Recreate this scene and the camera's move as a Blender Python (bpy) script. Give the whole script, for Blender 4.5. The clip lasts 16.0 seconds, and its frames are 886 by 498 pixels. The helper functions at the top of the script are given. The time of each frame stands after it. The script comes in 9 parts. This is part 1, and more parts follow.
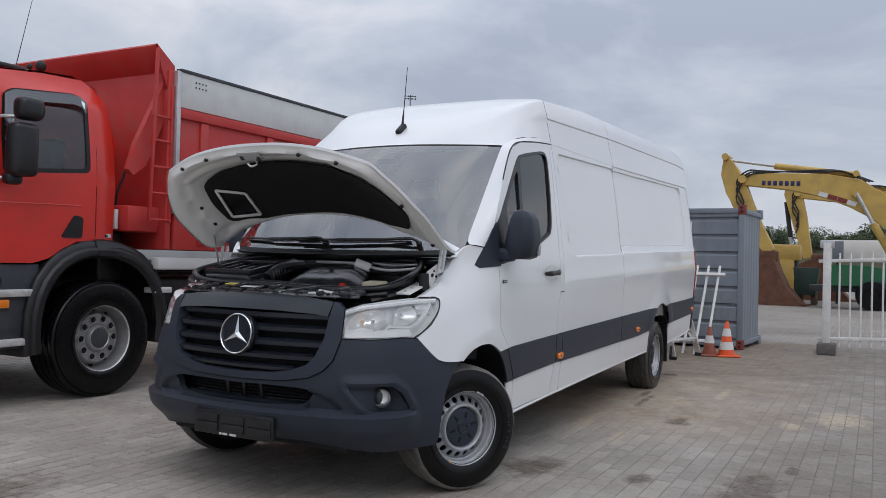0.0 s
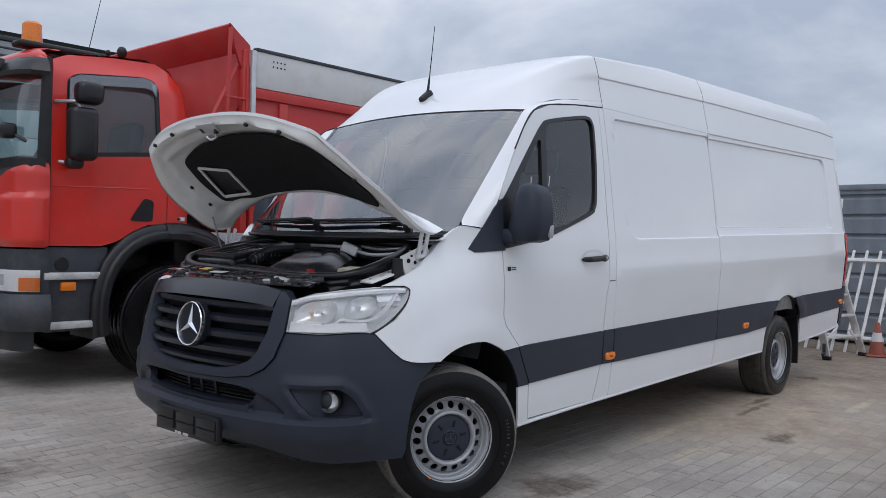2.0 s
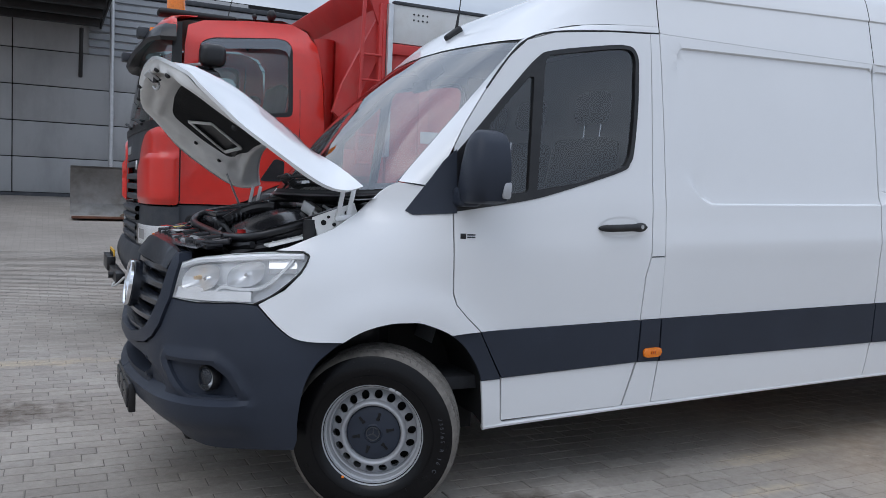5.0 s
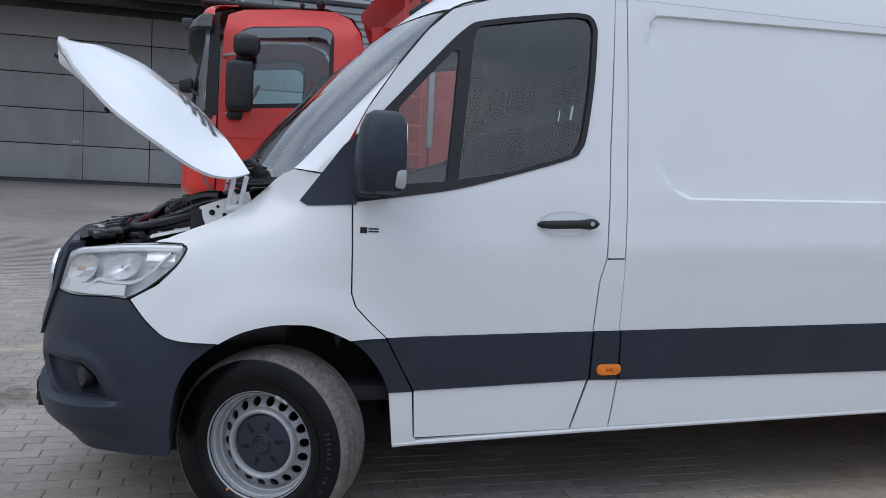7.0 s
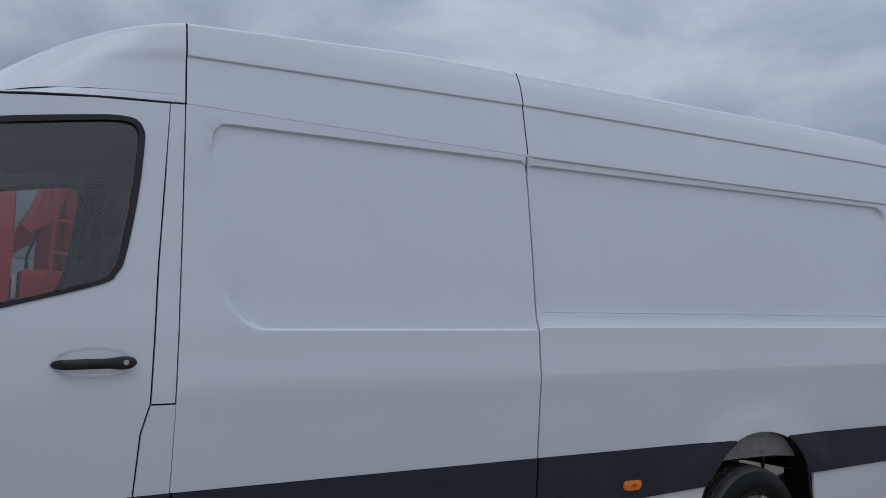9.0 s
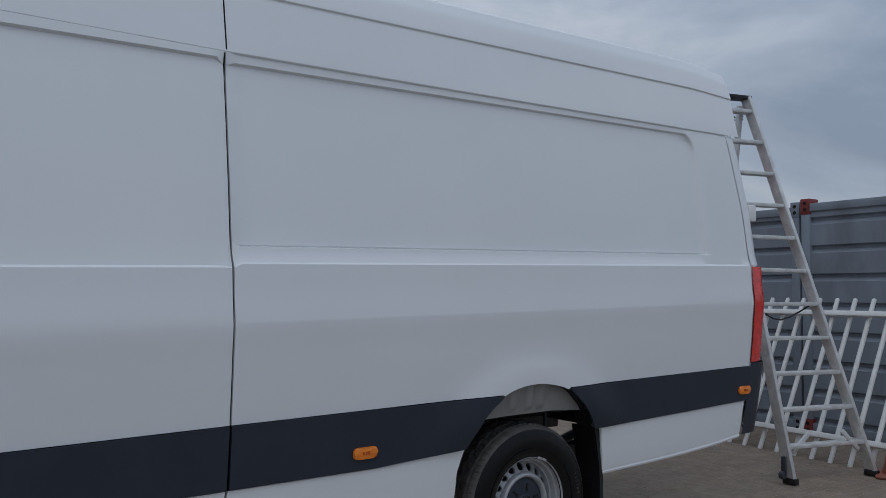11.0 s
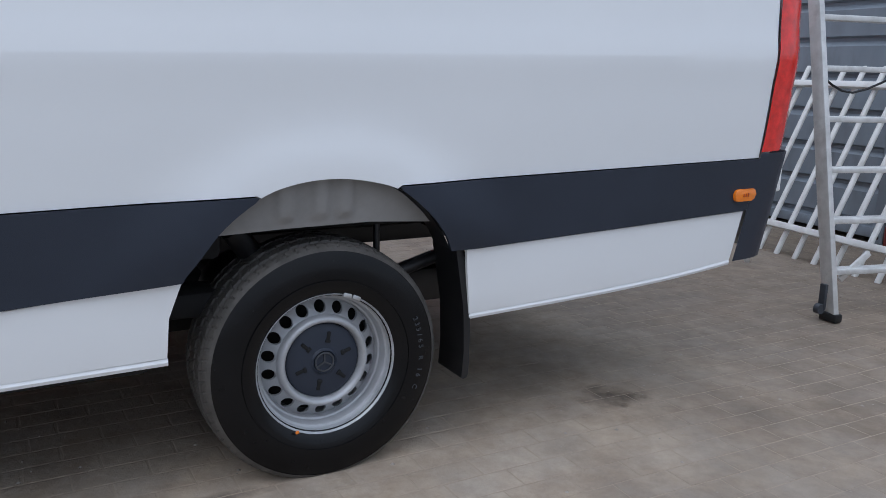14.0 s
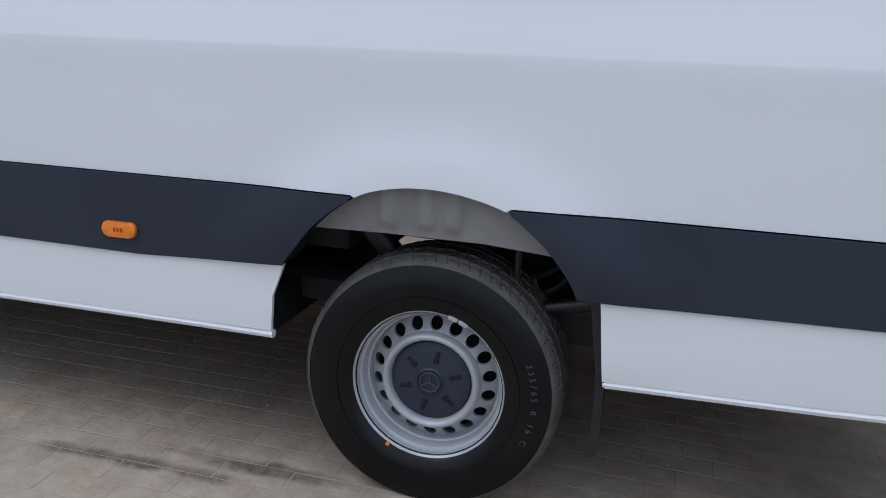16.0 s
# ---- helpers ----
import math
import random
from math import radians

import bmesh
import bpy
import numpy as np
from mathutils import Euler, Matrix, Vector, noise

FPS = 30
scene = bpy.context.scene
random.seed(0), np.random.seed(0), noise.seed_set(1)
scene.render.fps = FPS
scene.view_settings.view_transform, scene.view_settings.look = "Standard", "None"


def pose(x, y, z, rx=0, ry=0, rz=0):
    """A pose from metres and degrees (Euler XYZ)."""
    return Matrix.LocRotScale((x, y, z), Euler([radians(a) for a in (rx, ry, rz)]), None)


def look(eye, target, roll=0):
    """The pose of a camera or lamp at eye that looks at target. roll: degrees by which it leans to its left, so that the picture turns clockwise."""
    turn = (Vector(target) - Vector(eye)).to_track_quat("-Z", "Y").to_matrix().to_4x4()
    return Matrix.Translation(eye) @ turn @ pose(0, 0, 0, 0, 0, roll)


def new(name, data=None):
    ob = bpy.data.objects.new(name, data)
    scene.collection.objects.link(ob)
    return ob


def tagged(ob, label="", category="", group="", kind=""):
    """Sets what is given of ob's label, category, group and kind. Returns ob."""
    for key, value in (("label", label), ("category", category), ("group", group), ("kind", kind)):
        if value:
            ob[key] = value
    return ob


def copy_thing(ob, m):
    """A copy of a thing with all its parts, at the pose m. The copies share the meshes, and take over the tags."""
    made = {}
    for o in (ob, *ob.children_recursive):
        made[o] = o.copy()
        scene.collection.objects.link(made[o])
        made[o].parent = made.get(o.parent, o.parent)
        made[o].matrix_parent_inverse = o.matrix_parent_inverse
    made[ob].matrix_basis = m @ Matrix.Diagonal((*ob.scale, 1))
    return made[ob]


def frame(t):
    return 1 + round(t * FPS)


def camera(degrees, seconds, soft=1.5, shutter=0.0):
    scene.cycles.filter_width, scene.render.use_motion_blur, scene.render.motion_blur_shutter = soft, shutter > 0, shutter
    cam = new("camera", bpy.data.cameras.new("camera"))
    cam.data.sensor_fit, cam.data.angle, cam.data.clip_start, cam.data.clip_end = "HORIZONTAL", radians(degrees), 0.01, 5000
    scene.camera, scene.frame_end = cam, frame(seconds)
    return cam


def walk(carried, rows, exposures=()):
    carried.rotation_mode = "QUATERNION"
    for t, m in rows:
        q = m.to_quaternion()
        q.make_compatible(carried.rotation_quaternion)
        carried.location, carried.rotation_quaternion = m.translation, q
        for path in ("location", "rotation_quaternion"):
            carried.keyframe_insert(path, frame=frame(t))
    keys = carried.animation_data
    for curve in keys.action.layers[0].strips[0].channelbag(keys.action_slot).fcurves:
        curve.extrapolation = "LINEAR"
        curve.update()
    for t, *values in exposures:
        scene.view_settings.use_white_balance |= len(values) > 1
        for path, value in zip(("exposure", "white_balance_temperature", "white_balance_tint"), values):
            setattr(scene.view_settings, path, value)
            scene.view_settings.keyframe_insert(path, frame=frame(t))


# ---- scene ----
cam = camera(57.0, 16.0, soft=0.6)
PATH = [
    (0, (-4.133, -2.947, 1.297), (-2.368, -2.007, 1.321), 1.4),
    (0.5, (-3.852, -3.023, 1.306), (-2.089, -2.081, 1.319), 1.5),
    (1, (-3.583, -3.172, 1.303), (-1.853, -2.168, 1.306), 1.5),
    (1.5, (-3.305, -3.362, 1.322), (-1.688, -2.185, 1.314), 1.4),
    (2, (-2.977, -3.471, 1.315), (-1.482, -2.143, 1.289), 1.4),
    (2.5, (-2.658, -3.616, 1.313), (-1.312, -2.136, 1.269), 1.4),
    (3, (-2.395, -3.791, 1.333), (-1.171, -2.211, 1.27), 1.5),
    (3.5, (-2.098, -3.817, 1.32), (-0.896, -2.219, 1.241), 1.8),
    (4, (-1.798, -3.819, 1.333), (-0.631, -2.197, 1.237), 1.9),
    (4.2, (-1.683, -3.848, 1.332), (-0.551, -2.202, 1.23), 1.9),
    (6.3, (-0.533, -4.007, 1.332), (-0.004, -2.086, 1.164), 2.8),
    (6.5, (-0.446, -4.006, 1.329), (0.087, -2.086, 1.161), 2.8),
    (7, (-0.191, -3.944, 1.348), (0.347, -2.024, 1.192), 2.8),
    (7.5, (0.029, -3.91, 1.369), (0.597, -1.994, 1.295), 2.8),
    (8, (0.286, -3.946, 1.373), (0.94, -2.056, 1.364), 2.7),
    (8.5, (0.516, -3.901, 1.349), (1.33, -2.076, 1.432), 2.3),
    (9, (0.77, -3.812, 1.362), (1.771, -2.091, 1.558), 1.8),
    (9.5, (1.007, -3.737, 1.341), (2.17, -2.121, 1.537), 1.1),
    (9.7, (1.109, -3.727, 1.339), (2.29, -2.125, 1.539), 1.1),
    (12, (2.427, -3.445, 1.239), (3.622, -1.841, 1.198), 0.6),
    (12.5, (2.755, -3.264, 1.233), (3.948, -1.665, 1.088), 0.7),
    (13, (3.021, -3.131, 1.203), (4.197, -1.537, 0.928), 0.9),
    (13.5, (3.273, -3.075, 1.199), (4.396, -1.468, 0.804), 1.2),
    (14, (3.534, -3.01, 1.178), (4.488, -1.304, 0.754), 1.5),
    (14.5, (3.844, -2.958, 1.174), (4.488, -1.121, 0.715), 2.2),
    (15, (4.18, -2.973, 1.228), (4.449, -1.058, 0.719), 2.7),
    (15.5, (4.533, -2.956, 1.218), (4.394, -1.025, 0.714), 2.9),
    (16, (4.826, -2.861, 1.271), (4.356, -0.989, 0.749), 3.7),
]
EXPOSURES = [(0.0, -0.04, 6350, 14), (2.5, 0.0, 6100, 14), (4.0, 0.05, 6000, 13), (6.5, 0.13, 5950, 12), (7.0, 0.08, 5900, 12), (7.5, -0.12, 5850, 12), (8.0, -0.28, 5850, 12), (8.5, -0.34, 5850, 12), (9.0, -0.68, 5800, 12), (9.5, -0.88, 5800, 11), (9.7, -0.88, 5800, 11), (12.0, -0.4, 5900, 10), (12.5, -0.25, 5900, 10), (14.0, 0.18, 5850, 12), (14.5, 0.24, 5850, 12), (16.0, 0.25, 5850, 12)]
walk(cam, [(t, look(eye, target, roll)) for t, eye, target, roll in PATH], exposures=EXPOSURES)

# ---- light ----
SUN_AZ, SUN_EL = 215.0, 52.0  # degrees: the sun's bearing (x towards y) and height behind the clouds
world = bpy.data.worlds.new("overcast_sky")
scene.world = world
world.use_nodes = True
wn, wl = world.node_tree.nodes, world.node_tree.links
wn.clear()
sky = wn.new("ShaderNodeTexSky")
sky.sky_type, sky.sun_disc = "NISHITA", False
sky.sun_elevation, sky.sun_rotation = radians(SUN_EL), radians(90.0 - SUN_AZ)
sky.air_density, sky.dust_density = 1.2, 2.0
w_co = wn.new("ShaderNodeTexCoord")
w_map = wn.new("ShaderNodeMapping")
w_map.inputs["Scale"].default_value = (1.0, 1.0, 2.3)
w_map.inputs["Rotation"].default_value = (0.0, 0.0, 0.6)
wl.new(w_co.outputs["Generated"], w_map.inputs["Vector"])
w_big = wn.new("ShaderNodeTexNoise")
w_big.inputs["Scale"].default_value, w_big.inputs["Detail"].default_value, w_big.inputs["Roughness"].default_value = 2.5, 8.0, 0.55
w_big.inputs["Distortion"].default_value = 0.35
wl.new(w_map.outputs["Vector"], w_big.inputs["Vector"])
w_ramp = wn.new("ShaderNodeValToRGB")
w_ramp.color_ramp.elements[0].position, w_ramp.color_ramp.elements[0].color = 0.36, (5.2, 5.9, 6.9, 1)
w_ramp.color_ramp.elements[1].position, w_ramp.color_ramp.elements[1].color = 0.63, (9.6, 9.9, 10.2, 1)
w_mid = w_ramp.color_ramp.elements.new(0.5)
w_mid.color = (7.1, 7.8, 8.6, 1)
wl.new(w_big.outputs["Fac"], w_ramp.inputs["Fac"])
w_mix = wn.new("ShaderNodeMix")
w_mix.data_type = "RGBA"
w_mix.inputs["Factor"].default_value = 0.9
wl.new(sky.outputs["Color"], w_mix.inputs["A"])
wl.new(w_ramp.outputs["Color"], w_mix.inputs["B"])
w_bg = wn.new("ShaderNodeBackground")
w_bg.inputs["Strength"].default_value = 0.0745
# an overcast sky is brighter overhead than at the horizon
w_sep = wn.new("ShaderNodeSeparateXYZ")
wl.new(w_co.outputs["Generated"], w_sep.inputs["Vector"])
w_up = wn.new("ShaderNodeMapRange")
w_up.interpolation_type = "SMOOTHSTEP"
w_up.inputs["From Min"].default_value, w_up.inputs["From Max"].default_value = 0.1, 1.0
w_up.inputs["To Min"].default_value, w_up.inputs["To Max"].default_value = 0.92, 1.95
wl.new(w_sep.outputs["Z"], w_up.inputs["Value"])
w_gain = wn.new("ShaderNodeVectorMath")
w_gain.operation = "SCALE"
wl.new(w_mix.outputs["Result"], w_gain.inputs[0])
w_side = wn.new("ShaderNodeMapRange")  # thinner cloud towards +x
w_side.inputs["From Min"].default_value, w_side.inputs["From Max"].default_value = -1.0, 1.0
w_side.inputs["To Min"].default_value, w_side.inputs["To Max"].default_value = 0.88, 1.16
wl.new(w_sep.outputs["X"], w_side.inputs["Value"])
w_both = wn.new("ShaderNodeMath")
w_both.operation = "MULTIPLY"
wl.new(w_up.outputs["Result"], w_both.inputs[0])
wl.new(w_side.outputs["Result"], w_both.inputs[1])
wl.new(w_both.outputs["Value"], w_gain.inputs["Scale"])
wl.new(w_gain.outputs["Vector"], w_bg.inputs["Color"])
w_out = wn.new("ShaderNodeOutputWorld")
wl.new(w_bg.outputs["Background"], w_out.inputs["Surface"])

sun = new("sun", bpy.data.lights.new("sun", "SUN"))
sun.data.energy, sun.data.angle, sun.data.color = 0.55, radians(40), (1.0, 0.96, 0.9)
sun_way = Vector((math.cos(radians(SUN_AZ)) * math.cos(radians(SUN_EL)), math.sin(radians(SUN_AZ)) * math.cos(radians(SUN_EL)), math.sin(radians(SUN_EL))))
sun.matrix_world = look(sun_way * 60, (0, 0, 0))


# ---- materials ----
def material(name, color, rough=0.5, metal=0.0, vary=0.0, scale=4.0, grain=0.0, grain_scale=80.0, coat=0.0, dirt=None, dirt_amount=0.0,
             dirt_scale=1.5, random_piece=0.0, rough_vary=0.0, stretch=(1, 1, 1), island=False, spec=0.5):
    """A procedural surface: base colour with broad variation, dirt patches, fine relief."""
    m = bpy.data.materials.new(name)
    m.use_nodes = True
    n, l = m.node_tree.nodes, m.node_tree.links
    b = n["Principled BSDF"]
    b.inputs["Roughness"].default_value, b.inputs["Metallic"].default_value = rough, metal
    b.inputs["Coat Weight"].default_value = coat
    b.inputs["Specular IOR Level"].default_value = spec
    b.inputs["Coat Roughness"].default_value = 0.04
    b.inputs["Base Color"].default_value = (*color, 1)
    if not (vary or grain or dirt_amount or random_piece or rough_vary):
        return m
    co = n.new("ShaderNodeTexCoord")
    mp = n.new("ShaderNodeMapping")
    mp.inputs["Scale"].default_value = stretch
    l.new(co.outputs["Object"], mp.inputs["Vector"])
    col = None
    rgb = n.new("ShaderNodeRGB")
    rgb.outputs[0].default_value = (*color, 1)
    col = rgb.outputs[0]
    if vary:
        t = n.new("ShaderNodeTexNoise")
        t.inputs["Scale"].default_value, t.inputs["Detail"].default_value, t.inputs["Roughness"].default_value = scale, 6, 0.6
        l.new(mp.outputs["Vector"], t.inputs["Vector"])
        r = n.new("ShaderNodeMapRange")
        r.inputs["From Min"].default_value, r.inputs["From Max"].default_value = 0.3, 0.7
        r.inputs["To Min"].default_value, r.inputs["To Max"].default_value = 1 - vary, 1 + vary
        l.new(t.outputs["Fac"], r.inputs["Value"])
        v = n.new("ShaderNodeVectorMath")
        v.operation = "SCALE"
        l.new(col, v.inputs[0])
        l.new(r.outputs["Result"], v.inputs["Scale"])
        col = v.outputs["Vector"]
    if random_piece:
        o = n.new("ShaderNodeNewGeometry" if island else "ShaderNodeObjectInfo")
        r = n.new("ShaderNodeMapRange")
        r.inputs["To Min"].default_value, r.inputs["To Max"].default_value = 1 - random_piece, 1 + random_piece
        l.new(o.outputs["Random Per Island" if island else "Random"], r.inputs["Value"])
        v = n.new("ShaderNodeVectorMath")
        v.operation = "SCALE"
        l.new(col, v.inputs[0])
        l.new(r.outputs["Result"], v.inputs["Scale"])
        col = v.outputs["Vector"]
    if dirt_amount:
        t = n.new("ShaderNodeTexNoise")
        t.inputs["Scale"].default_value, t.inputs["Detail"].default_value, t.inputs["Roughness"].default_value = dirt_scale, 9, 0.68
        l.new(mp.outputs["Vector"], t.inputs["Vector"])
        r = n.new("ShaderNodeMapRange")
        r.inputs["From Min"].default_value, r.inputs["From Max"].default_value = 0.48, 0.72
        r.inputs["To Max"].default_value = dirt_amount
        l.new(t.outputs["Fac"], r.inputs["Value"])
        x = n.new("ShaderNodeMix")
        x.data_type = "RGBA"
        l.new(r.outputs["Result"], x.inputs["Factor"])
        l.new(col, x.inputs["A"])
        x.inputs["B"].default_value = (*(dirt or (0.1, 0.09, 0.08)), 1)
        col = x.outputs["Result"]
    l.new(col, b.inputs["Base Color"])
    if rough_vary:
        t = n.new("ShaderNodeTexNoise")
        t.inputs["Scale"].default_value, t.inputs["Detail"].default_value = scale * 1.7, 5
        l.new(mp.outputs["Vector"], t.inputs["Vector"])
        r = n.new("ShaderNodeMapRange")
        r.inputs["To Min"].default_value, r.inputs["To Max"].default_value = max(0.02, rough - rough_vary), min(1, rough + rough_vary)
        l.new(t.outputs["Fac"], r.inputs["Value"])
        l.new(r.outputs["Result"], b.inputs["Roughness"])
    if grain:
        t = n.new("ShaderNodeTexNoise")
        t.inputs["Scale"].default_value, t.inputs["Detail"].default_value = grain_scale, 4
        l.new(mp.outputs["Vector"], t.inputs["Vector"])
        bp = n.new("ShaderNodeBump")
        bp.inputs["Strength"].default_value, bp.inputs["Distance"].default_value = grain, 0.01
        l.new(t.outputs["Fac"], bp.inputs["Height"])
        l.new(bp.outputs["Normal"], b.inputs["Normal"])
    return m


def glass(name, tint=(0.85, 0.9, 0.9), rough=0.0, mix=0.0, ior=1.45):
    """A thin pane: see-through, tinted, with a mirror gloss."""
    m = bpy.data.materials.new(name)
    m.use_nodes = True
    n, l = m.node_tree.nodes, m.node_tree.links
    n.clear()
    tr = n.new("ShaderNodeBsdfTransparent")
    tr.inputs["Color"].default_value = (*tint, 1)
    gl = n.new("ShaderNodeBsdfGlossy")
    gl.inputs["Roughness"].default_value = max(0.015, rough)
    fr = n.new("ShaderNodeFresnel")
    fr.inputs["IOR"].default_value = ior
    ad = n.new("ShaderNodeMath")
    ad.operation = "ADD"
    ad.use_clamp = True
    ad.inputs[1].default_value = mix
    l.new(fr.outputs["Fac"], ad.inputs[0])
    mx = n.new("ShaderNodeMixShader")
    l.new(ad.outputs["Value"], mx.inputs["Fac"])
    l.new(tr.outputs["BSDF"], mx.inputs[1])
    l.new(gl.outputs["BSDF"], mx.inputs[2])
    ot = n.new("ShaderNodeOutputMaterial")
    l.new(mx.outputs["Shader"], ot.inputs["Surface"])
    return m


WHITE = material("white_van_paint", (0.78, 0.79, 0.80), 0.32, vary=0.02, scale=1.3, coat=0.8, rough_vary=0.05)
HOOD_INNER = material("white_primer_inner_panel", (0.82, 0.82, 0.80), 0.36, vary=0.05, scale=6, dirt=(0.55, 0.55, 0.54), dirt_amount=0.25, dirt_scale=4)
DARK_PLASTIC = material("dark_grey_textured_plastic", (0.028, 0.034, 0.049), 0.42, vary=0.12, scale=3, grain=0.12, grain_scale=500, rough_vary=0.05, spec=0.28)
BLACK_PLASTIC = material("black_plastic", (0.009, 0.009, 0.0105), 0.36, vary=0.2, scale=8, grain=0.1, grain_scale=300, dirt=(0.06, 0.056, 0.052), dirt_amount=0.2, dirt_scale=6)
GRILLE_BLACK = material("satin_black_grille_plastic", (0.012, 0.0145, 0.021), 0.24, vary=0.15, scale=5, rough_vary=0.06)
SEAL = material("black_rubber_seal", (0.008, 0.008, 0.009), 0.55, vary=0.2, scale=20)
# near-black that stands in for the shade in gaps, holes, arches and underside
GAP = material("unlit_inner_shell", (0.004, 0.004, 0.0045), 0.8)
LINER = material("grey_brown_wheel_liner", (0.245, 0.237, 0.23), 0.7, vary=0.12, scale=9, dirt=(0.22, 0.21, 0.20), dirt_amount=0.2, dirt_scale=12)
TYRE = material("tyre_rubber", (0.004, 0.004, 0.0048), 0.25, vary=0.25, scale=14, grain=0.06, grain_scale=250, dirt=(0.03, 0.028, 0.026), dirt_amount=0.06, dirt_scale=7, spec=0.26, rough_vary=0.07)
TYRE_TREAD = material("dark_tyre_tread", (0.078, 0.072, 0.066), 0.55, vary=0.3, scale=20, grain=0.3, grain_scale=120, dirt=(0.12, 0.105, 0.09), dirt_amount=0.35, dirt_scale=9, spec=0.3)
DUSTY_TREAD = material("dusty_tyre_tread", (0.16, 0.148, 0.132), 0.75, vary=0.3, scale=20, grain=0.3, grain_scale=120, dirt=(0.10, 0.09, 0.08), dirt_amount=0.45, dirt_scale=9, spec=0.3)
TRUCK_RIM = material("dull_steel_truck_rim", (0.40, 0.40, 0.405), 0.36, metal=0.55, vary=0.15, scale=9, dirt=(0.12, 0.11, 0.10), dirt_amount=0.45, dirt_scale=7)
RIM = material("silver_painted_steel", (0.42, 0.43, 0.45), 0.40, metal=0.3, vary=0.08, scale=12, dirt=(0.25, 0.24, 0.22), dirt_amount=0.3, dirt_scale=10)
CHROME = material("chrome", (0.85, 0.86, 0.88), 0.08, metal=1.0)
REFLECTOR = material("silvered_reflector", (0.88, 0.89, 0.90), 0.24, metal=0.5, vary=0.05, scale=20)
LAMP_INNER = material("pale_grey_lamp_housing", (0.90, 0.91, 0.92), 0.3, vary=0.06, scale=10)
CLEAR = glass("clear_lamp_lens", (0.985, 0.988, 0.99), ior=1.45, mix=0.02)
ORANGE = material("orange_lens", (0.85, 0.22, 0.012), 0.22, coat=0.6, vary=0.12, scale=60)
RED_LENS = material("red_lamp_lens", (0.72, 0.018, 0.012), 0.2, coat=0.2, vary=0.25, scale=30)
CAB_GLASS = glass("tinted_side_glass", (0.80, 0.82, 0.83), ior=1.5, mix=0.08)
SCREEN_GLASS = glass("windscreen_glass", (0.86, 0.87, 0.88), ior=1.5, mix=0.24)
STEEL = material("galvanised_steel", (0.55, 0.56, 0.57), 0.42, metal=0.7, vary=0.1, scale=10)
ALU = material("worn_aluminium", (0.66, 0.66, 0.65), 0.42, metal=0.4, vary=0.14, scale=12, dirt=(0.30, 0.29, 0.27), dirt_amount=0.4, dirt_scale=9)
TRUCK_RED = material("truck_red_paint", (0.66, 0.028, 0.016), 0.32, vary=0.08, scale=2.0, coat=0.45, dirt=(0.32, 0.05, 0.04), dirt_amount=0.35, dirt_scale=2.5, rough_vary=0.08)
TIPPER_RED = material("faded_tipper_red_paint", (0.50, 0.034, 0.030), 0.5, vary=0.14, scale=3.0, dirt=(0.25, 0.09, 0.07), dirt_amount=0.5, dirt_scale=3, grain=0.06, grain_scale=30)
TRUCK_GREY = material("slate_grey_plastic", (0.036, 0.041, 0.050), 0.5, vary=0.14, scale=4, dirt=(0.14, 0.13, 0.12), dirt_amount=0.3, dirt_scale=4)
PALE_PANEL = material("dusty_white_panel", (0.62, 0.63, 0.62), 0.6, vary=0.06, scale=3, dirt=(0.42, 0.4, 0.37), dirt_amount=0.5, dirt_scale=3)
PAD = material("black_hood_insulation", (0.009, 0.009, 0.010), 0.95, vary=0.3, scale=25, grain=0.5, grain_scale=90)
SMOKED = glass("smoked_plastic_strip", (0.40, 0.42, 0.44), rough=0.12, ior=1.5, mix=0.14)
TRUCK_GLASS = glass("truck_side_glass", (0.72, 0.92, 0.94), ior=1.5, mix=0.07)
SEAT = material("black_seat_cloth", (0.016, 0.017, 0.020), 0.85, vary=0.2, scale=30)
DASH = material("charcoal_dashboard", (0.05, 0.051, 0.055), 0.6, vary=0.1, scale=10)


# ---- building tools ----
from mathutils import geometry


def thing(name, label, category, at=(0, 0, 0), group="", kind=""):
    ob = new(name)
    ob.empty_display_size = 0.2
    ob.location = at
    return tagged(ob, label, category, group, kind)


def finish(me, mat, angle=35.0):
    me.materials.append(mat)
    me.shade_smooth()
    me.set_sharp_from_angle(angle=radians(angle))
    return me


def part(name, bm, mat, parent=None, label="", angle=35.0):
    """Links a bmesh as one mesh object under a thing or a part."""
    bmesh.ops.recalc_face_normals(bm, faces=bm.faces)
    me = bpy.data.meshes.new(name)
    bm.to_mesh(me)
    bm.free()
    finish(me, mat, angle)
    ob = new(name, me)
    ob.parent = parent
    if label:
        ob["label"] = label
    return ob


def mesh_part(name, verts, faces, mat, parent=None, label="", angle=35.0, recalc=True):
    if recalc:
        bm = bmesh.new()
        vs = [bm.verts.new(v) for v in verts]
        for f in faces:
            if len(set(f)) > 2:
                try:
                    bm.faces.new([vs[i] for i in f])
                except ValueError:
                    pass
        return part(name, bm, mat, parent, label, angle)
    me = bpy.data.meshes.new(name)
    me.from_pydata([tuple(v) for v in verts], [], faces)
    finish(me, mat, angle)
    ob = new(name, me)
    ob.parent = parent
    if label:
        ob["label"] = label
    return ob


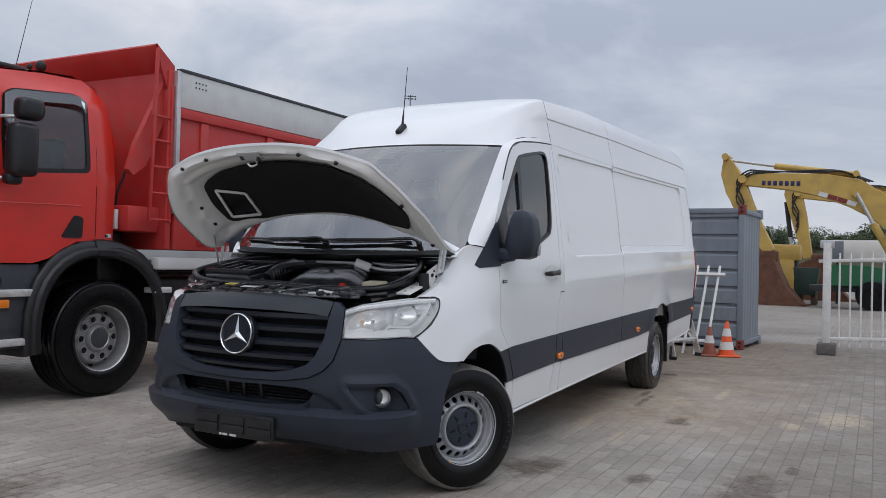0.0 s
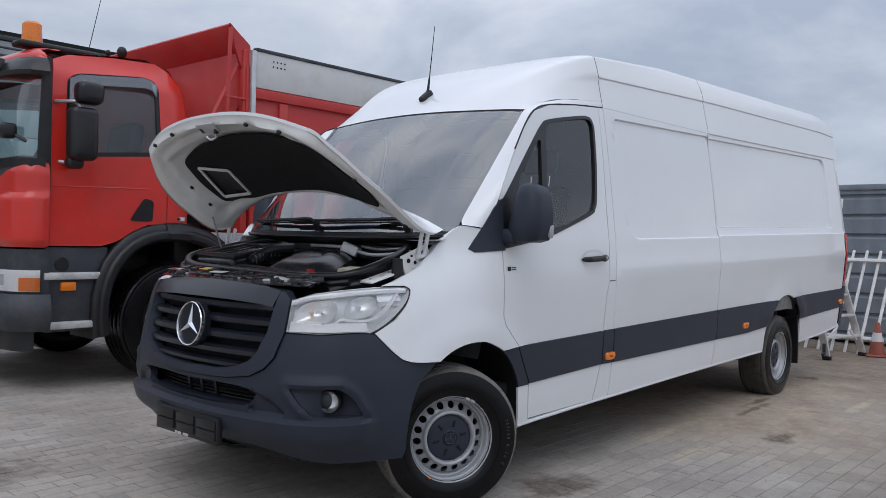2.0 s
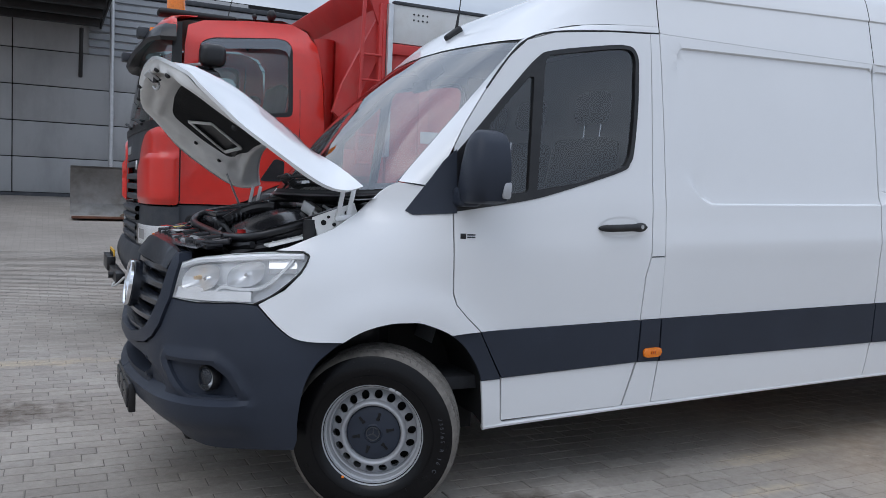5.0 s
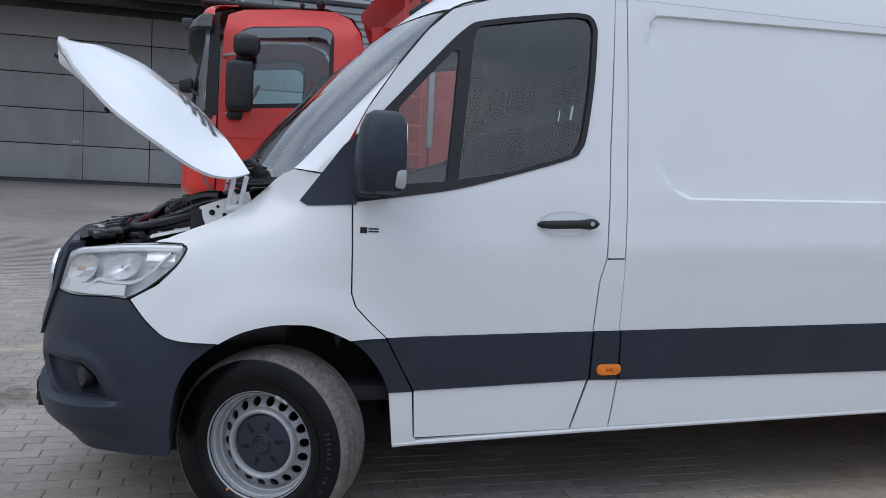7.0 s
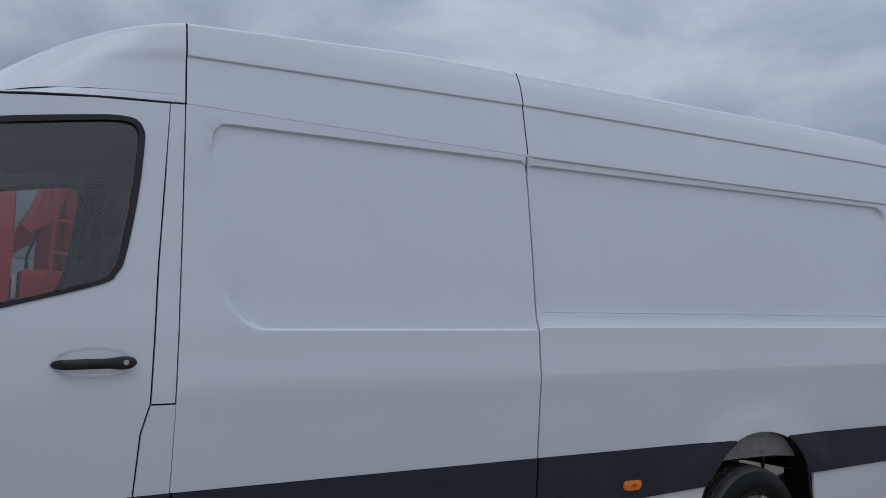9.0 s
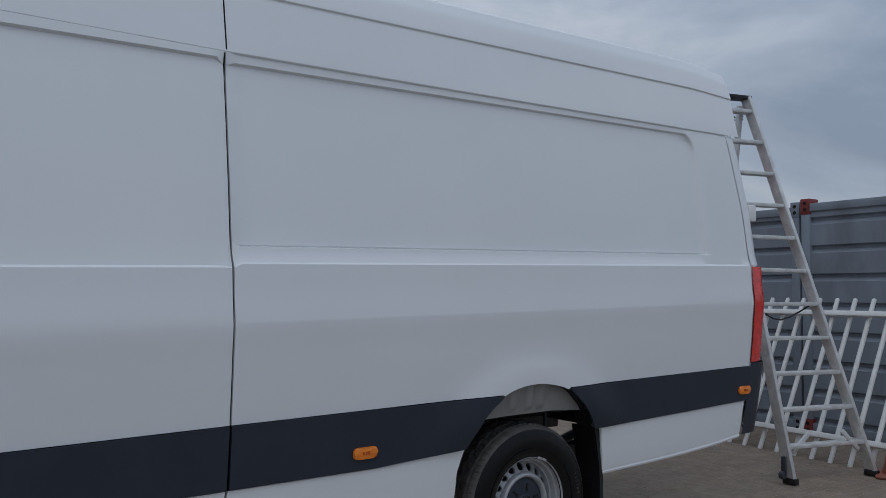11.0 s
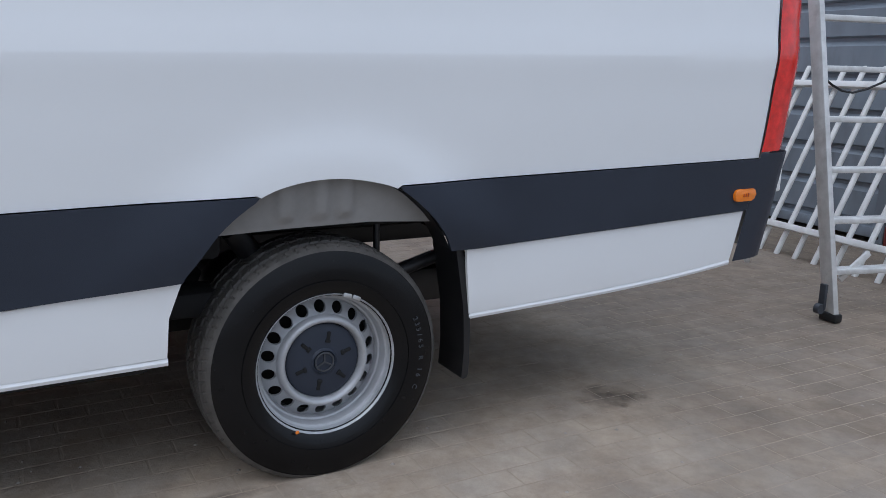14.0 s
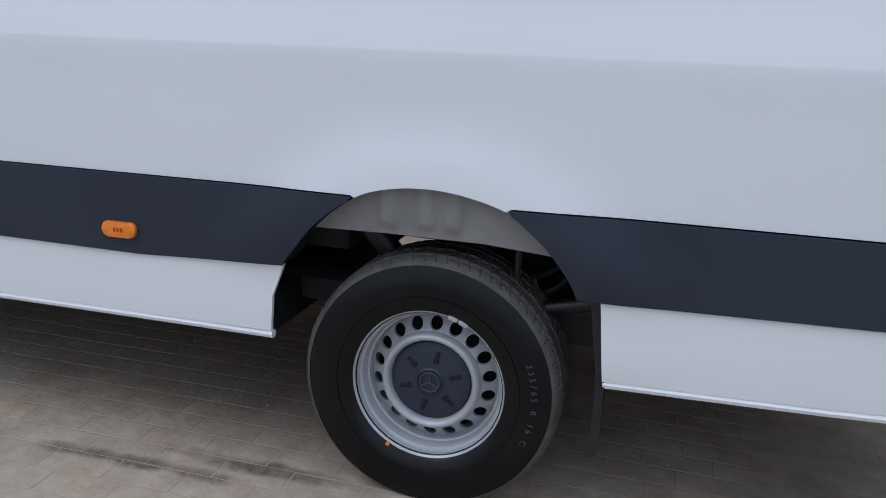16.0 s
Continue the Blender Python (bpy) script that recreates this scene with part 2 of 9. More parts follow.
def box(bm, size, m=None, bevel=0.0, segments=2):
    """Adds a bevelled box, centred, of that size, at pose m."""
    r = bmesh.ops.create_cube(bm, size=1.0)
    vs = r["verts"]
    bmesh.ops.scale(bm, vec=size, verts=vs)
    if bevel:
        es = list({e for v in vs for e in v.link_edges})
        r = bmesh.ops.bevel(bm, geom=es, offset=bevel, segments=segments, profile=0.5, affect="EDGES", clamp_overlap=True)
        vs = list({v for f in r["faces"] for v in f.verts} | {v for v in vs if v.is_valid})
    if m is not None:
        bmesh.ops.transform(bm, matrix=m, verts=vs)
    return vs


def box_between(bm, lo, hi, bevel=0.0, segments=2):
    size = [b - a for a, b in zip(lo, hi)]
    return box(bm, size, Matrix.Translation([(a + b) / 2 for a, b in zip(lo, hi)]), bevel, segments)


def beam(bm, a, b, width, height, bevel=0.0, up=(0, 0, 1)):
    """A box that runs from a to b."""
    a, b = Vector(a), Vector(b)
    d = (b - a)
    x = d.normalized()
    u = Vector(up)
    y = u.cross(x)
    if y.length < 1e-4:
        y = Vector((0, 1, 0)).cross(x)
    y.normalize()
    z = x.cross(y)
    m = Matrix((( x.x, y.x, z.x, 0), (x.y, y.y, z.y, 0), (x.z, y.z, z.z, 0), (0, 0, 0, 1)))
    return box(bm, (d.length, width, height), Matrix.Translation((a + b) / 2) @ m, bevel)


def rod(bm, a, b, radius, sides=12, radius2=None):
    a, b = Vector(a), Vector(b)
    d = b - a
    m = Matrix.Translation((a + b) / 2) @ d.to_track_quat("Z", "Y").to_matrix().to_4x4()
    bmesh.ops.create_cone(bm, cap_ends=True, segments=sides, radius1=radius, radius2=radius if radius2 is None else radius2, depth=d.length, matrix=m)


def tube(bm, points, radius, sides=8, closed=False, rounds=4):
    """A round hose through points."""
    p = [Vector(v) for v in points]
    n = len(p)
    path = []
    rng = range(n if closed else n - 1)
    for i in rng:
        a, b, c, d = (p[(i + k) % n] if closed else p[min(n - 1, max(0, i + k))] for k in (-1, 0, 1, 2))
        for k in range(rounds):
            u = k / rounds
            path.append(0.5 * (2 * b + (c - a) * u + (2 * a - 5 * b + 4 * c - d) * u * u + (3 * b - a - 3 * c + d) * u ** 3))
    if not closed:
        path.append(p[-1])
    rings, m = [], len(path)
    ref = Vector((0, 0, 1))
    for i, q in enumerate(path):
        t = (path[(i + 1) % m] - path[i - 1]) if closed else (path[min(m - 1, i + 1)] - path[max(0, i - 1)])
        t.normalize()
        s = t.cross(ref)
        if s.length < 0.05:
            s = t.cross(Vector((1, 0, 0)))
        s.normalize()
        u = s.cross(t)
        rings.append([bm.verts.new(q + radius * (math.cos(a) * s + math.sin(a) * u)) for a in (2 * math.pi * k / sides for k in range(sides))])
    for i in range(m if closed else m - 1):
        a, b = rings[i], rings[(i + 1) % m]
        for k in range(sides):
            bm.faces.new((a[k], a[(k + 1) % sides], b[(k + 1) % sides], b[k]))
    if not closed:
        bm.faces.new(rings[0][::-1])
        bm.faces.new(rings[-1])


def lathe(bm, profile, sides=48, m=None, start=0.0, sweep=360.0):
    """Turns a profile of (radius, height) round the local y axis, closed ring."""
    full = sweep >= 359.9
    rings = []
    n = sides if full else sides + 1
    for k in range(n):
        a = radians(start + sweep * k / sides)
        c, s = math.cos(a), math.sin(a)
        rings.append([bm.verts.new((m @ Vector((r * c, h, r * s))) if m is not None else (r * c, h, r * s)) for r, h in profile])
    for k in range(sides):
        a, b = rings[k], rings[(k + 1) % n]
        for j in range(len(profile) - 1):
            bm.faces.new((a[j], a[j + 1], b[j + 1], b[j]))


def prism(bm, outline, depth, to3d, bevel=0.0):
    """Extrudes a 2D outline: to3d(u, v, d) gives places, d from 0 to depth."""
    a = [bm.verts.new(to3d(u, v, 0.0)) for u, v in outline]
    b = [bm.verts.new(to3d(u, v, depth)) for u, v in outline]
    n = len(outline)
    fs = [bm.faces.new(a), bm.faces.new(b[::-1])]
    for i in range(n):
        bm.faces.new((a[i], b[i], b[(i + 1) % n], a[(i + 1) % n]))
    if bevel:
        es = [e for f in fs for e in f.edges]
        bmesh.ops.bevel(bm, geom=es, offset=bevel, segments=2, profile=0.5, affect="EDGES", clamp_overlap=True)


def loft(bm, rows, closed_rows=False):
    """Faces between rows of points of equal length."""
    vs = [[bm.verts.new(p) for p in row] for row in rows]
    for a, b in zip(vs, vs[1:]):
        n = len(a)
        for i in range(n if closed_rows else n - 1):
            try:
                bm.faces.new((a[i], a[(i + 1) % n], b[(i + 1) % n], b[i]))
            except ValueError:
                pass
    return vs


def dense(outline, step, closed=True):
    out = []
    n = len(outline)
    for i in range(n if closed else n - 1):
        a, b = np.array(outline[i], float), np.array(outline[(i + 1) % n], float)
        k = max(1, int(math.ceil(np.linalg.norm(b - a) / step)))
        out += [tuple(a + (b - a) * j / k) for j in range(k)]
    if not closed:
        out.append(tuple(outline[-1]))
    return out


def inside(poly, pts):
    """Which of the points lie in the polygon."""
    p = np.array(poly, float)
    x, y = pts[:, 0], pts[:, 1]
    r = np.zeros(len(pts), bool)
    j = len(p) - 1
    for i in range(len(p)):
        if p[i, 1] != p[j, 1]:
            c = ((p[i, 1] > y) != (p[j, 1] > y)) & (x < (p[j, 0] - p[i, 0]) * (y - p[i, 1]) / (p[j, 1] - p[i, 1]) + p[i, 0])
            r ^= c
        j = i
    return r


def rounded(outline, radius, steps=4):
    """Rounds the corners of an outline; radius: one number, or one for each corner."""
    n, out = len(outline), []
    for i in range(n):
        a, b, c = (np.array(outline[(i + k) % n], float) for k in (-1, 0, 1))
        r = radius[i] if hasattr(radius, "__len__") else radius
        la, lc = np.linalg.norm(a - b), np.linalg.norm(c - b)
        r = min(r, 0.45 * la, 0.45 * lc)
        if r < 1e-4:
            out.append(tuple(b))
            continue
        p, q = b + (a - b) / la * r, b + (c - b) / lc * r
        for k in range(steps + 1):
            u = k / steps
            out.append(tuple((1 - u) ** 2 * p + 2 * u * (1 - u) * b + u * u * q))
    return out


def sheet(outline, holes=(), step=0.05, lines=()):
    """Triangulates a 2D region evenly: points, triangles, rim edges."""
    loops = [dense(outline, step)] + [dense(h, step) for h in holes]
    verts, edges = [], []
    for lp in loops:
        k = len(verts)
        verts += lp
        edges += [(k + i, k + (i + 1) % len(lp)) for i in range(len(lp))]
    rim = np.array(verts, float)
    for ln in lines:
        lp = dense(ln, step, False)
        k = len(verts)
        verts += lp
        edges += [(k + i, k + i + 1) for i in range(len(lp) - 1)]
    lo, hi = np.array(loops[0]).min(0), np.array(loops[0]).max(0)
    gx, gy = np.arange(lo[0] + step / 2, hi[0], step), np.arange(lo[1] + step / 2, hi[1], step)
    if len(gx) and len(gy):
        g = np.array([(x + (0.25 * step if j % 2 else -0.25 * step), y) for j, y in enumerate(gy) for x in gx])
        keep = inside(loops[0], g)
        for h in loops[1:]:
            keep &= ~inside(h, g)
        g = g[keep]
        every = np.array(verts, float)
        for k in range(0, len(g), 400):
            c = g[k:k + 400]
            d = np.min(np.hypot(c[:, None, 0] - every[None, :, 0], c[:, None, 1] - every[None, :, 1]), axis=1) if len(every) else np.ones(len(c))
            verts += [tuple(v) for v in c[d > 0.45 * step]]
    out = geometry.delaunay_2d_cdt([Vector(v) for v in verts], edges, [], 0, 1e-6)
    pts = np.array([tuple(v) for v in out[0]])
    tris = [tuple(f) for f in out[2]]
    mid = np.array([pts[list(t)].mean(0) for t in tris])
    keep = inside(loops[0], mid)
    for h in loops[1:]:
        keep &= ~inside(h, mid)
    tris = [t for t, k in zip(tris, keep) if k]
    count = {}
    for t in tris:
        for a, b in ((t[0], t[1]), (t[1], t[2]), (t[2], t[0])):
            count[(min(a, b), max(a, b))] = count.get((min(a, b), max(a, b)), 0) + (1 if a < b else -1) * 1
    seen = {}
    for t in tris:
        for a, b in ((t[0], t[1]), (t[1], t[2]), (t[2], t[0])):
            key = (min(a, b), max(a, b))
            seen.setdefault(key, []).append((a, b))
    edge = [v[0] for v in seen.values() if len(v) == 1]
    return pts, tris, edge


def panel(name, outline, to3d, mat, parent, holes=(), step=0.05, thick=0.012, lines=(), label="", mirror=False, angle=35.0):
    """A sheet of bodywork with a turned-in rim: to3d(u, v, sink) gives its places. mirror: adds the half across y = 0."""
    pts, tris, edge = sheet(outline, holes, step, lines)
    used = sorted({i for t in tris for i in t})
    idx = {v: k for k, v in enumerate(used)}
    verts = [to3d(pts[i][0], pts[i][1], 0.0) for i in used]
    faces = [tuple(idx[i] for i in t) for t in tris]
    if thick:
        low = {}
        for a, b in edge:
            for v in (a, b):
                if v not in low:
                    low[v] = len(verts)
                    verts.append(to3d(pts[v][0], pts[v][1], thick))
        if mirror:
            edge = [(a, b) for a, b in edge if not (abs(verts[idx[a]][1]) < 1e-4 and abs(verts[idx[b]][1]) < 1e-4)]
        faces += [(idx[b], idx[a], low[a], low[b]) for a, b in edge]
    if mirror:
        n = len(verts)
        verts = verts + [(x, -y, z) for x, y, z in verts]
        faces = faces + [tuple(i + n for i in f[::-1]) for f in faces]
        bm = bmesh.new()
        vs = [bm.verts.new(v) for v in verts]
        for f in faces:
            bm.faces.new([vs[i] for i in f])
        bmesh.ops.remove_doubles(bm, verts=bm.verts, dist=1e-5)
        me = bpy.data.meshes.new(name)
        bm.to_mesh(me)
        bm.free()
        finish(me, mat, angle)
        ob = new(name, me)
        ob.parent = parent
        if label:
            ob["label"] = label
        return ob
    return mesh_part(name, verts, faces, mat, parent, label, angle, recalc=False)


# ---- the van's skin ----
RAKE = 0.0272
PLAN = [(-0.930, 0.0), (-0.918, -0.25), (-0.880, -0.48), (-0.810, -0.66), (-0.700, -0.80), (-0.560, -0.885), (-0.380, -0.938), (-0.180, -0.965), (0.10, -0.975)]


def smooth_curve(points, steps=24):
    """Catmull-Rom through 2D points."""
    p = np.array(points, float)
    q = np.vstack([2 * p[0] - p[1], p, 2 * p[-1] - p[-2]])
    out = []
    for i in range(1, len(q) - 2):
        for k in range(steps):
            u = k / steps
            out.append(0.5 * (2 * q[i] + (q[i + 1] - q[i - 1]) * u + (2 * q[i - 1] - 5 * q[i] + 4 * q[i + 1] - q[i + 2]) * u * u
                              + (3 * q[i] - q[i - 1] - 3 * q[i + 1] + q[i + 2]) * u ** 3))
    out.append(p[-1])
    return np.array(out)


PLAN_PTS = smooth_curve([(PLAN[1][0], -PLAN[1][1])] + PLAN)[24:]
PLAN_S = np.concatenate([[0], np.cumsum(np.linalg.norm(np.diff(PLAN_PTS, axis=0), axis=1))])
PLAN_S = PLAN_S - PLAN_S[-1] + 0.10
S0 = float(PLAN_S[0])  # s at the van's centre line


def plan_at(s):
    """Point and outward normal of the plan curve."""
    if s >= 0.10:
        return (s, -0.975), (0.0, -1.0)
    e = 0.01
    x, y = (float(np.interp(s, PLAN_S, PLAN_PTS[:, k])) for k in (0, 1))
    a, b = max(S0, s - e), min(0.10, s + e)
    dx, dy = (float(np.interp(b, PLAN_S, PLAN_PTS[:, k]) - np.interp(a, PLAN_S, PLAN_PTS[:, k])) for k in (0, 1))
    n = math.hypot(dx, dy)
    return (x, y), (dy / n, -dx / n)


def sy(y):
    return float(np.interp(-abs(y), PLAN_PTS[::-1, 1], PLAN_S[::-1]))


def hermite(v, xs, ys):
    """Smooth monotone-ish interpolation."""
    if v <= xs[0]:
        return ys[0]
    if v >= xs[-1]:
        return ys[-1]
    i = 0
    while v > xs[i + 1]:
        i += 1
    def slope(k):
        if k == 0 or k == len(xs) - 1:
            return 0.0 if k else (ys[1] - ys[0]) / (xs[1] - xs[0])
        a, b = (ys[k] - ys[k - 1]) / (xs[k] - xs[k - 1]), (ys[k + 1] - ys[k]) / (xs[k + 1] - xs[k])
        return 0.0 if a * b <= 0 else 2 * a * b / (a + b)
    h = xs[i + 1] - xs[i]
    u = (v - xs[i]) / h
    m0, m1 = slope(i) * h, slope(i + 1) * h
    return (2 * u ** 3 - 3 * u * u + 1) * ys[i] + (u ** 3 - 2 * u * u + u) * m0 + (3 * u * u - 2 * u ** 3) * ys[i + 1] + (u ** 3 - u * u) * m1


# offsets from the plan curve by body height, at the nose, its corner, the wing and the flank
NOSE = ([0.26, 0.34, 0.42, 0.54, 0.64, 0.76, 0.92, 1.06, 1.16], [-0.27, -0.190, -0.110, -0.070, -0.050, -0.060, -0.095, -0.135, -0.22])
CORNER = ([0.26, 0.34, 0.44, 0.54, 0.66, 0.80, 0.92, 1.06, 1.20], [-0.15, -0.085, -0.034, -0.018, -0.018, -0.035, -0.065, -0.105, -0.20])
WING = ([0.26, 0.40, 0.60, 0.80, 0.95, 1.08, 1.18, 1.30], [-0.02, -0.01, 0.0, -0.005, -0.02, -0.06, -0.115, -0.20])
FLANK = ([0.30, 0.36, 0.55, 0.75, 0.95, 1.08, 1.18, 1.30, 1.37, 1.60, 1.90, 2.08, 2.20, 2.31, 2.42, 2.51],
         [-0.035, -0.022, -0.012, -0.004, 0.008, 0.012, 0.006, -0.002, -0.012, -0.040, -0.082, -0.112, -0.138, -0.162, -0.195, -0.236])


def flank_offset(s, z):
    """How far the skin stands off the plan curve at s and body height z."""
    a = [hermite(z, *NOSE), hermite(z, *CORNER), hermite(z, *WING), hermite(z, *FLANK)]
    v = float(np.interp(s, [S0 + 0.35, -0.62, -0.22, 0.36], [0, 1, 2, 3]))
    i = min(2, int(v))
    u = v - i
    u = u * u * (3 - 2 * u)
    return a[i] * (1 - u) + a[i + 1] * u + 0.005 * max(0.0, s - 1.0)


def skin(s, z, depth=0.0):
    """The body's surface (the near side) at s, body height z, sunk by depth."""
    if s < S0:  # past the centre line: the mirror image
        x, y, h = skin(2 * S0 - s, z, depth)
        return x, -y, h
    (x, y), (nx, ny) = plan_at(s)
    d = flank_offset(s, z) - depth
    x, y = x + nx * d, y + ny * d
    return x, y, z + RAKE * x


def bump(v):
    v = min(1.0, max(0.0, v))
    return v * v * (3 - 2 * v)


def round_rect(u, v, lo, hi, r):
    """Signed distance to a rounded rectangle."""
    qx, qy = abs(u - (lo[0] + hi[0]) / 2) - (hi[0] - lo[0]) / 2 + r, abs(v - (lo[1] + hi[1]) / 2) - (hi[1] - lo[1]) / 2 + r
    return math.hypot(max(qx, 0), max(qy, 0)) + min(max(qx, qy), 0) - r


FRONT_RECESS = ((1.56, 1.295), (3.30, 2.042), 0.16)
FRONT_TOP = ((1.50, 1.295), (3.30, 2.042), 0.06)  # its upper corner is tighter, and the edge between the two fades
REAR_RECESS = ((2.60, 1.10), (5.585, 2.030), 0.09)
FRONT_ARCH, REAR_ARCH = (0.07, 0.355, 0.455), (4.325, 0.345, 0.53)


def relief(s, z):
    """Pressed panels of the flank: how far the sheet is sunk."""
    d = 0.0
    if 1.405 < s < 2.912:
        wide = 0.011 + 0.26 * bump((z - 1.345) / 0.20) * bump((1.965 - z) / 0.14)
        d += 0.016 * bump(0.5 - round_rect(s, z, (FRONT_RECESS[0][0] - 0.06 * bump((z - 1.50) / 0.35), 1.295), FRONT_TOP[1], FRONT_RECESS[2] if z < 1.67 else FRONT_TOP[2]) / wide)
    if s >= 2.912:
        d += 0.020 * bump(0.5 - round_rect(s, z, *REAR_RECESS) / (0.016 + 0.022 * bump((s - 5.3) / 0.2) * bump((2.03 - z) / 0.2))) * bump((z - 1.362) / 0.008)
        d += 0.008 * bump((z - 1.303) / 0.009)
        if s < 5.56:
            d += 0.007 * bump(1 - abs(z - 1.368) / 0.004)
    if s > 1.405:
        d -= 0.006 * bump(1 - abs(z - 1.10) / 0.11)
    for cx, cz, r in (FRONT_ARCH, REAR_ARCH):
        q = math.hypot(s - cx, z + RAKE * s - cz)
        if q < r + 0.25:
            d -= 0.020 * bump(1 - abs(q - r - 0.03) / 0.16) * bump((z - 0.50) / 0.12)
    return d


def flank(s, z, sink=0.0):
    return skin(s, z, relief(s, z) + sink)


def flare(s, z):
    """How far the trim swells out round the rear wheel."""
    cx, cz, r = REAR_ARCH
    q = math.hypot(s - cx, z + RAKE * s - cz)
    return 0.020 * bump(1 - abs(q - r - 0.03) / 0.16) * bump((z - 0.50) / 0.12)


def proud(amount):
    return lambda s, z, sink=0.0: skin(s, z, sink - amount - flare(s, z))


def real(points):
    """Outline points given in x and true height, as s and body height."""
    return [(x, z - RAKE * x) for x, z in points]


def mirrored(ob, parent=None):
    """The same piece on the far side."""
    me = ob.data.copy()
    me.transform(Matrix.Scale(-1, 4, (0, 1, 0)))
    me.flip_normals()
    o = new(ob.name, me)
    o.parent = parent or ob.parent
    if ob.get("label"):
        o["label"] = ob["label"]
    return o


van = thing("delivery_van", "long white high-roof delivery van with its hood raised", "van")
E_ = 0.003  # half a seam
ROOF_SEAM = [(1.40, 2.103), (2.2, 2.085), (2.91, 2.072), (4.2, 2.066), (5.95, 2.062)]


def seam_z(s):
    return float(np.interp(s, [p[0] for p in ROOF_SEAM], [p[1] for p in ROOF_SEAM]))


BAND_T, BAND_B, SILL = 0.752, 0.545, 0.337

# wheel arch outlines, from front to back, in x and true height
ARCH_F = [(-0.335, 0.360), (-0.335, 0.457), (-0.312, 0.587), (-0.256, 0.680), (-0.172, 0.745), (-0.087, 0.789), (0.011, 0.813), (0.095, 0.817), (0.172, 0.809), (0.299, 0.757), (0.387, 0.681), (0.457, 0.552), (0.482, 0.346)]
ARCH_R = [(3.896, 0.438), (3.901, 0.562), (3.927, 0.648), (3.962, 0.697), (4.031, 0.783), (4.126, 0.854), (4.208, 0.884), (4.305, 0.896), (4.403, 0.889), (4.507, 0.862), (4.579, 0.813), (4.640, 0.752), (4.692, 0.668), (4.772, 0.453)]
AF, AR = real(ARCH_F), real(ARCH_R)


def arc(line, i, j):
    """The smooth stretch of an arch outline between two of its points."""
    return [tuple(float(v) for v in p) for p in smooth_curve(line, 5)[5 * i:5 * j + 1]]


SEAM_DOOR_F = real([(0.290, 1.262), (0.298, 0.934), (0.315, 0.884), (0.370, 0.827), (0.437, 0.766), (0.508, 0.636), (0.551, 0.550), (0.564, 0.385)])


def shift(points, dx):
    return [(x + dx, z) for x, z in points]


# --- front wing ---
wing_out = ([tuple(float(v) for v in p) for p in smooth_curve([(-0.498, 0.900), (-0.405, 0.806), (-0.333, 0.766), (-0.18, 0.752)], 5)] + arc(AF, 4, 9) + [(0.372, BAND_T + 0.002), (0.430, BAND_T + 0.002)]
            + shift(SEAM_DOOR_F[:5], -E_)[::-1] + [(0.150, 1.246), (0.118, 1.266), (0.150, 1.315), (0.183, 1.361), (0.125, 1.372), (0.080, 1.378), (0.045, 1.362), (0.015, 1.338), (-0.006, 1.315), (-0.078, 1.250), (-0.19, 1.187), (-0.30, 1.148), (-0.38, 1.118), (-0.43, 1.105), (-0.318, 1.103), (-0.294, 1.084), (-0.329, 1.02), (-0.395, 0.955)])
wing = panel("front_wing", wing_out, flank, WHITE, van, step=0.045)
mirrored(wing)

# --- side trim: bands, skirts ---
def band_piece(outline, mat, name, lift, label=""):
    p = panel(name, outline, proud(lift), mat, van, step=0.045, label=label)
    mirrored(p)
    return p


trim_label = "dark grey textured plastic rub strip"
band_piece(arc(AF, 9, 11) + [(0.459, BAND_B - 0.003), (0.548, BAND_B - 0.003)] + shift(SEAM_DOOR_F[4:6], -E_)[::-1] + [(0.425, BAND_T - 0.002), (0.36, BAND_T - 0.002)],
           DARK_PLASTIC, "rub_strip", 0.006, trim_label)
band_piece([(0.459, BAND_B - 0.006), (0.482, SILL - 0.004), (0.592, SILL - 0.006), (0.562, 0.360), (0.548, BAND_B - 0.006)], WHITE, "skirt", 0.0)
DOOR_REAR = real([(1.345, 2.128), (1.335, 1.80), (1.326, 1.55), (1.321, 1.088), (1.296, 0.992), (1.286, 0.786), (1.281, 0.594), (1.219, 0.400)])
band_piece(shift([SEAM_DOOR_F[4], SEAM_DOOR_F[5]], E_) + [(0.554, BAND_B + 0.002), (1.278, BAND_B + 0.012), (1.282, BAND_T)], DARK_PLASTIC, "rub_strip", 0.008, trim_label)
band_piece([(1.292, BAND_T), (1.288, BAND_B + 0.012), (1.408, BAND_B + 0.008), (1.403, BAND_T)], DARK_PLASTIC, "rub_strip", 0.008, trim_label)
band_piece([(1.411, BAND_T), (1.416, BAND_B + 0.006), (2.903, BAND_B - 0.010), (2.906, BAND_T - 0.002)], DARK_PLASTIC, "rub_strip", 0.009, trim_label)
band_piece([(2.915, BAND_T - 0.002), (2.913, BAND_B - 0.010), (3.5, BAND_B - 0.018)] + arc(AR, 2, 5)[:-1] + [(AR[5][0] - 0.006, BAND_T - 0.008)], DARK_PLASTIC, "rub_strip", 0.009, trim_label)
band_piece([(AR[9][0] + 0.008, BAND_T - 0.008)] + arc(AR, 9, 12)[1:] + [(4.78, BAND_B - 0.006), (5.3, BAND_B + 0.002), (5.910, BAND_B + 0.012), (5.952, BAND_T - 0.012)], DARK_PLASTIC, "rub_strip", 0.009, trim_label)
band_piece([(0.556, BAND_B - 0.002), (0.568, 0.356), (1.212, 0.352), (1.274, BAND_B + 0.008)], WHITE, "door_skirt", 0.0)
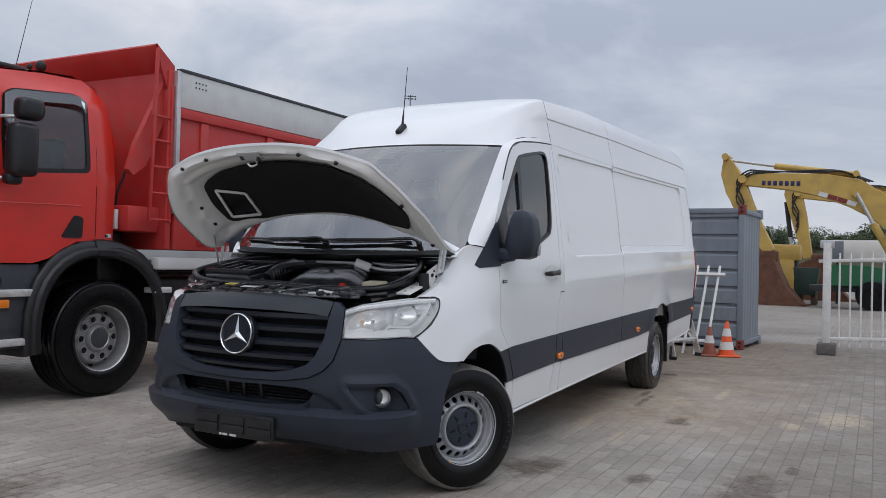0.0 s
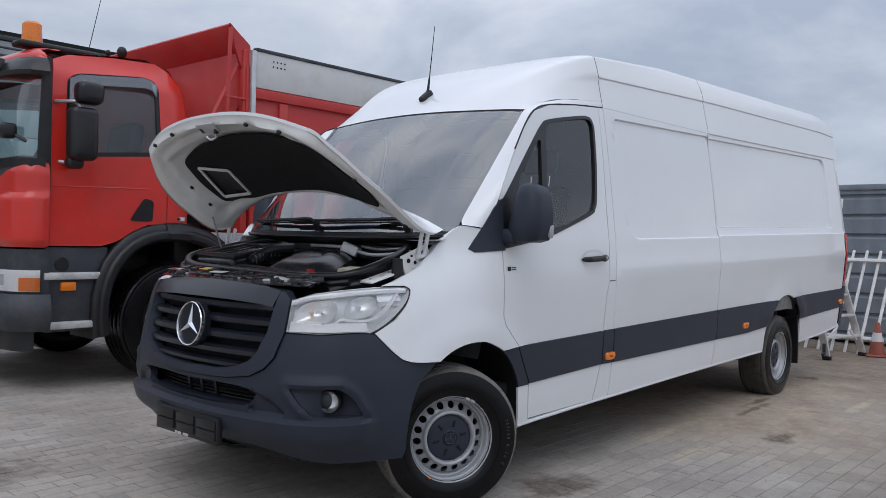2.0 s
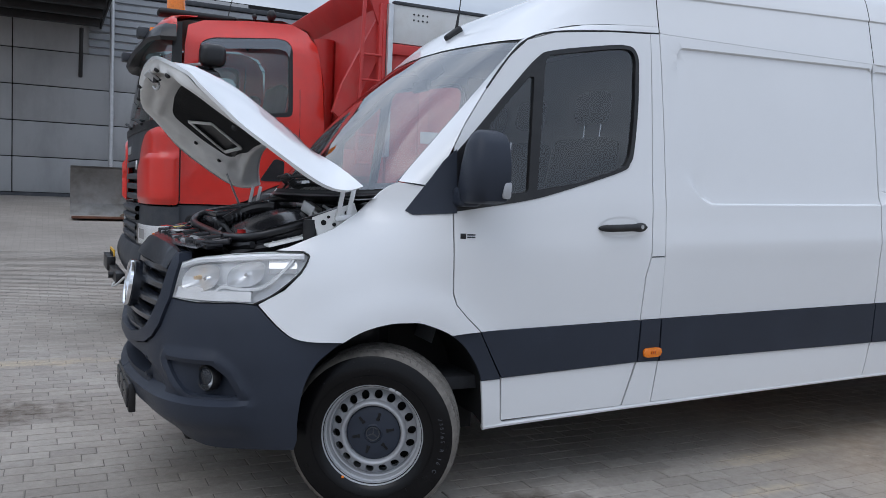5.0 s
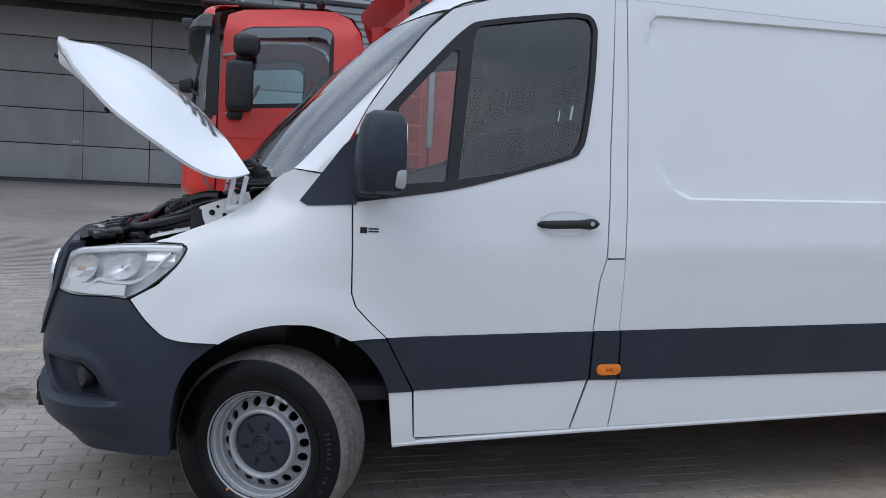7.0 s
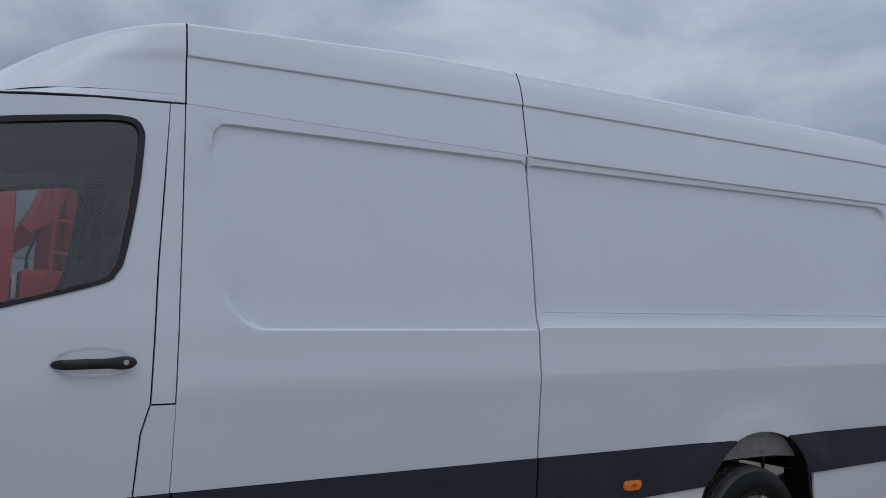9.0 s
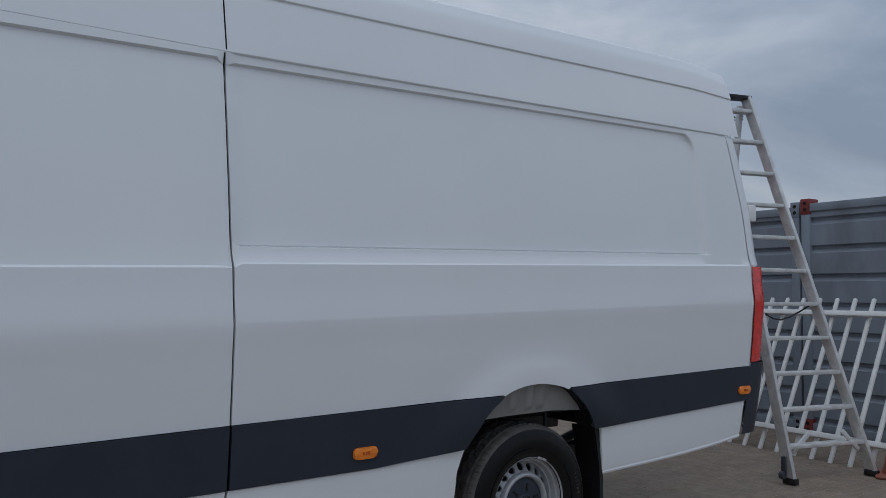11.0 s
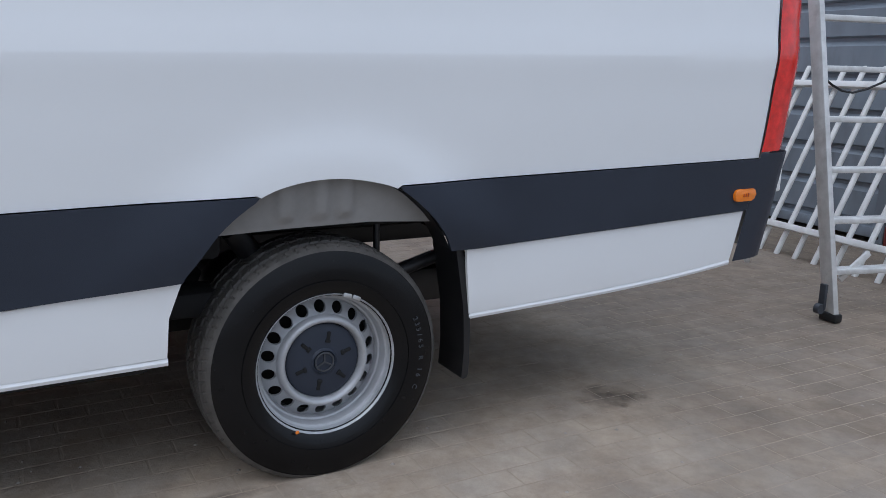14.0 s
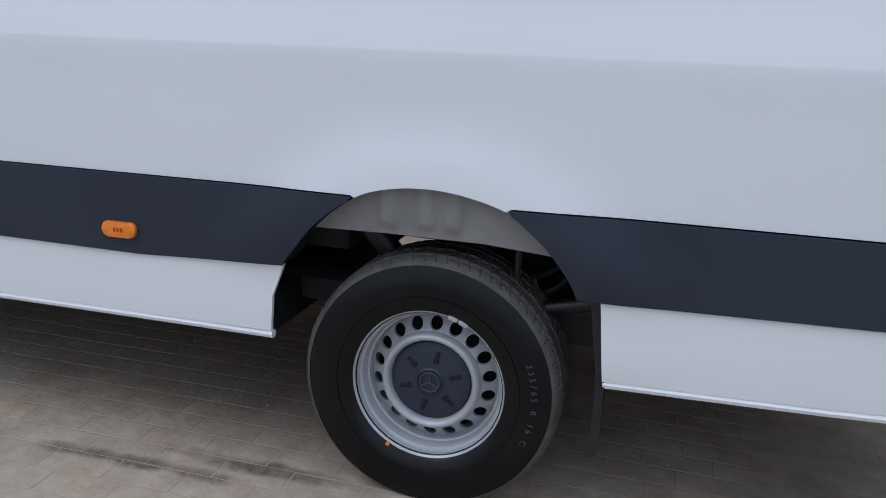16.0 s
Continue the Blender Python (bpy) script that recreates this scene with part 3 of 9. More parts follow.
band_piece([(1.286, BAND_B + 0.008), (1.222, 0.352), (1.386, 0.350), (1.408, BAND_B + 0.004)], WHITE, "skirt", 0.0)
band_piece([(1.415, BAND_B + 0.003), (1.393, 0.352), (2.873, 0.350), (2.903, BAND_B - 0.014)], WHITE, "skirt", 0.0)
band_piece([(2.912, BAND_B - 0.014), (2.880, 0.350), (3.886, 0.346), (3.893, 0.45), AR[2], (3.5, BAND_B - 0.022)], WHITE, "skirt", 0.0)
band_piece([(4.748, BAND_B - 0.010), (4.772, 0.330), (5.28, 0.340), (5.62, 0.354), (5.868, 0.375), (5.905, BAND_B + 0.008), (5.3, BAND_B - 0.002)], WHITE, "skirt", 0.0)


def lip(points, r=0.013):
    """The rolled lower edge of the sills."""
    bm = bmesh.new()
    tube(bm, [skin(s, z, 0.010) for s, z in points], r, 8, rounds=3)
    p = part("sill_lip", bm, WHITE, van)
    mirrored(p)


lip([(0.484, 0.330), (0.60, 0.334), (1.22, 0.340), (1.40, 0.340)])
lip([(1.40, 0.340), (2.2, 0.342), (2.88, 0.342), (3.5, 0.338), (3.888, 0.334)])
lip([(4.774, 0.322), (5.28, 0.330), (5.62, 0.345), (5.868, 0.366)])

# --- driver's door, window, seams ---
DOOR_TOP = real([(0.300, 1.536), (0.343, 1.622), (0.453, 1.787), (0.566, 1.932), (0.665, 2.022), (0.81, 2.072), (1.096, 2.110), (1.345, 2.130)])
door_out = shift(SEAM_DOOR_F[:5], E_) + [(0.44, BAND_T + 0.003), (1.280, BAND_T + 0.003)] + shift(DOOR_REAR[:6], -E_)[::-1][:-1] + DOOR_TOP[::-1]
GLASS_OUT = real([(0.292, 1.266), (0.296, 1.515), (0.434, 1.655), (0.567, 1.802), (0.707, 1.947), (0.800, 1.992), (1.110, 2.050), (1.200, 2.058), (1.240, 2.048), (1.262, 2.012), (1.264, 1.960), (1.250, 1.775),
                  (1.219, 1.570), (1.195, 1.512), (1.150, 1.474), (0.911, 1.398), (0.685, 1.335), (0.469, 1.296)])
GLASS_EDGE = [tuple(float(v) for v in p) for p in smooth_curve(GLASS_OUT[2:], 4)]
door = panel("door_panel", door_out, flank, WHITE, van, holes=[GLASS_EDGE + [(0.31, 1.262), (0.312, 1.50)]], step=0.05)
mirrored(door)
QUARTER = real([(0.452, 1.342), (0.455, 1.628), (0.575, 1.765), (0.668, 1.862), (0.690, 1.862), (0.645, 1.362)])
MAIN = real([(0.690, 1.372), (0.746, 1.905), (0.775, 1.950), (0.825, 1.968), (1.110, 2.022), (1.195, 2.030), (1.226, 2.018), (1.238, 1.985), (1.236, 1.940), (1.222, 1.770), (1.194, 1.585), (1.172, 1.530), (1.130, 1.496), (0.905, 1.424)])
mx, mz = (sum(p[k] for p in MAIN) / len(MAIN) for k in (0, 1))
MAIN = MAIN[:1] + [(x if i < 2 else mx + (x - mx) * 1.035, mz + (z - mz) * 1.04) for i, (x, z) in enumerate(MAIN) if i]
MAIN = MAIN[:1] + [tuple(float(v) for v in p) for p in smooth_curve(MAIN[1:], 4)]
QUARTER = rounded(QUARTER, 0.018, 4)
frame_out = list(GLASS_EDGE) + [(0.302, 1.262), (0.306, 1.505)]
wframe = panel("window_frame", frame_out, proud(0.004), BLACK_PLASTIC, van, holes=[QUARTER, MAIN], step=0.05, thick=0.03, label="black window frame of the cab door")
mirrored(wframe)
for shape in (QUARTER, MAIN):
    g = panel("side_window", shape, lambda s, z, k=0.0: skin(s, z, 0.008 + k), CAB_GLASS, van, step=0.12, thick=0.0, label="tinted cab side window")
    g.visible_shadow = False
    g2 = mirrored(g)
    g2.visible_shadow = False
sail = panel("mirror_sail", real([(0.104, 1.266), (0.130, 1.250), (0.304, 1.262), (0.306, 1.524), (0.254, 1.476)]), proud(0.006), DARK_PLASTIC, van, step=0.05, label="dark grey triangular mirror base")
mirrored(sail)

# seal along the door's top edge, and the filled roof seam
bm = bmesh.new()
tube(bm, [skin(s, z + 0.004, 0.002) for s, z in DOOR_TOP[2:] + [(1.396, DOOR_TOP[-1][1] + 0.003)]], 0.0045, 6, rounds=3)
p = part("door_seal", bm, SEAL, van)
mirrored(p)
bm = bmesh.new()
tube(bm, [skin(s, seam_z(s), 0.0075) for s in np.linspace(1.41, 5.90, 40)], 0.007, 6, rounds=1)
p = part("roof_gutter", bm, WHITE, van)
mirrored(p)

# --- pillar cover behind the door ---
pc = panel("pillar_cover", shift(DOOR_REAR[:4], E_) + [(1.399, DOOR_REAR[3][1] + 0.0), (1.397, 2.100), (1.349, 2.098)], flank, WHITE, van, step=0.06)
mirrored(pc)
pc = panel("pillar_cover", shift(DOOR_REAR[3:6], E_) + [(1.287, BAND_T + 0.003), (1.401, BAND_T + 0.003), (1.402, DOOR_REAR[3][1] - 0.006), (1.321, DOOR_REAR[3][1] - 0.006)], flank, WHITE, van, step=0.06)
mirrored(pc)

# --- cargo flanks ---
def around(rect, grow, lo, hi):
    (a, b), (c, d), r = rect
    pts = rounded([(a - grow, b - grow), (c + grow, b - grow), (c + grow, d + grow), (a - grow, d + grow)], r + grow, 8)
    return [(min(hi, max(lo, x)), z) for x, z in pts]


def runs(points, lo, hi):
    """The stretches of a closed line that lie strictly between lo and hi."""
    out, cur = [], []
    for p in points + points[:1]:
        if lo < p[0] < hi:
            cur.append(p)
        else:
            if len(cur) > 1:
                out.append(cur)
            cur = []
    if len(cur) > 1:
        out.append(cur)
    return out


fx0, fx1, rx1 = 1.404, 2.908, 5.952
front_lines, rear_lines = [], []
for g in (-0.004, 0.0, 0.004):
    front_lines += runs([q for q in dense(around(FRONT_RECESS, g, 0, 9), 0.022) if q[1] < 1.5], fx0 + 0.02, fx1 - 0.02)
    front_lines += runs([q for q in dense(around(FRONT_TOP, g, 0, 9), 0.022) if q[1] > 1.9], fx0 + 0.02, fx1 - 0.02)
    rear_lines += runs(dense(around(REAR_RECESS, g, 0, 9), 0.028), fx1 + 0.03, rx1 - 0.03)
for g in (-0.030, -0.014, 0.014, 0.030):
    front_lines += runs([q for q in dense(around(FRONT_RECESS, g, 0, 9), 0.02) if q[1] < 1.46 and q[0] < 1.80], fx0 + 0.02, fx1 - 0.02)
for g in (-0.018, 0.018):
    rear_lines += runs([q for q in dense(around(REAR_RECESS, g, 0, 9), 0.03) if q[1] > 1.40], 5.45, rx1 - 0.03)
for z in (1.303, 1.3075, 1.312, 1.3635, 1.368, 1.3725):
    rear_lines.append([(fx1 + 0.03, z), (rx1 - 0.02, z)])
p = panel("front_side_panel", [(fx0, BAND_T + 0.003), (fx1, BAND_T + 0.001), (fx1 - 0.012, seam_z(2.9) - 0.003), (2.2, seam_z(2.2) - 0.003), (fx0 - 0.002, seam_z(1.41) - 0.003)], flank, WHITE, van, step=0.05, lines=front_lines)
mirrored(p)
p = panel("rear_side_panel", [(fx1 + 0.008, BAND_T + 0.001), (AR[5][0] - 0.012, BAND_T - 0.004)] + arc(AR, 5, 9) + [(AR[9][0] + 0.014, BAND_T - 0.004), (5.948, BAND_T - 0.008), (5.952, 0.80), (5.962, 1.05), (5.968, 1.30), (5.958, 1.60), (5.915, 1.95), (5.900, seam_z(5.9) - 0.003), (4.2, seam_z(4.2) - 0.003), (fx1 - 0.004, seam_z(2.92) - 0.003)], flank, WHITE, van, step=0.05, lines=rear_lines)
mirrored(p)

# --- rear corner, lamps, rear doors ---
def rear_x(z):
    return float(np.interp(z, [0.4, 0.8, 1.2, 1.5, 1.9, 2.2, 2.6], [6.02, 6.09, 6.105, 6.095, 6.045, 5.98, 5.84]))


def corner_post(name, z0, z1, mat, bulge, label="", depth=1.0):
    bm = bmesh.new()
    rows = []
    for k in range(13):
        z = z0 + (z1 - z0) * k / 12
        row = []
        xa = float(np.interp(z, [0.36, 0.55, 0.8, 1.05, 1.30, 1.60, 1.95, 2.06], [5.872, 5.91, 5.955, 5.966, 5.972, 5.962, 5.919, 5.903]))
        x, y, h = skin(xa, z, relief(xa, z))
        for along, inward in ((0.0, 0.0), (0.05, 0.003), (0.085, 0.011), (0.112, 0.027), (0.126, 0.050), (0.132, 0.085), (0.134, 0.12)):
            row.append((xa + 0.002 + along * depth, y + inward - bulge * (1 - inward / 0.12), h + RAKE * along))
        rows.append(row)
    loft(bm, rows)
    q = part(name, bm, mat, van, label, angle=60)
    mirrored(q)


corner_post("rear_corner", 1.306, 2.058, WHITE, 0.0, depth=0.98)
corner_post("tail_lamp", 0.765, 1.300, RED_LENS, 0.006, "tall red tail lamp", depth=1.2)
corner_post("rear_bumper_corner", 0.37, 0.760, DARK_PLASTIC, 0.008, "dark grey rear bumper end", depth=1.5)
for sgn in (-1, 1):
    bm = bmesh.new()
    rows = []
    for k in range(15):
        z = 0.40 + 1.66 * k / 14
        yo = abs(skin(5.95, z)[1]) - 0.07
        x = rear_x(z) - 0.002
        rows.append([(x, sgn * 0.004, z + RAKE * x), (x, sgn * yo * 0.5, z + RAKE * x), (x, sgn * yo, z + RAKE * x), (x - 0.04, sgn * yo, z + RAKE * x)])
    loft(bm, rows)
    rd = part("rear_door", bm, WHITE, van)
    for hz in (0.66, 1.62):
        bm = bmesh.new()
        x = rear_x(hz) + 0.012
        yh = sgn * (abs(skin(5.95, hz)[1]) - 0.055)
        box_between(bm, (x - 0.03, yh - 0.032, hz + 0.16 - 0.048), (x + 0.040, yh + 0.032, hz + 0.16 + 0.048), 0.008)
        part("hinge", bm, HOOD_INNER, rd, "white painted door hinge")
bm = bmesh.new()
box_between(bm, (5.80, -0.80, 0.47), (6.00, 0.80, 0.58), 0.03)
part("rear_step", bm, DARK_PLASTIC, van)

# --- roof ---
def roof_point(x, v, sink=0.0):
    """v from 0 at the side seam to 1 at the crown."""
    zs = seam_z(max(1.4, x))
    crown = float(np.interp(x, [1.4, 2.4, 6.0], [2.458, 2.528, 2.535]))
    edge = crown - float(np.interp(x, [1.4, 2.6], [0.048, 0.062]))
    crease = float(np.interp(x, [1.4, 3.0, 6.0], [2.288, 2.315, 2.310]))
    drop = 0.10 * bump((x - 5.55) / 0.75)

    def side(z):
        d = -0.008 * bump((z - crease + 0.005) / 0.010)
        return -0.975 - hermite(z, *FLANK) - 0.005 * (x - 1.0) + d

    if v < 0.46:
        z = float(np.interp(v / 0.46, [0.0, 0.5, 0.62, 1.0], [zs, crease - 0.006, crease + 0.006, edge]))
        return (x, side(z) + sink, z - drop * v + RAKE * x)
    u = (v - 0.46) / 0.54
    a = u * math.pi / 2
    return (x, side(edge) * max(0.0, math.cos(a)) ** 0.62 if u < 1 else 0.0, edge + (crown - edge) * math.sin(a) ** 0.8 - drop * v + RAKE * x - sink)


def roof_sheet(name, x0, x1, nx):
    bm = bmesh.new()
    vs = sorted({round(k / 36, 4) for k in range(37)} | {round(0.46 * q, 4) for q in (0.5, 0.53, 0.56, 0.59, 0.62)})
    rows = []
    for i in range(nx + 1):
        x = x0 + (x1 - x0) * i / nx
        half = [roof_point(x, v) for v in vs]
        rows.append(half + [(a, -b, c) for a, b, c in half[::-1][1:]])
    loft(bm, rows)
    return part(name, bm, WHITE, van, angle=50)


roof_sheet("roof_panel", 1.403, 2.903, 10)
roof_sheet("roof_panel", 2.909, 6.02, 24)

# --- screen, front roof cap, pillars ---
HEAD = [(0.675, -0.797, 2.036), (0.640, -0.70, 2.041), (0.600, -0.50, 2.047), (0.575, -0.25, 2.055), (0.568, 0.0, 2.058)]
BASE = [(0.050, -0.850, 1.340), (-0.020, -0.70, 1.328), (-0.090, -0.45, 1.322), (-0.125, -0.22, 1.320), (-0.135, 0.0, 1.320)]


def curve_at(points, u):
    """A smooth curve through points, u from 0 to 1."""
    n = len(points) - 1
    t = min(n - 1e-6, max(0.0, u * n))
    i = int(t)
    t -= i
    p = [Vector(points[min(n, max(0, i + k))]) for k in (-1, 0, 1, 2)]
    return 0.5 * (2 * p[1] + (p[2] - p[0]) * t + (2 * p[0] - 5 * p[1] + 4 * p[2] - p[3]) * t * t + (3 * p[1] - p[0] - 3 * p[2] + p[3]) * t ** 3)


def both(points):
    """A half row of points and its mirror image, from the near side to the far one."""
    return [tuple(p) for p in points] + [(p[0], -p[1], p[2]) for p in points[::-1][1:]]


def screen_row(v, sink=0.0, n=14):
    row = []
    for k in range(n + 1):
        u = k / n
        a, b = curve_at(BASE, u), curve_at(HEAD, u)
        p = a.lerp(b, v)
        out = Vector((-0.74, 0, 0.67))
        p = p + out * (0.035 * 4 * v * (1 - v) * bump(u * 3) - sink)
        row.append(p)
    return row


bm = bmesh.new()
loft(bm, [both(screen_row(0.02 + 0.96 * k / 14)) for k in range(15)])
windscreen = part("windscreen", bm, SCREEN_GLASS, van, "large raked windscreen", angle=60)
windscreen.visible_shadow = False
# dark ceramic border
bm = bmesh.new()
loft(bm, [both(screen_row(v, 0.004)) for v in (0.0, 0.03, 0.06)])
loft(bm, [both(screen_row(v, 0.004)) for v in (0.93, 0.96, 1.0)])
loft(bm, [[screen_row(v, 0.004, 30)[k] for k in range(26, 31)] + [Vector((p.x, -p.y, p.z)) for p in screen_row(v, 0.004, 30)[29:25:-1]] for v in (0.84, 0.90, 0.95)])
for sgn in (0, 1):
    rows = []
    for k in range(15):
        r = screen_row(k / 14, 0.004, 60)[:3]
        rows.append([(p[0], -p[1] if sgn else p[1], p[2]) for p in r])
    loft(bm, rows)
part("screen_border", bm, SEAL, van)

# front roof cap, from the screen's head up to the crown


def cap_edge(t):
    """The cap's lower side edge, which fades into the flank over the door."""
    x = 0.675 + 0.722 * t
    over = float(np.interp(x, [0.60, 0.675, 0.81, 1.096, 1.345, 1.397], [1.97, 2.030, 2.072, 2.110, 2.130, 2.134])) - RAKE * x
    z = over + 0.008 + 0.030 * bump(t * 2.5)
    y = skin(x, z)[1]
    return Vector((x, y + (-0.797 - skin(0.675, 2.018)[1]) * (1 - t) ** 2.4, z + RAKE * x))


def cap_row(t, n=20):
    """t from 0 at the screen's head to 1 at the roof's first seam."""
    row = []
    for k in range(n + 1):
        u = k / n
        a = curve_at(HEAD, u)
        v = 0.06 + 0.94 * u
        b = Vector(roof_point(1.397, v))
        p1 = a + Vector((0.15 + 0.02 * u, (b.y - a.y) * 0.25, 0.160 - 0.030 * u))
        p2 = b + Vector((-0.33 - 0.07 * u, (a.y - b.y) * 0.1, -0.008 - 0.100 * u))
        p = (1 - t) ** 3 * a + 3 * t * (1 - t) ** 2 * p1 + 3 * t * t * (1 - t) * p2 + t ** 3 * b
        if k == 0:
            off = cap_edge(t) - p
        row.append(p + off * (1 - u) ** 5)
    return row


bm = bmesh.new()
loft(bm, [both(cap_row(k / 18)) for k in range(19)])
part("roof_cap", bm, WHITE, van, angle=60)

# pillar between the screen and the door, wrapping up over the door to the first seam
def pillar_edges():
    outer = [(0.186, 1.367), (0.225, 1.418), (0.265, 1.472)] + [(x - 0.004, z + 0.003) for x, z in DOOR_TOP] + [(1.397, 2.103)]
    o3 = [Vector(skin(s, z)) for s, z in outer]
    inner = [Vector(skin(0.080, 1.382))] + [Vector(BASE[0]).lerp(Vector(HEAD[0]), f) for f in (0.10, 0.25, 0.4, 0.55, 0.7, 0.85, 1.0)]
    inner += [cap_row(t)[0] for t in (0.2, 0.45, 0.7, 1.0)]
    return o3, inner


def resample(points, n):
    d = np.concatenate([[0], np.cumsum([(b - a).length for a, b in zip(points, points[1:])])])
    d = d / d[-1]
    return [Vector([float(np.interp(k / n, d, [p[j] for p in points])) for j in range(3)]) for k in range(n + 1)]


o3, i3 = pillar_edges()
bm = bmesh.new()
ra, rb = resample(o3, 40), resample(i3, 40)
rows = []
for j in range(6):
    t = j / 5
    row = []
    for a, b in zip(ra, rb):
        p = a.lerp(b, t)
        p.y -= 0.022 * min(1.0, (b - a).length / 0.15) ** 2 * 4 * t * (1 - t)
        row.append(p)
    rows.append(row)
rows.insert(0, [p + Vector((0.0, 0.02, -0.005)) for p in ra])
loft(bm, rows)
pil = part("front_pillar", bm, WHITE, van, angle=60)
mirrored(pil)

# --- inner shell behind the seams ---
def shell_piece(s0, s1, z0, z1, sink=0.022):
    bm = bmesh.new()
    n = max(2, int((s1 - s0) / 0.12))
    loft(bm, [[skin(s0 + (s1 - s0) * i / n, z0 + (z1 - z0) * k / 10, sink + relief(s0 + (s1 - s0) * i / n, z0 + (z1 - z0) * k / 10)) for k in range(11)] for i in range(n + 1)])
    q = part("inner_shell", bm, GAP, van)
    mirrored(q)


shell_piece(1.27, 3.85, 0.36, 2.12)
shell_piece(4.80, 5.90, 0.40, 2.10)
shell_piece(3.80, 4.84, 0.90, 2.10)
shell_piece(0.50, 1.30, 0.38, 1.22)
shell_piece(0.26, 0.52, 0.80, 1.22)
for xx in (1.400, 2.906):
    bm = bmesh.new()
    rows = []
    for dx in (-0.03, 0.03):
        half = [roof_point(xx + dx, k / 30, 0.0) for k in range(31)]
        half = [(a, b * 0.988, c - 0.012) for a, b, c in half]
        rows.append(half + [(a, -b, c) for a, b, c in half[::-1][1:]])
    loft(bm, rows)
    part("roof_seam_lining", bm, GAP, van)


# ---- the van's nose ----
def poly_distance(poly, u, v):
    """Signed distance to a polygon, negative inside."""
    best, hit = 9.0, False
    n = len(poly)
    for i in range(n):
        (ax, ay), (bx, by) = poly[i], poly[(i + 1) % n]
        ex, ey = bx - ax, by - ay
        t = min(1.0, max(0.0, ((u - ax) * ex + (v - ay) * ey) / (ex * ex + ey * ey + 1e-12)))
        best = min(best, math.hypot(u - ax - t * ex, v - ay - t * ey))
        if (ay > v) != (by > v) and u < (bx - ax) * (v - ay) / (by - ay) + ax:
            hit = not hit
    return -best if hit else best


FOG_POCKET = [(-0.915, 0.672), (-0.675, 0.672), (-0.612, 0.628), (-0.560, 0.546), (-0.790, 0.546), (-0.855, 0.600)]
CHEEK = [(-1.115, 0.640), (-1.000, 0.600), (-0.930, 0.545), (-1.150, 0.545)]


def nose(s, z, sink=0.0):
    """The bumper's skin: a rounded lip along the bottom, a brow round the fog lamp, a hollow beside the intake."""
    out = 0.036 * bump((0.540 - z) / 0.022) * bump((z - 0.36) / 0.10) * bump((-0.47 - s) / 0.14)
    if s > S0 and s > -1.25:
        d = poly_distance(FOG_POCKET, s, z)
        out += 0.013 * bump(1 - abs(d - 0.022) / 0.034) * bump((z - 0.535) / 0.03)
        out -= 0.020 * bump(0.5 - poly_distance(CHEEK, s, z) / 0.020)
    return skin(s, z, sink - out)


bumper_out = ([(S0, 0.368), (-1.2, 0.362), (-0.95, 0.345), (-0.75, 0.330), (-0.55, 0.324), (-0.345, 0.330), *arc(AF, 0, 3), *[tuple(float(v) for v in p) for p in smooth_curve([(-0.178, 0.747), (-0.333, 0.762), (-0.408, 0.802), (-0.503, 0.896)], 5)]]
              + [(-0.60, 0.902), (-0.78, 0.897), (-0.955, 0.901), (-0.994, 0.795), (-1.048, 0.742), (-1.13, 0.705), (-1.28, 0.684), (-1.414, 0.679), (S0, 0.676)]
              + [(S0, 0.656), (-1.375, 0.660), (-1.20, 0.657), (-1.135, 0.650), (-1.105, 0.628), (-1.135, 0.588), (-1.184, 0.568), (-1.40, 0.560), (S0, 0.558)])
FOG = rounded(FOG_POCKET, 0.02)
FOG_BACK = [(-0.737 + (s + 0.737) * 1.09, 0.610 + (z - 0.610) * 1.22) for s, z in FOG]
bumper = panel("front_bumper", bumper_out, nose, DARK_PLASTIC, van, holes=[FOG], step=0.017, thick=0.035, mirror=True,
               label="dark grey unpainted front bumper")
for side in (0, 1):
    p = panel("fog_lamp_recess", FOG_BACK, lambda s, z, k=0.0: nose(s, z, 0.018 + 0.055 * bump((s + 0.86) / 0.22) * bump((-0.545 - s) / 0.14) + k), DARK_PLASTIC, bumper, step=0.02, thick=0.0)
    bm = bmesh.new()
    c = Vector(skin(-0.705, 0.610, 0.066))  # the lamp looks ahead, out of its pocket
    m = Matrix.Translation(c) @ Vector((-0.86, -0.50, 0.0)).to_track_quat("Y", "Z").to_matrix().to_4x4()
    lathe(bm, [(0.052, 0.0), (0.052, 0.030), (0.048, 0.036), (0.043, 0.034)], 28, m)
    ring = part("fog_lamp", bm, BLACK_PLASTIC, bumper, "round clear fog lamp")
    bm = bmesh.new()
    lathe(bm, [(0.0, 0.003), (0.02, 0.005), (0.036, 0.014), (0.043, 0.030)], 28, m, 0.0, 360.0)
    refl = part("reflector", bm, REFLECTOR, ring)
    bm = bmesh.new()
    lathe(bm, [(0.0, 0.044), (0.02, 0.042), (0.034, 0.037), (0.043, 0.031)], 28, m)
    lens = part("lens", bm, CLEAR, ring)
    if side:
        for o in (p, ring, refl, lens):
            o.data.transform(Matrix.Scale(-1, 4, (0, 1, 0)))
            o.data.flip_normals()

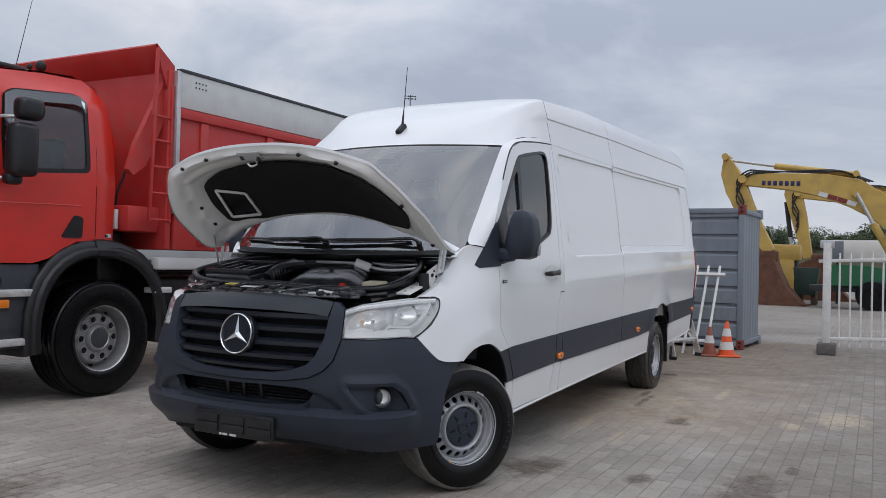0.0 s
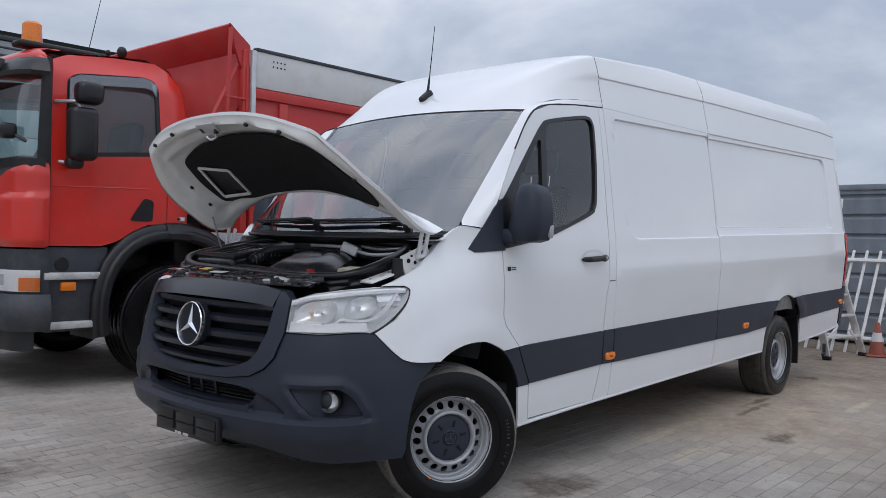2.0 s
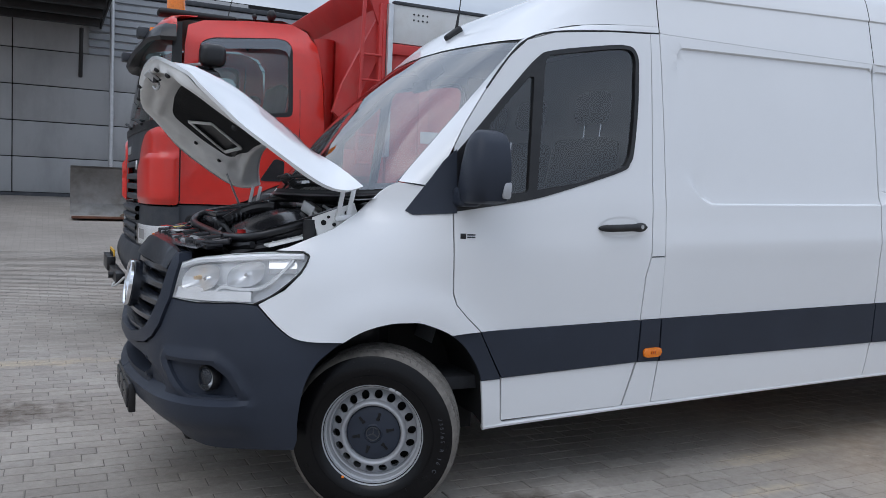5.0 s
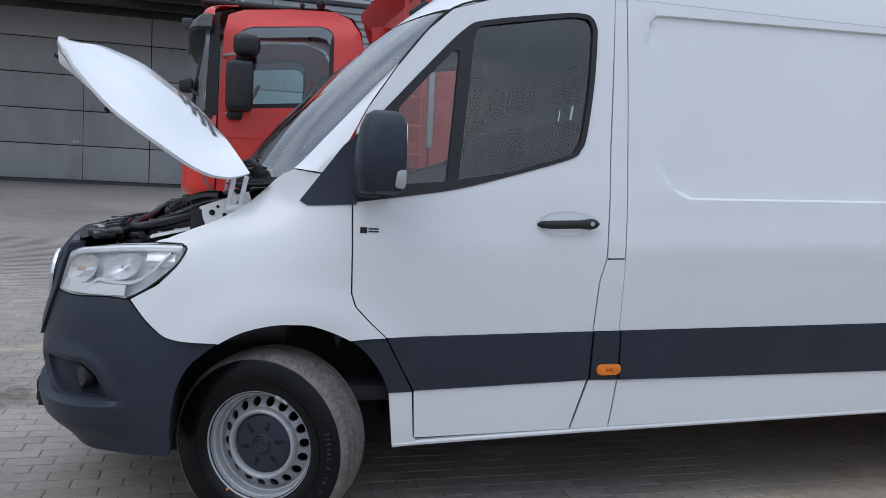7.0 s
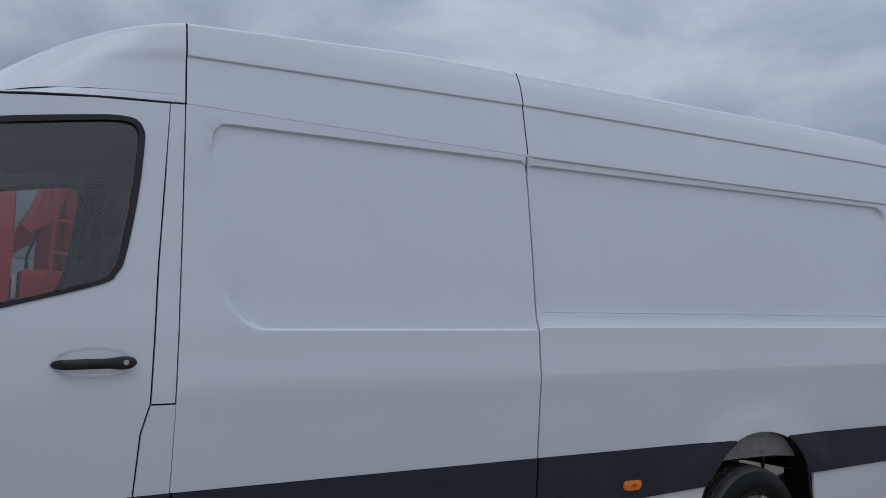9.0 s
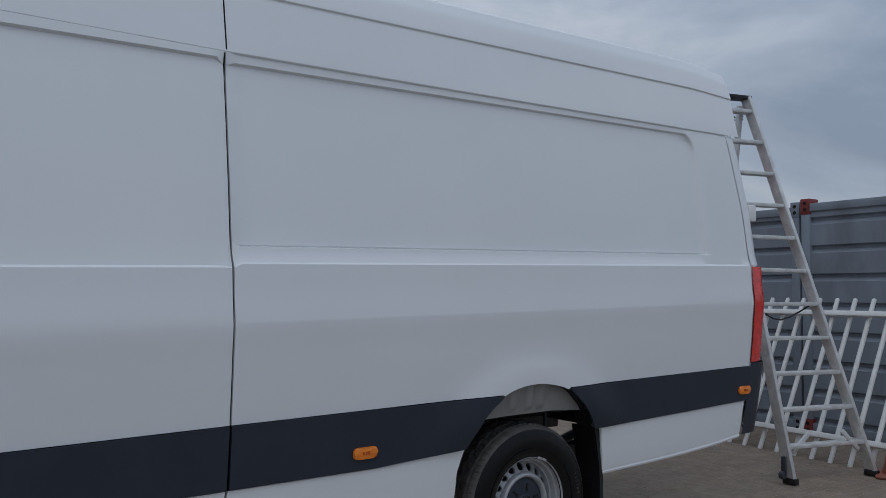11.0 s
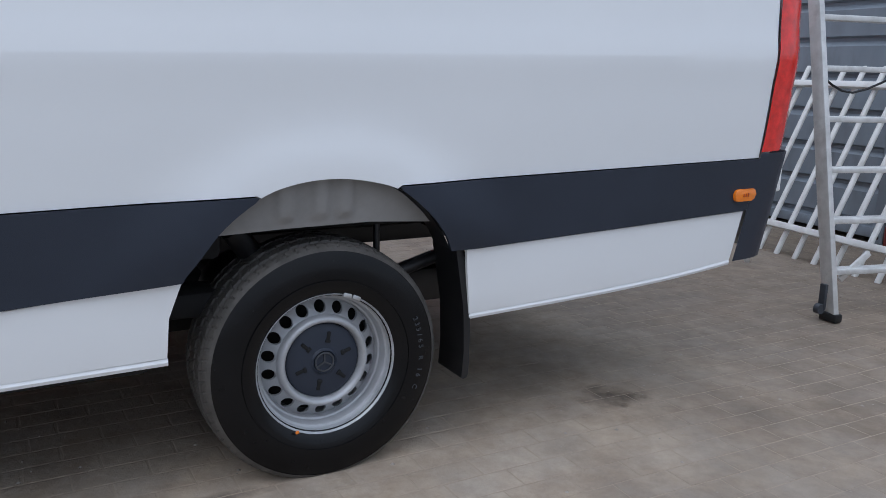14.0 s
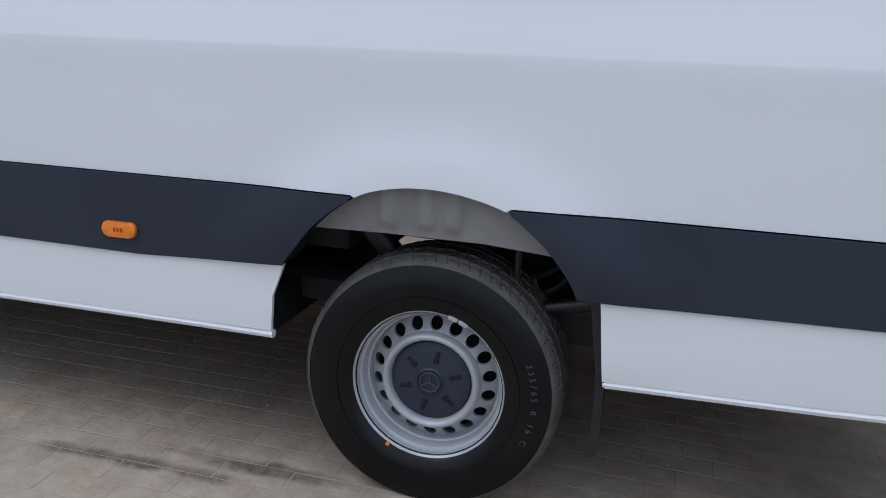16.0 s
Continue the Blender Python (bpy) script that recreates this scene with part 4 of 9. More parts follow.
# lower intake: back wall, bars
bm = bmesh.new()
loft(bm, [[skin(s, z, 0.14) for s in np.linspace(S0 - 0.50, S0 + 0.50, 13)] for z in (0.54, 0.62, 0.70)])
part("intake_back", bm, GAP, bumper)
for z in (0.572, 0.590, 0.608, 0.626, 0.644):
    bm = bmesh.new()
    tube(bm, [skin(s, z, 0.085) for s in np.linspace(S0 - 0.47, S0 + 0.47, 9)], 0.0045, 6, rounds=1)
    part("intake_bar", bm, BLACK_PLASTIC, bumper)
for off in (-0.12, 0.0, 0.12):
    bm = bmesh.new()
    beam(bm, skin(S0 + off, 0.56, 0.08), skin(S0 + off, 0.655, 0.08), 0.02, 0.02, 0.003)
    part("intake_post", bm, BLACK_PLASTIC, bumper)
bm = bmesh.new()
loft(bm, [[skin(s, 0.566, d) for s in np.linspace(S0 - 0.46, S0 + 0.46, 13)] for d in (0.0, 0.05, 0.14)])
part("intake_ledge", bm, DARK_PLASTIC, bumper)

# grille
grille = panel("grille_surround", [(S0, 0.681), (-1.414, 0.684), (-1.28, 0.689), (-1.13, 0.710), (-1.05, 0.747), (-0.998, 0.799), (-0.959, 0.905), (-0.949, 1.050), (-0.985, 1.078), (-1.020, 1.083)]
               + [(-1.040, 1.000), (-1.056, 0.905), (-1.10, 0.815), (-1.145, 0.772), (-1.25, 0.738), (-1.35, 0.722), (S0, 0.716)],
               lambda s, z, k=0.0: skin(s, z, k - 0.012), DARK_PLASTIC, van, step=0.03, thick=0.06, mirror=True, label="dark grey radiator grille with slats")
panel("grille_top", [(S0, 1.034), (-1.35, 1.032), (-1.12, 1.022), (-1.046, 1.012), (-1.026, 1.084), (-1.15, 1.097), (-1.35, 1.109), (S0, 1.113)],
      lambda s, z, k=0.0: skin(s, z, k - 0.006 - 0.010 * bump((1.06 - z) / 0.04)), GRILLE_BLACK, grille, step=0.03, thick=0.05, mirror=True)


def open_half(z):
    """How far the grille opening reaches from the centre at height z."""
    return float(np.interp(z, [0.716, 0.722, 0.738, 0.772, 0.815, 0.905, 1.0, 1.045], [0.05, 0.24, 0.34, 0.445, 0.490, 0.535, 0.55, 0.48]))


bm = bmesh.new()
loft(bm, [[skin(S0 + q * open_half(z) * 1.08, z, 0.075) for q in np.linspace(-1, 1, 15)] for z in (0.70, 0.75, 0.80, 0.9, 1.0, 1.06)])
part("grille_back", bm, GAP, grille)
for z0, hgt in ((1.008, 0.050), (0.938, 0.046), (0.868, 0.046), (0.800, 0.042), (0.742, 0.034)):
    bm = bmesh.new()
    rows = []
    for q in np.linspace(-1, 1, 25):
        s = S0 + q * (open_half(z0) + 0.012)
        prof = [(z0 + 0.5 * hgt, 0.052), (z0 + 0.42 * hgt, 0.020), (z0 + 0.2 * hgt, 0.004), (z0 - 0.25 * hgt, 0.008), (z0 - 0.45 * hgt, 0.022), (z0 - 0.5 * hgt, 0.060)]
        rows.append([skin(s, z, d) for z, d in prof])
    loft(bm, rows)
    part("slat", bm, GRILLE_BLACK, grille)

# round badge: ring and three spokes
badge_at = Vector(skin(S0, 0.903, -0.018))
tilt = pose(0, 0, 0, 0, 8, 0)
bm = bmesh.new()
mb = Matrix.Translation(badge_at) @ tilt @ pose(0, 0, 0, 0, 0, -90)
lathe(bm, [(0.0, -0.01), (0.100, -0.01), (0.108, 0.0), (0.108, 0.03), (0.0, 0.04)], 40, mb)
badge = part("badge_mount", bm, GRILLE_BLACK, grille, "round chrome badge")
bm = bmesh.new()
lathe(bm, [(0.0975, -0.012), (0.099, -0.019), (0.102, -0.0215), (0.1055, -0.018), (0.1065, -0.006)], 48, mb)
part("badge_ring", bm, CHROME, badge)
bm = bmesh.new()
for k in range(3):
    a = radians(90 + 120 * k)
    tip = Vector((0.096 * math.cos(a), -0.013, 0.096 * math.sin(a)))
    l, r = (Vector((0.017 * math.cos(a + d), -0.012, 0.017 * math.sin(a + d))) for d in (1.05, -1.05))
    top, back = Vector((0, -0.026, 0)), Vector((0, -0.011, 0))
    vs = [bm.verts.new(mb @ v) for v in (tip, l, r, top, back)]
    for f in ((0, 1, 3), (0, 3, 2), (0, 2, 4), (0, 4, 1)):
        bm.faces.new([vs[i] for i in f])
part("badge_spokes", bm, CHROME, badge, angle=10)

# plate holder
ph = part("plate_holder", (lambda b: (box_between(b, (-0.888, -0.272, 0.346), (-0.858, 0.262, 0.474), 0.006), b)[1])(bmesh.new()), BLACK_PLASTIC, bumper, "empty black number plate holder")
for y0 in (-0.262, -0.085, 0.092):
    for z0 in (0.372, 0.418):
        bm = bmesh.new()
        box_between(bm, (-0.896, y0, z0 - 0.005), (-0.885, y0 + 0.15, z0 + 0.037), 0.004)
        part("plate_pad", bm, BLACK_PLASTIC, ph)
bm = bmesh.new()
for k, wdt in enumerate((0.014, 0.030, 0.044)):
    y0 = (0.080, 0.058, 0.010)[k]
    box_between(bm, (-0.892, y0 - wdt, 0.350), (-0.887, y0, 0.361), 0.001)
part("plate_lettering", bm, PALE_PANEL, ph, "small white lettering strip")

# headlights
LIGHT = [(-0.953, 0.908), (-0.944, 1.046), (-0.83, 1.072), (-0.65, 1.086), (-0.45, 1.096), (-0.318, 1.096), (-0.300, 1.082), (-0.330, 1.028), (-0.40, 0.966), (-0.46, 0.926), (-0.515, 0.902), (-0.60, 0.908), (-0.78, 0.902)]


def grown(outline, g):
    c = np.mean(np.array(outline), axis=0)
    return [(float(c[0] + (x - c[0]) * (1 - g)), float(c[1] + (z - c[1]) * (1 - g * 1.6))) for x, z in outline]


AMBER_GLASS = material("amber_tinted_bulb", (0.85, 0.62, 0.38), 0.25, metal=0.3)
for side in (0, 1):
    made = []
    hl = panel("headlight", LIGHT, lambda s, z, k=0.0: skin(s, z, 0.050 - 0.93 * k), LAMP_INNER, van, step=0.03, thick=0.052, label="clear headlight with silver reflectors")
    made.append(hl)
    lens = panel("lens", grown(LIGHT, 0.008), lambda s, z, k=0.0: skin(s, z, -0.004 + k), CLEAR, hl, step=0.04, thick=0.0)
    lens.visible_shadow = False
    made.append(lens)
    # two faceted bowls with their bulbs
    for cs, cz, ra, rb, tint in ((-0.800, 0.990, 0.118, 0.052, AMBER_GLASS), (-0.560, 1.010, 0.085, 0.046, CHROME)):
        bm = bmesh.new()
        rows = []
        for j in range(6):
            f = 1.0 - j / 5.6
            rows.append([skin(cs + ra * f * math.copysign(abs(math.cos(t)) ** 0.75, math.cos(t)), cz + 0.018 * math.cos(t) * f + rb * f * math.copysign(abs(math.sin(t)) ** 0.8, math.sin(t)), 0.010 + 0.036 * (1 - f * f)) for t in (2 * math.pi * k / 22 for k in range(22))])
        loft(bm, rows, True)
        made.append(part("reflector", bm, REFLECTOR, hl, angle=7))
        for off in ((-0.035, 0.03) if ra > 0.1 else (0.0,)):
            bm = bmesh.new()
            a0, b0 = Vector(skin(cs + off, cz, 0.046)), Vector(skin(cs + off, cz, 0.014))
            rod(bm, a0, b0, 0.010, 12, 0.007)
            made.append(part("bulb", bm, tint if off <= 0 else CHROME, hl))
    # white light guide along the top and a swoosh under the bowls
    bm = bmesh.new()
    top_edge = LIGHT[1:6]
    fine = [tuple(float(v) for v in p) for p in smooth_curve(top_edge, 6)]
    loft(bm, [[skin(s, z - dz, d) for s, z in fine] for dz, d in ((0.004, 0.006), (0.012, 0.004), (0.024, 0.010), (0.030, 0.030))])
    made.append(part("light_guide", bm, LAMP_INNER, hl))
    bm = bmesh.new()
    sw_line = smooth_curve([(-0.94, 0.945), (-0.84, 0.938), (-0.72, 0.936), (-0.665, 0.962), (-0.60, 0.956), (-0.50, 0.958), (-0.43, 0.998), (-0.36, 1.068)], 5)
    loft(bm, [[skin(float(s), float(z) + dz, d) for s, z in sw_line] for dz, d in ((0.009, 0.030), (0.006, 0.010), (-0.005, 0.010), (-0.008, 0.032))])
    made.append(part("bezel", bm, LAMP_INNER, hl))
    bm = bmesh.new()
    loft(bm, [[skin(s, z, d) for s in np.linspace(-0.46, -0.345, 6)] for z, d in ((1.012, 0.035), (1.035, 0.022), (1.068, 0.030))])
    made.append(part("rear_fin", bm, REFLECTOR, hl))
    bm = bmesh.new()
    loft(bm, [[skin(s, z, d) for s in np.linspace(-0.94, -0.53, 9)] for z, d in ((0.910, 0.006), (0.945, 0.012), (0.965, 0.05))])
    made.append(part("lower_trim", bm, LAMP_INNER, hl))
    bm = bmesh.new()
    for sx in (-0.575,):
        c = Vector(skin(sx, 0.925, 0.03))
        bmesh.ops.create_uvsphere(bm, u_segments=12, v_segments=8, radius=0.009, matrix=Matrix.Translation(c))
    made.append(part("amber_bulb", bm, ORANGE, hl))
    bm = bmesh.new()
    tube(bm, [skin(s, z, 0.0) for s, z in LIGHT[5:11]], 0.004, 6, rounds=3)
    made.append(part("lamp_seal", bm, SEAL, hl))
    if side:
        for o in made:
            o.data.transform(Matrix.Scale(-1, 4, (0, 1, 0)))
            o.data.flip_normals()

# ---- raised hood ----
HH = Vector((0.0, 0.0, 1.335))
HL_, HN_ = Vector((-0.80, 0, 0.60)), Vector((0.60, 0, 0.80))
HW = ([0, 0.06, 0.2, 0.45, 0.65, 0.8, 0.88, 1.0], [0.80, 0.862, 0.890, 0.885, 0.825, 0.730, 0.660, 0.56])


def hood_point(u, q, sink=0.0, shrink=1.0):
    """u from the hinge edge to the nose edge, q across."""
    q0 = q
    bow = 0.295 - 0.221 * abs(q) ** 2.1
    l = bow + u * (0.975 - 0.075 * abs(q) ** 2.6 - 0.05 * max(0.0, (abs(q) - 0.68) / 0.32) ** 2 - bow)
    w = float(hermite(l, *HW))
    y = q * w * shrink
    mid = float(hermite(u, [0, 0.15, 0.5, 0.8, 1.0], [0.052, 0.078, 0.080, 0.034, -0.045]))
    edge = float(hermite(u, [0, 0.05, 0.144, 0.25, 0.6, 0.9, 1.0], [-0.028, -0.080, -0.122, -0.138, -0.150, -0.115, -0.095]))
    k = abs(q0) ** 2.3
    n = mid * (1 - k) + edge * k - sink
    # two pressed creases
    n += 0.008 * bump(1 - abs(abs(q) - 0.52) / 0.12) * bump(u * 4) * bump((1 - u) * 4)
    return HH + HL_ * l + HN_ * n + Vector((0, y - 0.025, 0))


qs = [math.copysign(1 - (1 - abs(k / 20)) ** 1.35, k) if k else 0.0 for k in range(-20, 21)]
us = [0, 0.02, 0.05, 0.08, 0.12, 0.16, 0.2, 0.25, 0.3, 0.35, 0.4, 0.45, 0.5, 0.55, 0.6, 0.65, 0.7, 0.75, 0.8, 0.84, 0.88, 0.91, 0.94, 0.965, 0.985, 1.0]
bm = bmesh.new()
outer = loft(bm, [[hood_point(u, q) for q in qs] for u in us])
edge_o = [outer[0][k] for k in range(len(qs))] + [outer[i][-1] for i in range(1, len(us))] + [outer[-1][k] for k in range(len(qs) - 2, -1, -1)] + [outer[i][0] for i in range(len(us) - 2, 0, -1)]
low = []
for v in edge_o:
    c = HH + HL_ * 0.45 + HN_ * -0.1
    d = (c - v.co)
    low.append(bm.verts.new(v.co + d.normalized() * 0.008 - HN_ * 0.012))
n = len(edge_o)
for i in range(n):
    bm.faces.new((edge_o[i], edge_o[(i + 1) % n], low[(i + 1) % n], low[i]))
hood = part("hood", bm, WHITE, van, "raised white hood with black insulation pad underneath", angle=50)
# inner panel: a pressed frame
bm = bmesh.new()
rows = []
presses = [(0.87, q, 0.022, 0.11, 0.010) for q in (-0.62, -0.32, 0.38, 0.66)] + [(u, 0.83, 0.09, 0.035, 0.012) for u in (0.25, 0.50, 0.72)] + [(0.955, q, 0.010, 0.16, -0.006) for q in (-0.7, -0.25, 0.25, 0.7)] + [(0.90, 0.08, 0.045, 0.14, 0.010), (0.13, 0.79, 0.05, 0.07, 0.014), (0.80, 0.72, 0.03, 0.10, -0.010), (0.5, -0.93, 0.30, 0.018, 0.008)]
for u in np.linspace(0, 1, 61):
    row = []
    for q in np.sign(np.linspace(-1, 1, 81)) * (1 - (1 - np.abs(np.linspace(-1, 1, 81))) ** 1.3):
        e = min(1.0, min((1 - abs(q)) / 0.10, u / 0.05, (1 - u) / 0.07))
        pit = 0.030 * bump((0.80 - abs(q)) / 0.06) * bump((u - 0.08) / 0.06) * bump((0.80 - u) / 0.06)
        sink = 0.014 + 0.040 * bump(e) - 0.6 * pit + 0.006 * math.sin(17 * q) * bump(e) * bump((abs(q) - 0.3) * 3)
        for pu, pq, ru, rq, deep in presses:
            sink -= deep * bump(1.6 - 1.6 * math.sqrt(((u - pu) / ru / 1.5) ** 2 + ((q - pq) / rq / 1.5) ** 2))
        row.append(hood_point(u * 0.985 + 0.006, q * 0.985, sink))
    rows.append(row)
loft(bm, rows)
inner = part("inner_panel", bm, HOOD_INNER, hood, "pale pressed inner hood frame", angle=60)
# insulation pad with an opening for the air duct
VENT = [(0.53, 0.588), (0.405, 0.445), (0.185, 0.445), (0.262, 0.595)]
pad_out = rounded([(0.215, -0.78), (0.45, -0.855), (0.690, -0.82), (0.735, -0.64), (0.720, -0.247), (0.735, 0.172), (0.728, 0.505), (0.690, 0.676), (0.481, 0.685), (0.19, 0.67), (0.085, 0.42), (0.075, 0.06), (0.085, -0.286), (0.09, -0.58)], 0.06)
panel("insulation_pad", pad_out, lambda u, q, k=0.0: tuple(hood_point(u, q, 0.062 - k + 0.004 * math.sin(9 * u) * math.sin(7 * q))), PAD, hood, holes=[VENT], step=0.04, thick=0.012, label="black sound insulation pad", angle=60)
bm = bmesh.new()
ring_o = [(0.565, 0.612), (0.414, 0.42), (0.145, 0.42), (0.238, 0.62)]
for a, b in zip(range(4), (1, 2, 3, 0)):
    beam(bm, hood_point(*ring_o[a], 0.068), hood_point(*ring_o[b], 0.068), 0.018, 0.010, 0.003, up=HN_)
part("duct_frame", bm, HOOD_INNER, hood)
bm = bmesh.new()
loft(bm, [[hood_point(u, q, 0.059) for q in (0.42, 0.52, 0.62)] for u in (0.16, 0.35, 0.56)])
part("duct_mesh", bm, BLACK_PLASTIC, hood)
bm = bmesh.new()
lc = hood_point(0.915, 0.08, 0.060)
box(bm, (0.06, 0.15, 0.012), Matrix.Translation(lc) @ pose(0, 0, 0, 0, 37, 0), 0.004)
tube(bm, [lc + Vector((0.02, -0.02, -0.01)), lc + Vector((0.03, -0.03, -0.04)), lc + Vector((0.02, 0.0, -0.055)), lc + Vector((0.01, 0.02, -0.04))], 0.006, 8)
part("latch", bm, STEEL, hood, "bare metal hood latch")
bm = bmesh.new()
rod(bm, lc + Vector((0.012, -0.055, -0.004)), lc + Vector((0.012, -0.055, -0.03)), 0.012, 12)
part("latch_eye", bm, SEAL, hood)
bm = bmesh.new()
box(bm, (0.030, 0.11, 0.008), Matrix.Translation(lc + Vector((0.014, 0.01, -0.008))) @ pose(0, 0, 0, 0, 37, 12), 0.002)
part("latch_plate", bm, DARK_PLASTIC, hood)
for q, u in ((-0.475, 0.945), (-0.787, 0.94), (0.55, 0.955), (0.81, 0.955), (0.778, 0.467), (0.776, 0.263), (-0.92, 0.62), (-0.90, 0.15)):
    bm = bmesh.new()
    p = hood_point(u, q, 0.056)
    m = Matrix.Translation(p) @ (-HN_).to_track_quat("Y", "Z").to_matrix().to_4x4()
    lathe(bm, [(0.0, 0.006), (0.007, 0.006), (0.011, 0.002), (0.012, -0.006)], 12, m)
    part("rubber_stop", bm, SEAL, hood)
for sgn in (-1, 1):
    for k in range(4):
        bm = bmesh.new()
        u0, q0 = 0.060 + 0.062 * k, 0.66 - 0.045 * k
        loft(bm, [[hood_point(u0 + du + 0.05 * f, sgn * (q0 - 0.24 * f), -0.004) for f in np.linspace(0, 1, 9)] for du in (0.0, 0.014, 0.028)])
        part("intake_slot", bm, BLACK_PLASTIC, hood)
# gas strut and hinges
for sgn in (-1, 1):
    bm = bmesh.new()
    for dy in (0.0, 0.035):
        beam(bm, (-0.150 + dy * 1.2, sgn * 0.800, 1.225), (-0.128 + dy * 1.25, sgn * 0.805, 1.345), 0.018, 0.014, 0.003, up=(0, 1, 0))
    beam(bm, (-0.16, sgn * 0.795, 1.222), (-0.09, sgn * 0.795, 1.232), 0.03, 0.022, 0.006)
    part("hood_hinge", bm, WHITE, van)
bm = bmesh.new()
rod(bm, (-0.17, 0.775, 1.14), hood_point(0.18, 0.84, 0.06), 0.006, 10)
part("prop_rod", bm, STEEL, van)

# ---- engine bay ----
BAY = material("engine_bay_plastic", (0.022, 0.022, 0.026), 0.20, vary=0.3, scale=9, rough_vary=0.1, dirt=(0.07, 0.065, 0.06), dirt_amount=0.3, dirt_scale=7)
bm = bmesh.new()
loft(bm, [[(x, y, 0.70) for y in np.linspace(-w, w, 5)] for x, w in ((-0.72, 0.56), (-0.4, 0.70), (0.08, 0.70))])
loft(bm, [[(0.09, y, z) for y in np.linspace(-0.80, 0.80, 5)] for z in (0.70, 1.0, 1.30)])
for sgn in (-1, 1):
    loft(bm, [[(x, sgn * 0.70, z) for x in (-0.40, -0.2, 0.09)] for z in (0.70, 0.9, 1.03)])
part("engine_bay", bm, BAY, van)
for sgn in (-1, 1):  # inner wings under the hood edge
    bm = bmesh.new()
    rows = []
    for k in range(10):
        s = -0.42 + 0.50 * k / 9
        zt = float(np.interp(s, [-0.43, -0.30, -0.19, -0.078, -0.006, 0.02, 0.07], [1.10, 1.146, 1.185, 1.248, 1.313, 1.340, 1.374]))
        a = Vector(skin(s, zt, 0.0))
        b = a + Vector((0.0, 0.045, -0.012))
        c = a + Vector((0.0, 0.085, -0.075))
        d = Vector((a.x, -0.72, a.z - 0.16))
        rows.append([(v.x, -sgn * v.y, v.z) for v in (a, b, c, d)])
    loft(bm, rows)
    part("inner_wing", bm, WHITE, van)
# front crossmember and lock panel
bm = bmesh.new()
loft(bm, [[(x + 0.10 * (1 - math.cos(q)), 0.66 * math.sin(q), z) for q in np.linspace(-1.2, 1.2, 17)] for x, z in ((-0.735, 1.083), (-0.70, 1.098), (-0.62, 1.088), (-0.585, 1.055), (-0.585, 0.95))])
part("lock_panel", bm, BAY, van)
rnd = random.Random(4)
for k in range(18):  # clips and brackets on the lock panel
    q = rnd.uniform(-1.05, 1.05)
    x, y = -0.655 + 0.10 * (1 - math.cos(q)) + rnd.uniform(-0.03, 0.05), 0.64 * math.sin(q)
    bm = bmesh.new()
    box(bm, (rnd.uniform(0.03, 0.08), rnd.uniform(0.04, 0.13), rnd.uniform(0.015, 0.035)), pose(x, y, 1.098, rnd.uniform(-10, 10), rnd.uniform(-14, 6), rnd.uniform(-30, 30)), 0.006)
    part("bracket", bm, BAY if k % 9 else STEEL, van)
for y, mat in ((0.52, CHROME), (0.12, PALE_PANEL)):
    bm = bmesh.new()
    box(bm, (0.04, 0.10, 0.003), pose(-0.64, y, 1.118, 0, -8, 10), 0.001)
    part("sticker", bm, mat, van)
# rubber seal round the bay
RING = [(-0.438, -0.646, 1.130), (-0.500, -0.486, 1.112), (-0.520, -0.266, 1.110), (-0.512, 0.0, 1.114), (-0.502, 0.265, 1.117), (-0.490, 0.56, 1.124), (-0.465, 0.70, 1.150), (-0.37, 0.76, 1.184), (-0.15, 0.77, 1.232), (-0.02, 0.60, 1.278), (-0.04, 0.2, 1.288), (-0.04, -0.2, 1.288), (-0.02, -0.52, 1.282), (-0.06, -0.64, 1.264), (-0.255, -0.69, 1.198)]
bm = bmesh.new()
tube(bm, [(x, y, z + (0.008 if x < -0.3 else 0.0)) for x, y, z in RING], 0.020, 12, True, 5)
seal = part("bay_seal", bm, material("glossy_black_seal", (0.008, 0.008, 0.0095), 0.28, vary=0.2, scale=20), van, "thick black rubber seal round the engine bay")
bm = bmesh.new()
tube(bm, [(x - 0.022, y * 1.03, z - 0.026) for x, y, z in RING[:8]], 0.015, 8, False, 5)
part("seal_lip", bm, BLACK_PLASTIC, seal)
bm = bmesh.new()
ring = smooth_curve(RING + RING[:1], 4)
loft(bm, [[tuple(p) for p in ring], [(-0.25 + (x + 0.25) * 0.97, y * 0.985, z - 0.05) for x, y, z in ring], [(-0.25 + (x + 0.25) * 0.97, y * 0.98, z - 0.16) for x, y, z in ring]])
part("seal_carrier", bm, BAY, seal)
bm = bmesh.new()
tube(bm, [(0.02, -0.70, 1.262), (-0.005, -0.35, 1.288), (-0.012, 0.0, 1.292), (-0.005, 0.35, 1.288), (0.02, 0.70, 1.262)], 0.02, 10, False, 5)
part("cowl_seal", bm, SEAL, van)
# engine cover, air box, tanks
bm = bmesh.new()
rows = []
for k, (x, z, hw) in enumerate(((-0.44, 1.02, 0.22), (-0.435, 1.110, 0.23), (-0.41, 1.150, 0.245), (-0.34, 1.186, 0.255), (-0.25, 1.222, 0.235), (-0.18, 1.240, 0.20), (-0.13, 1.232, 0.18), (-0.10, 1.12, 0.17))):
    rows.append([(x + 0.02 * abs(q) ** 3, -0.14 + hw * q, z - 0.045 * abs(q) ** 4 + 0.006 * bump(1 - abs(abs(q) - 0.55) / 0.12)) for q in np.linspace(-1, 1, 17)])
    rows[-1] = [(rows[-1][0][0], rows[-1][0][1] - 0.012, 0.98)] + rows[-1] + [(rows[-1][-1][0], rows[-1][-1][1] + 0.012, 0.98)]
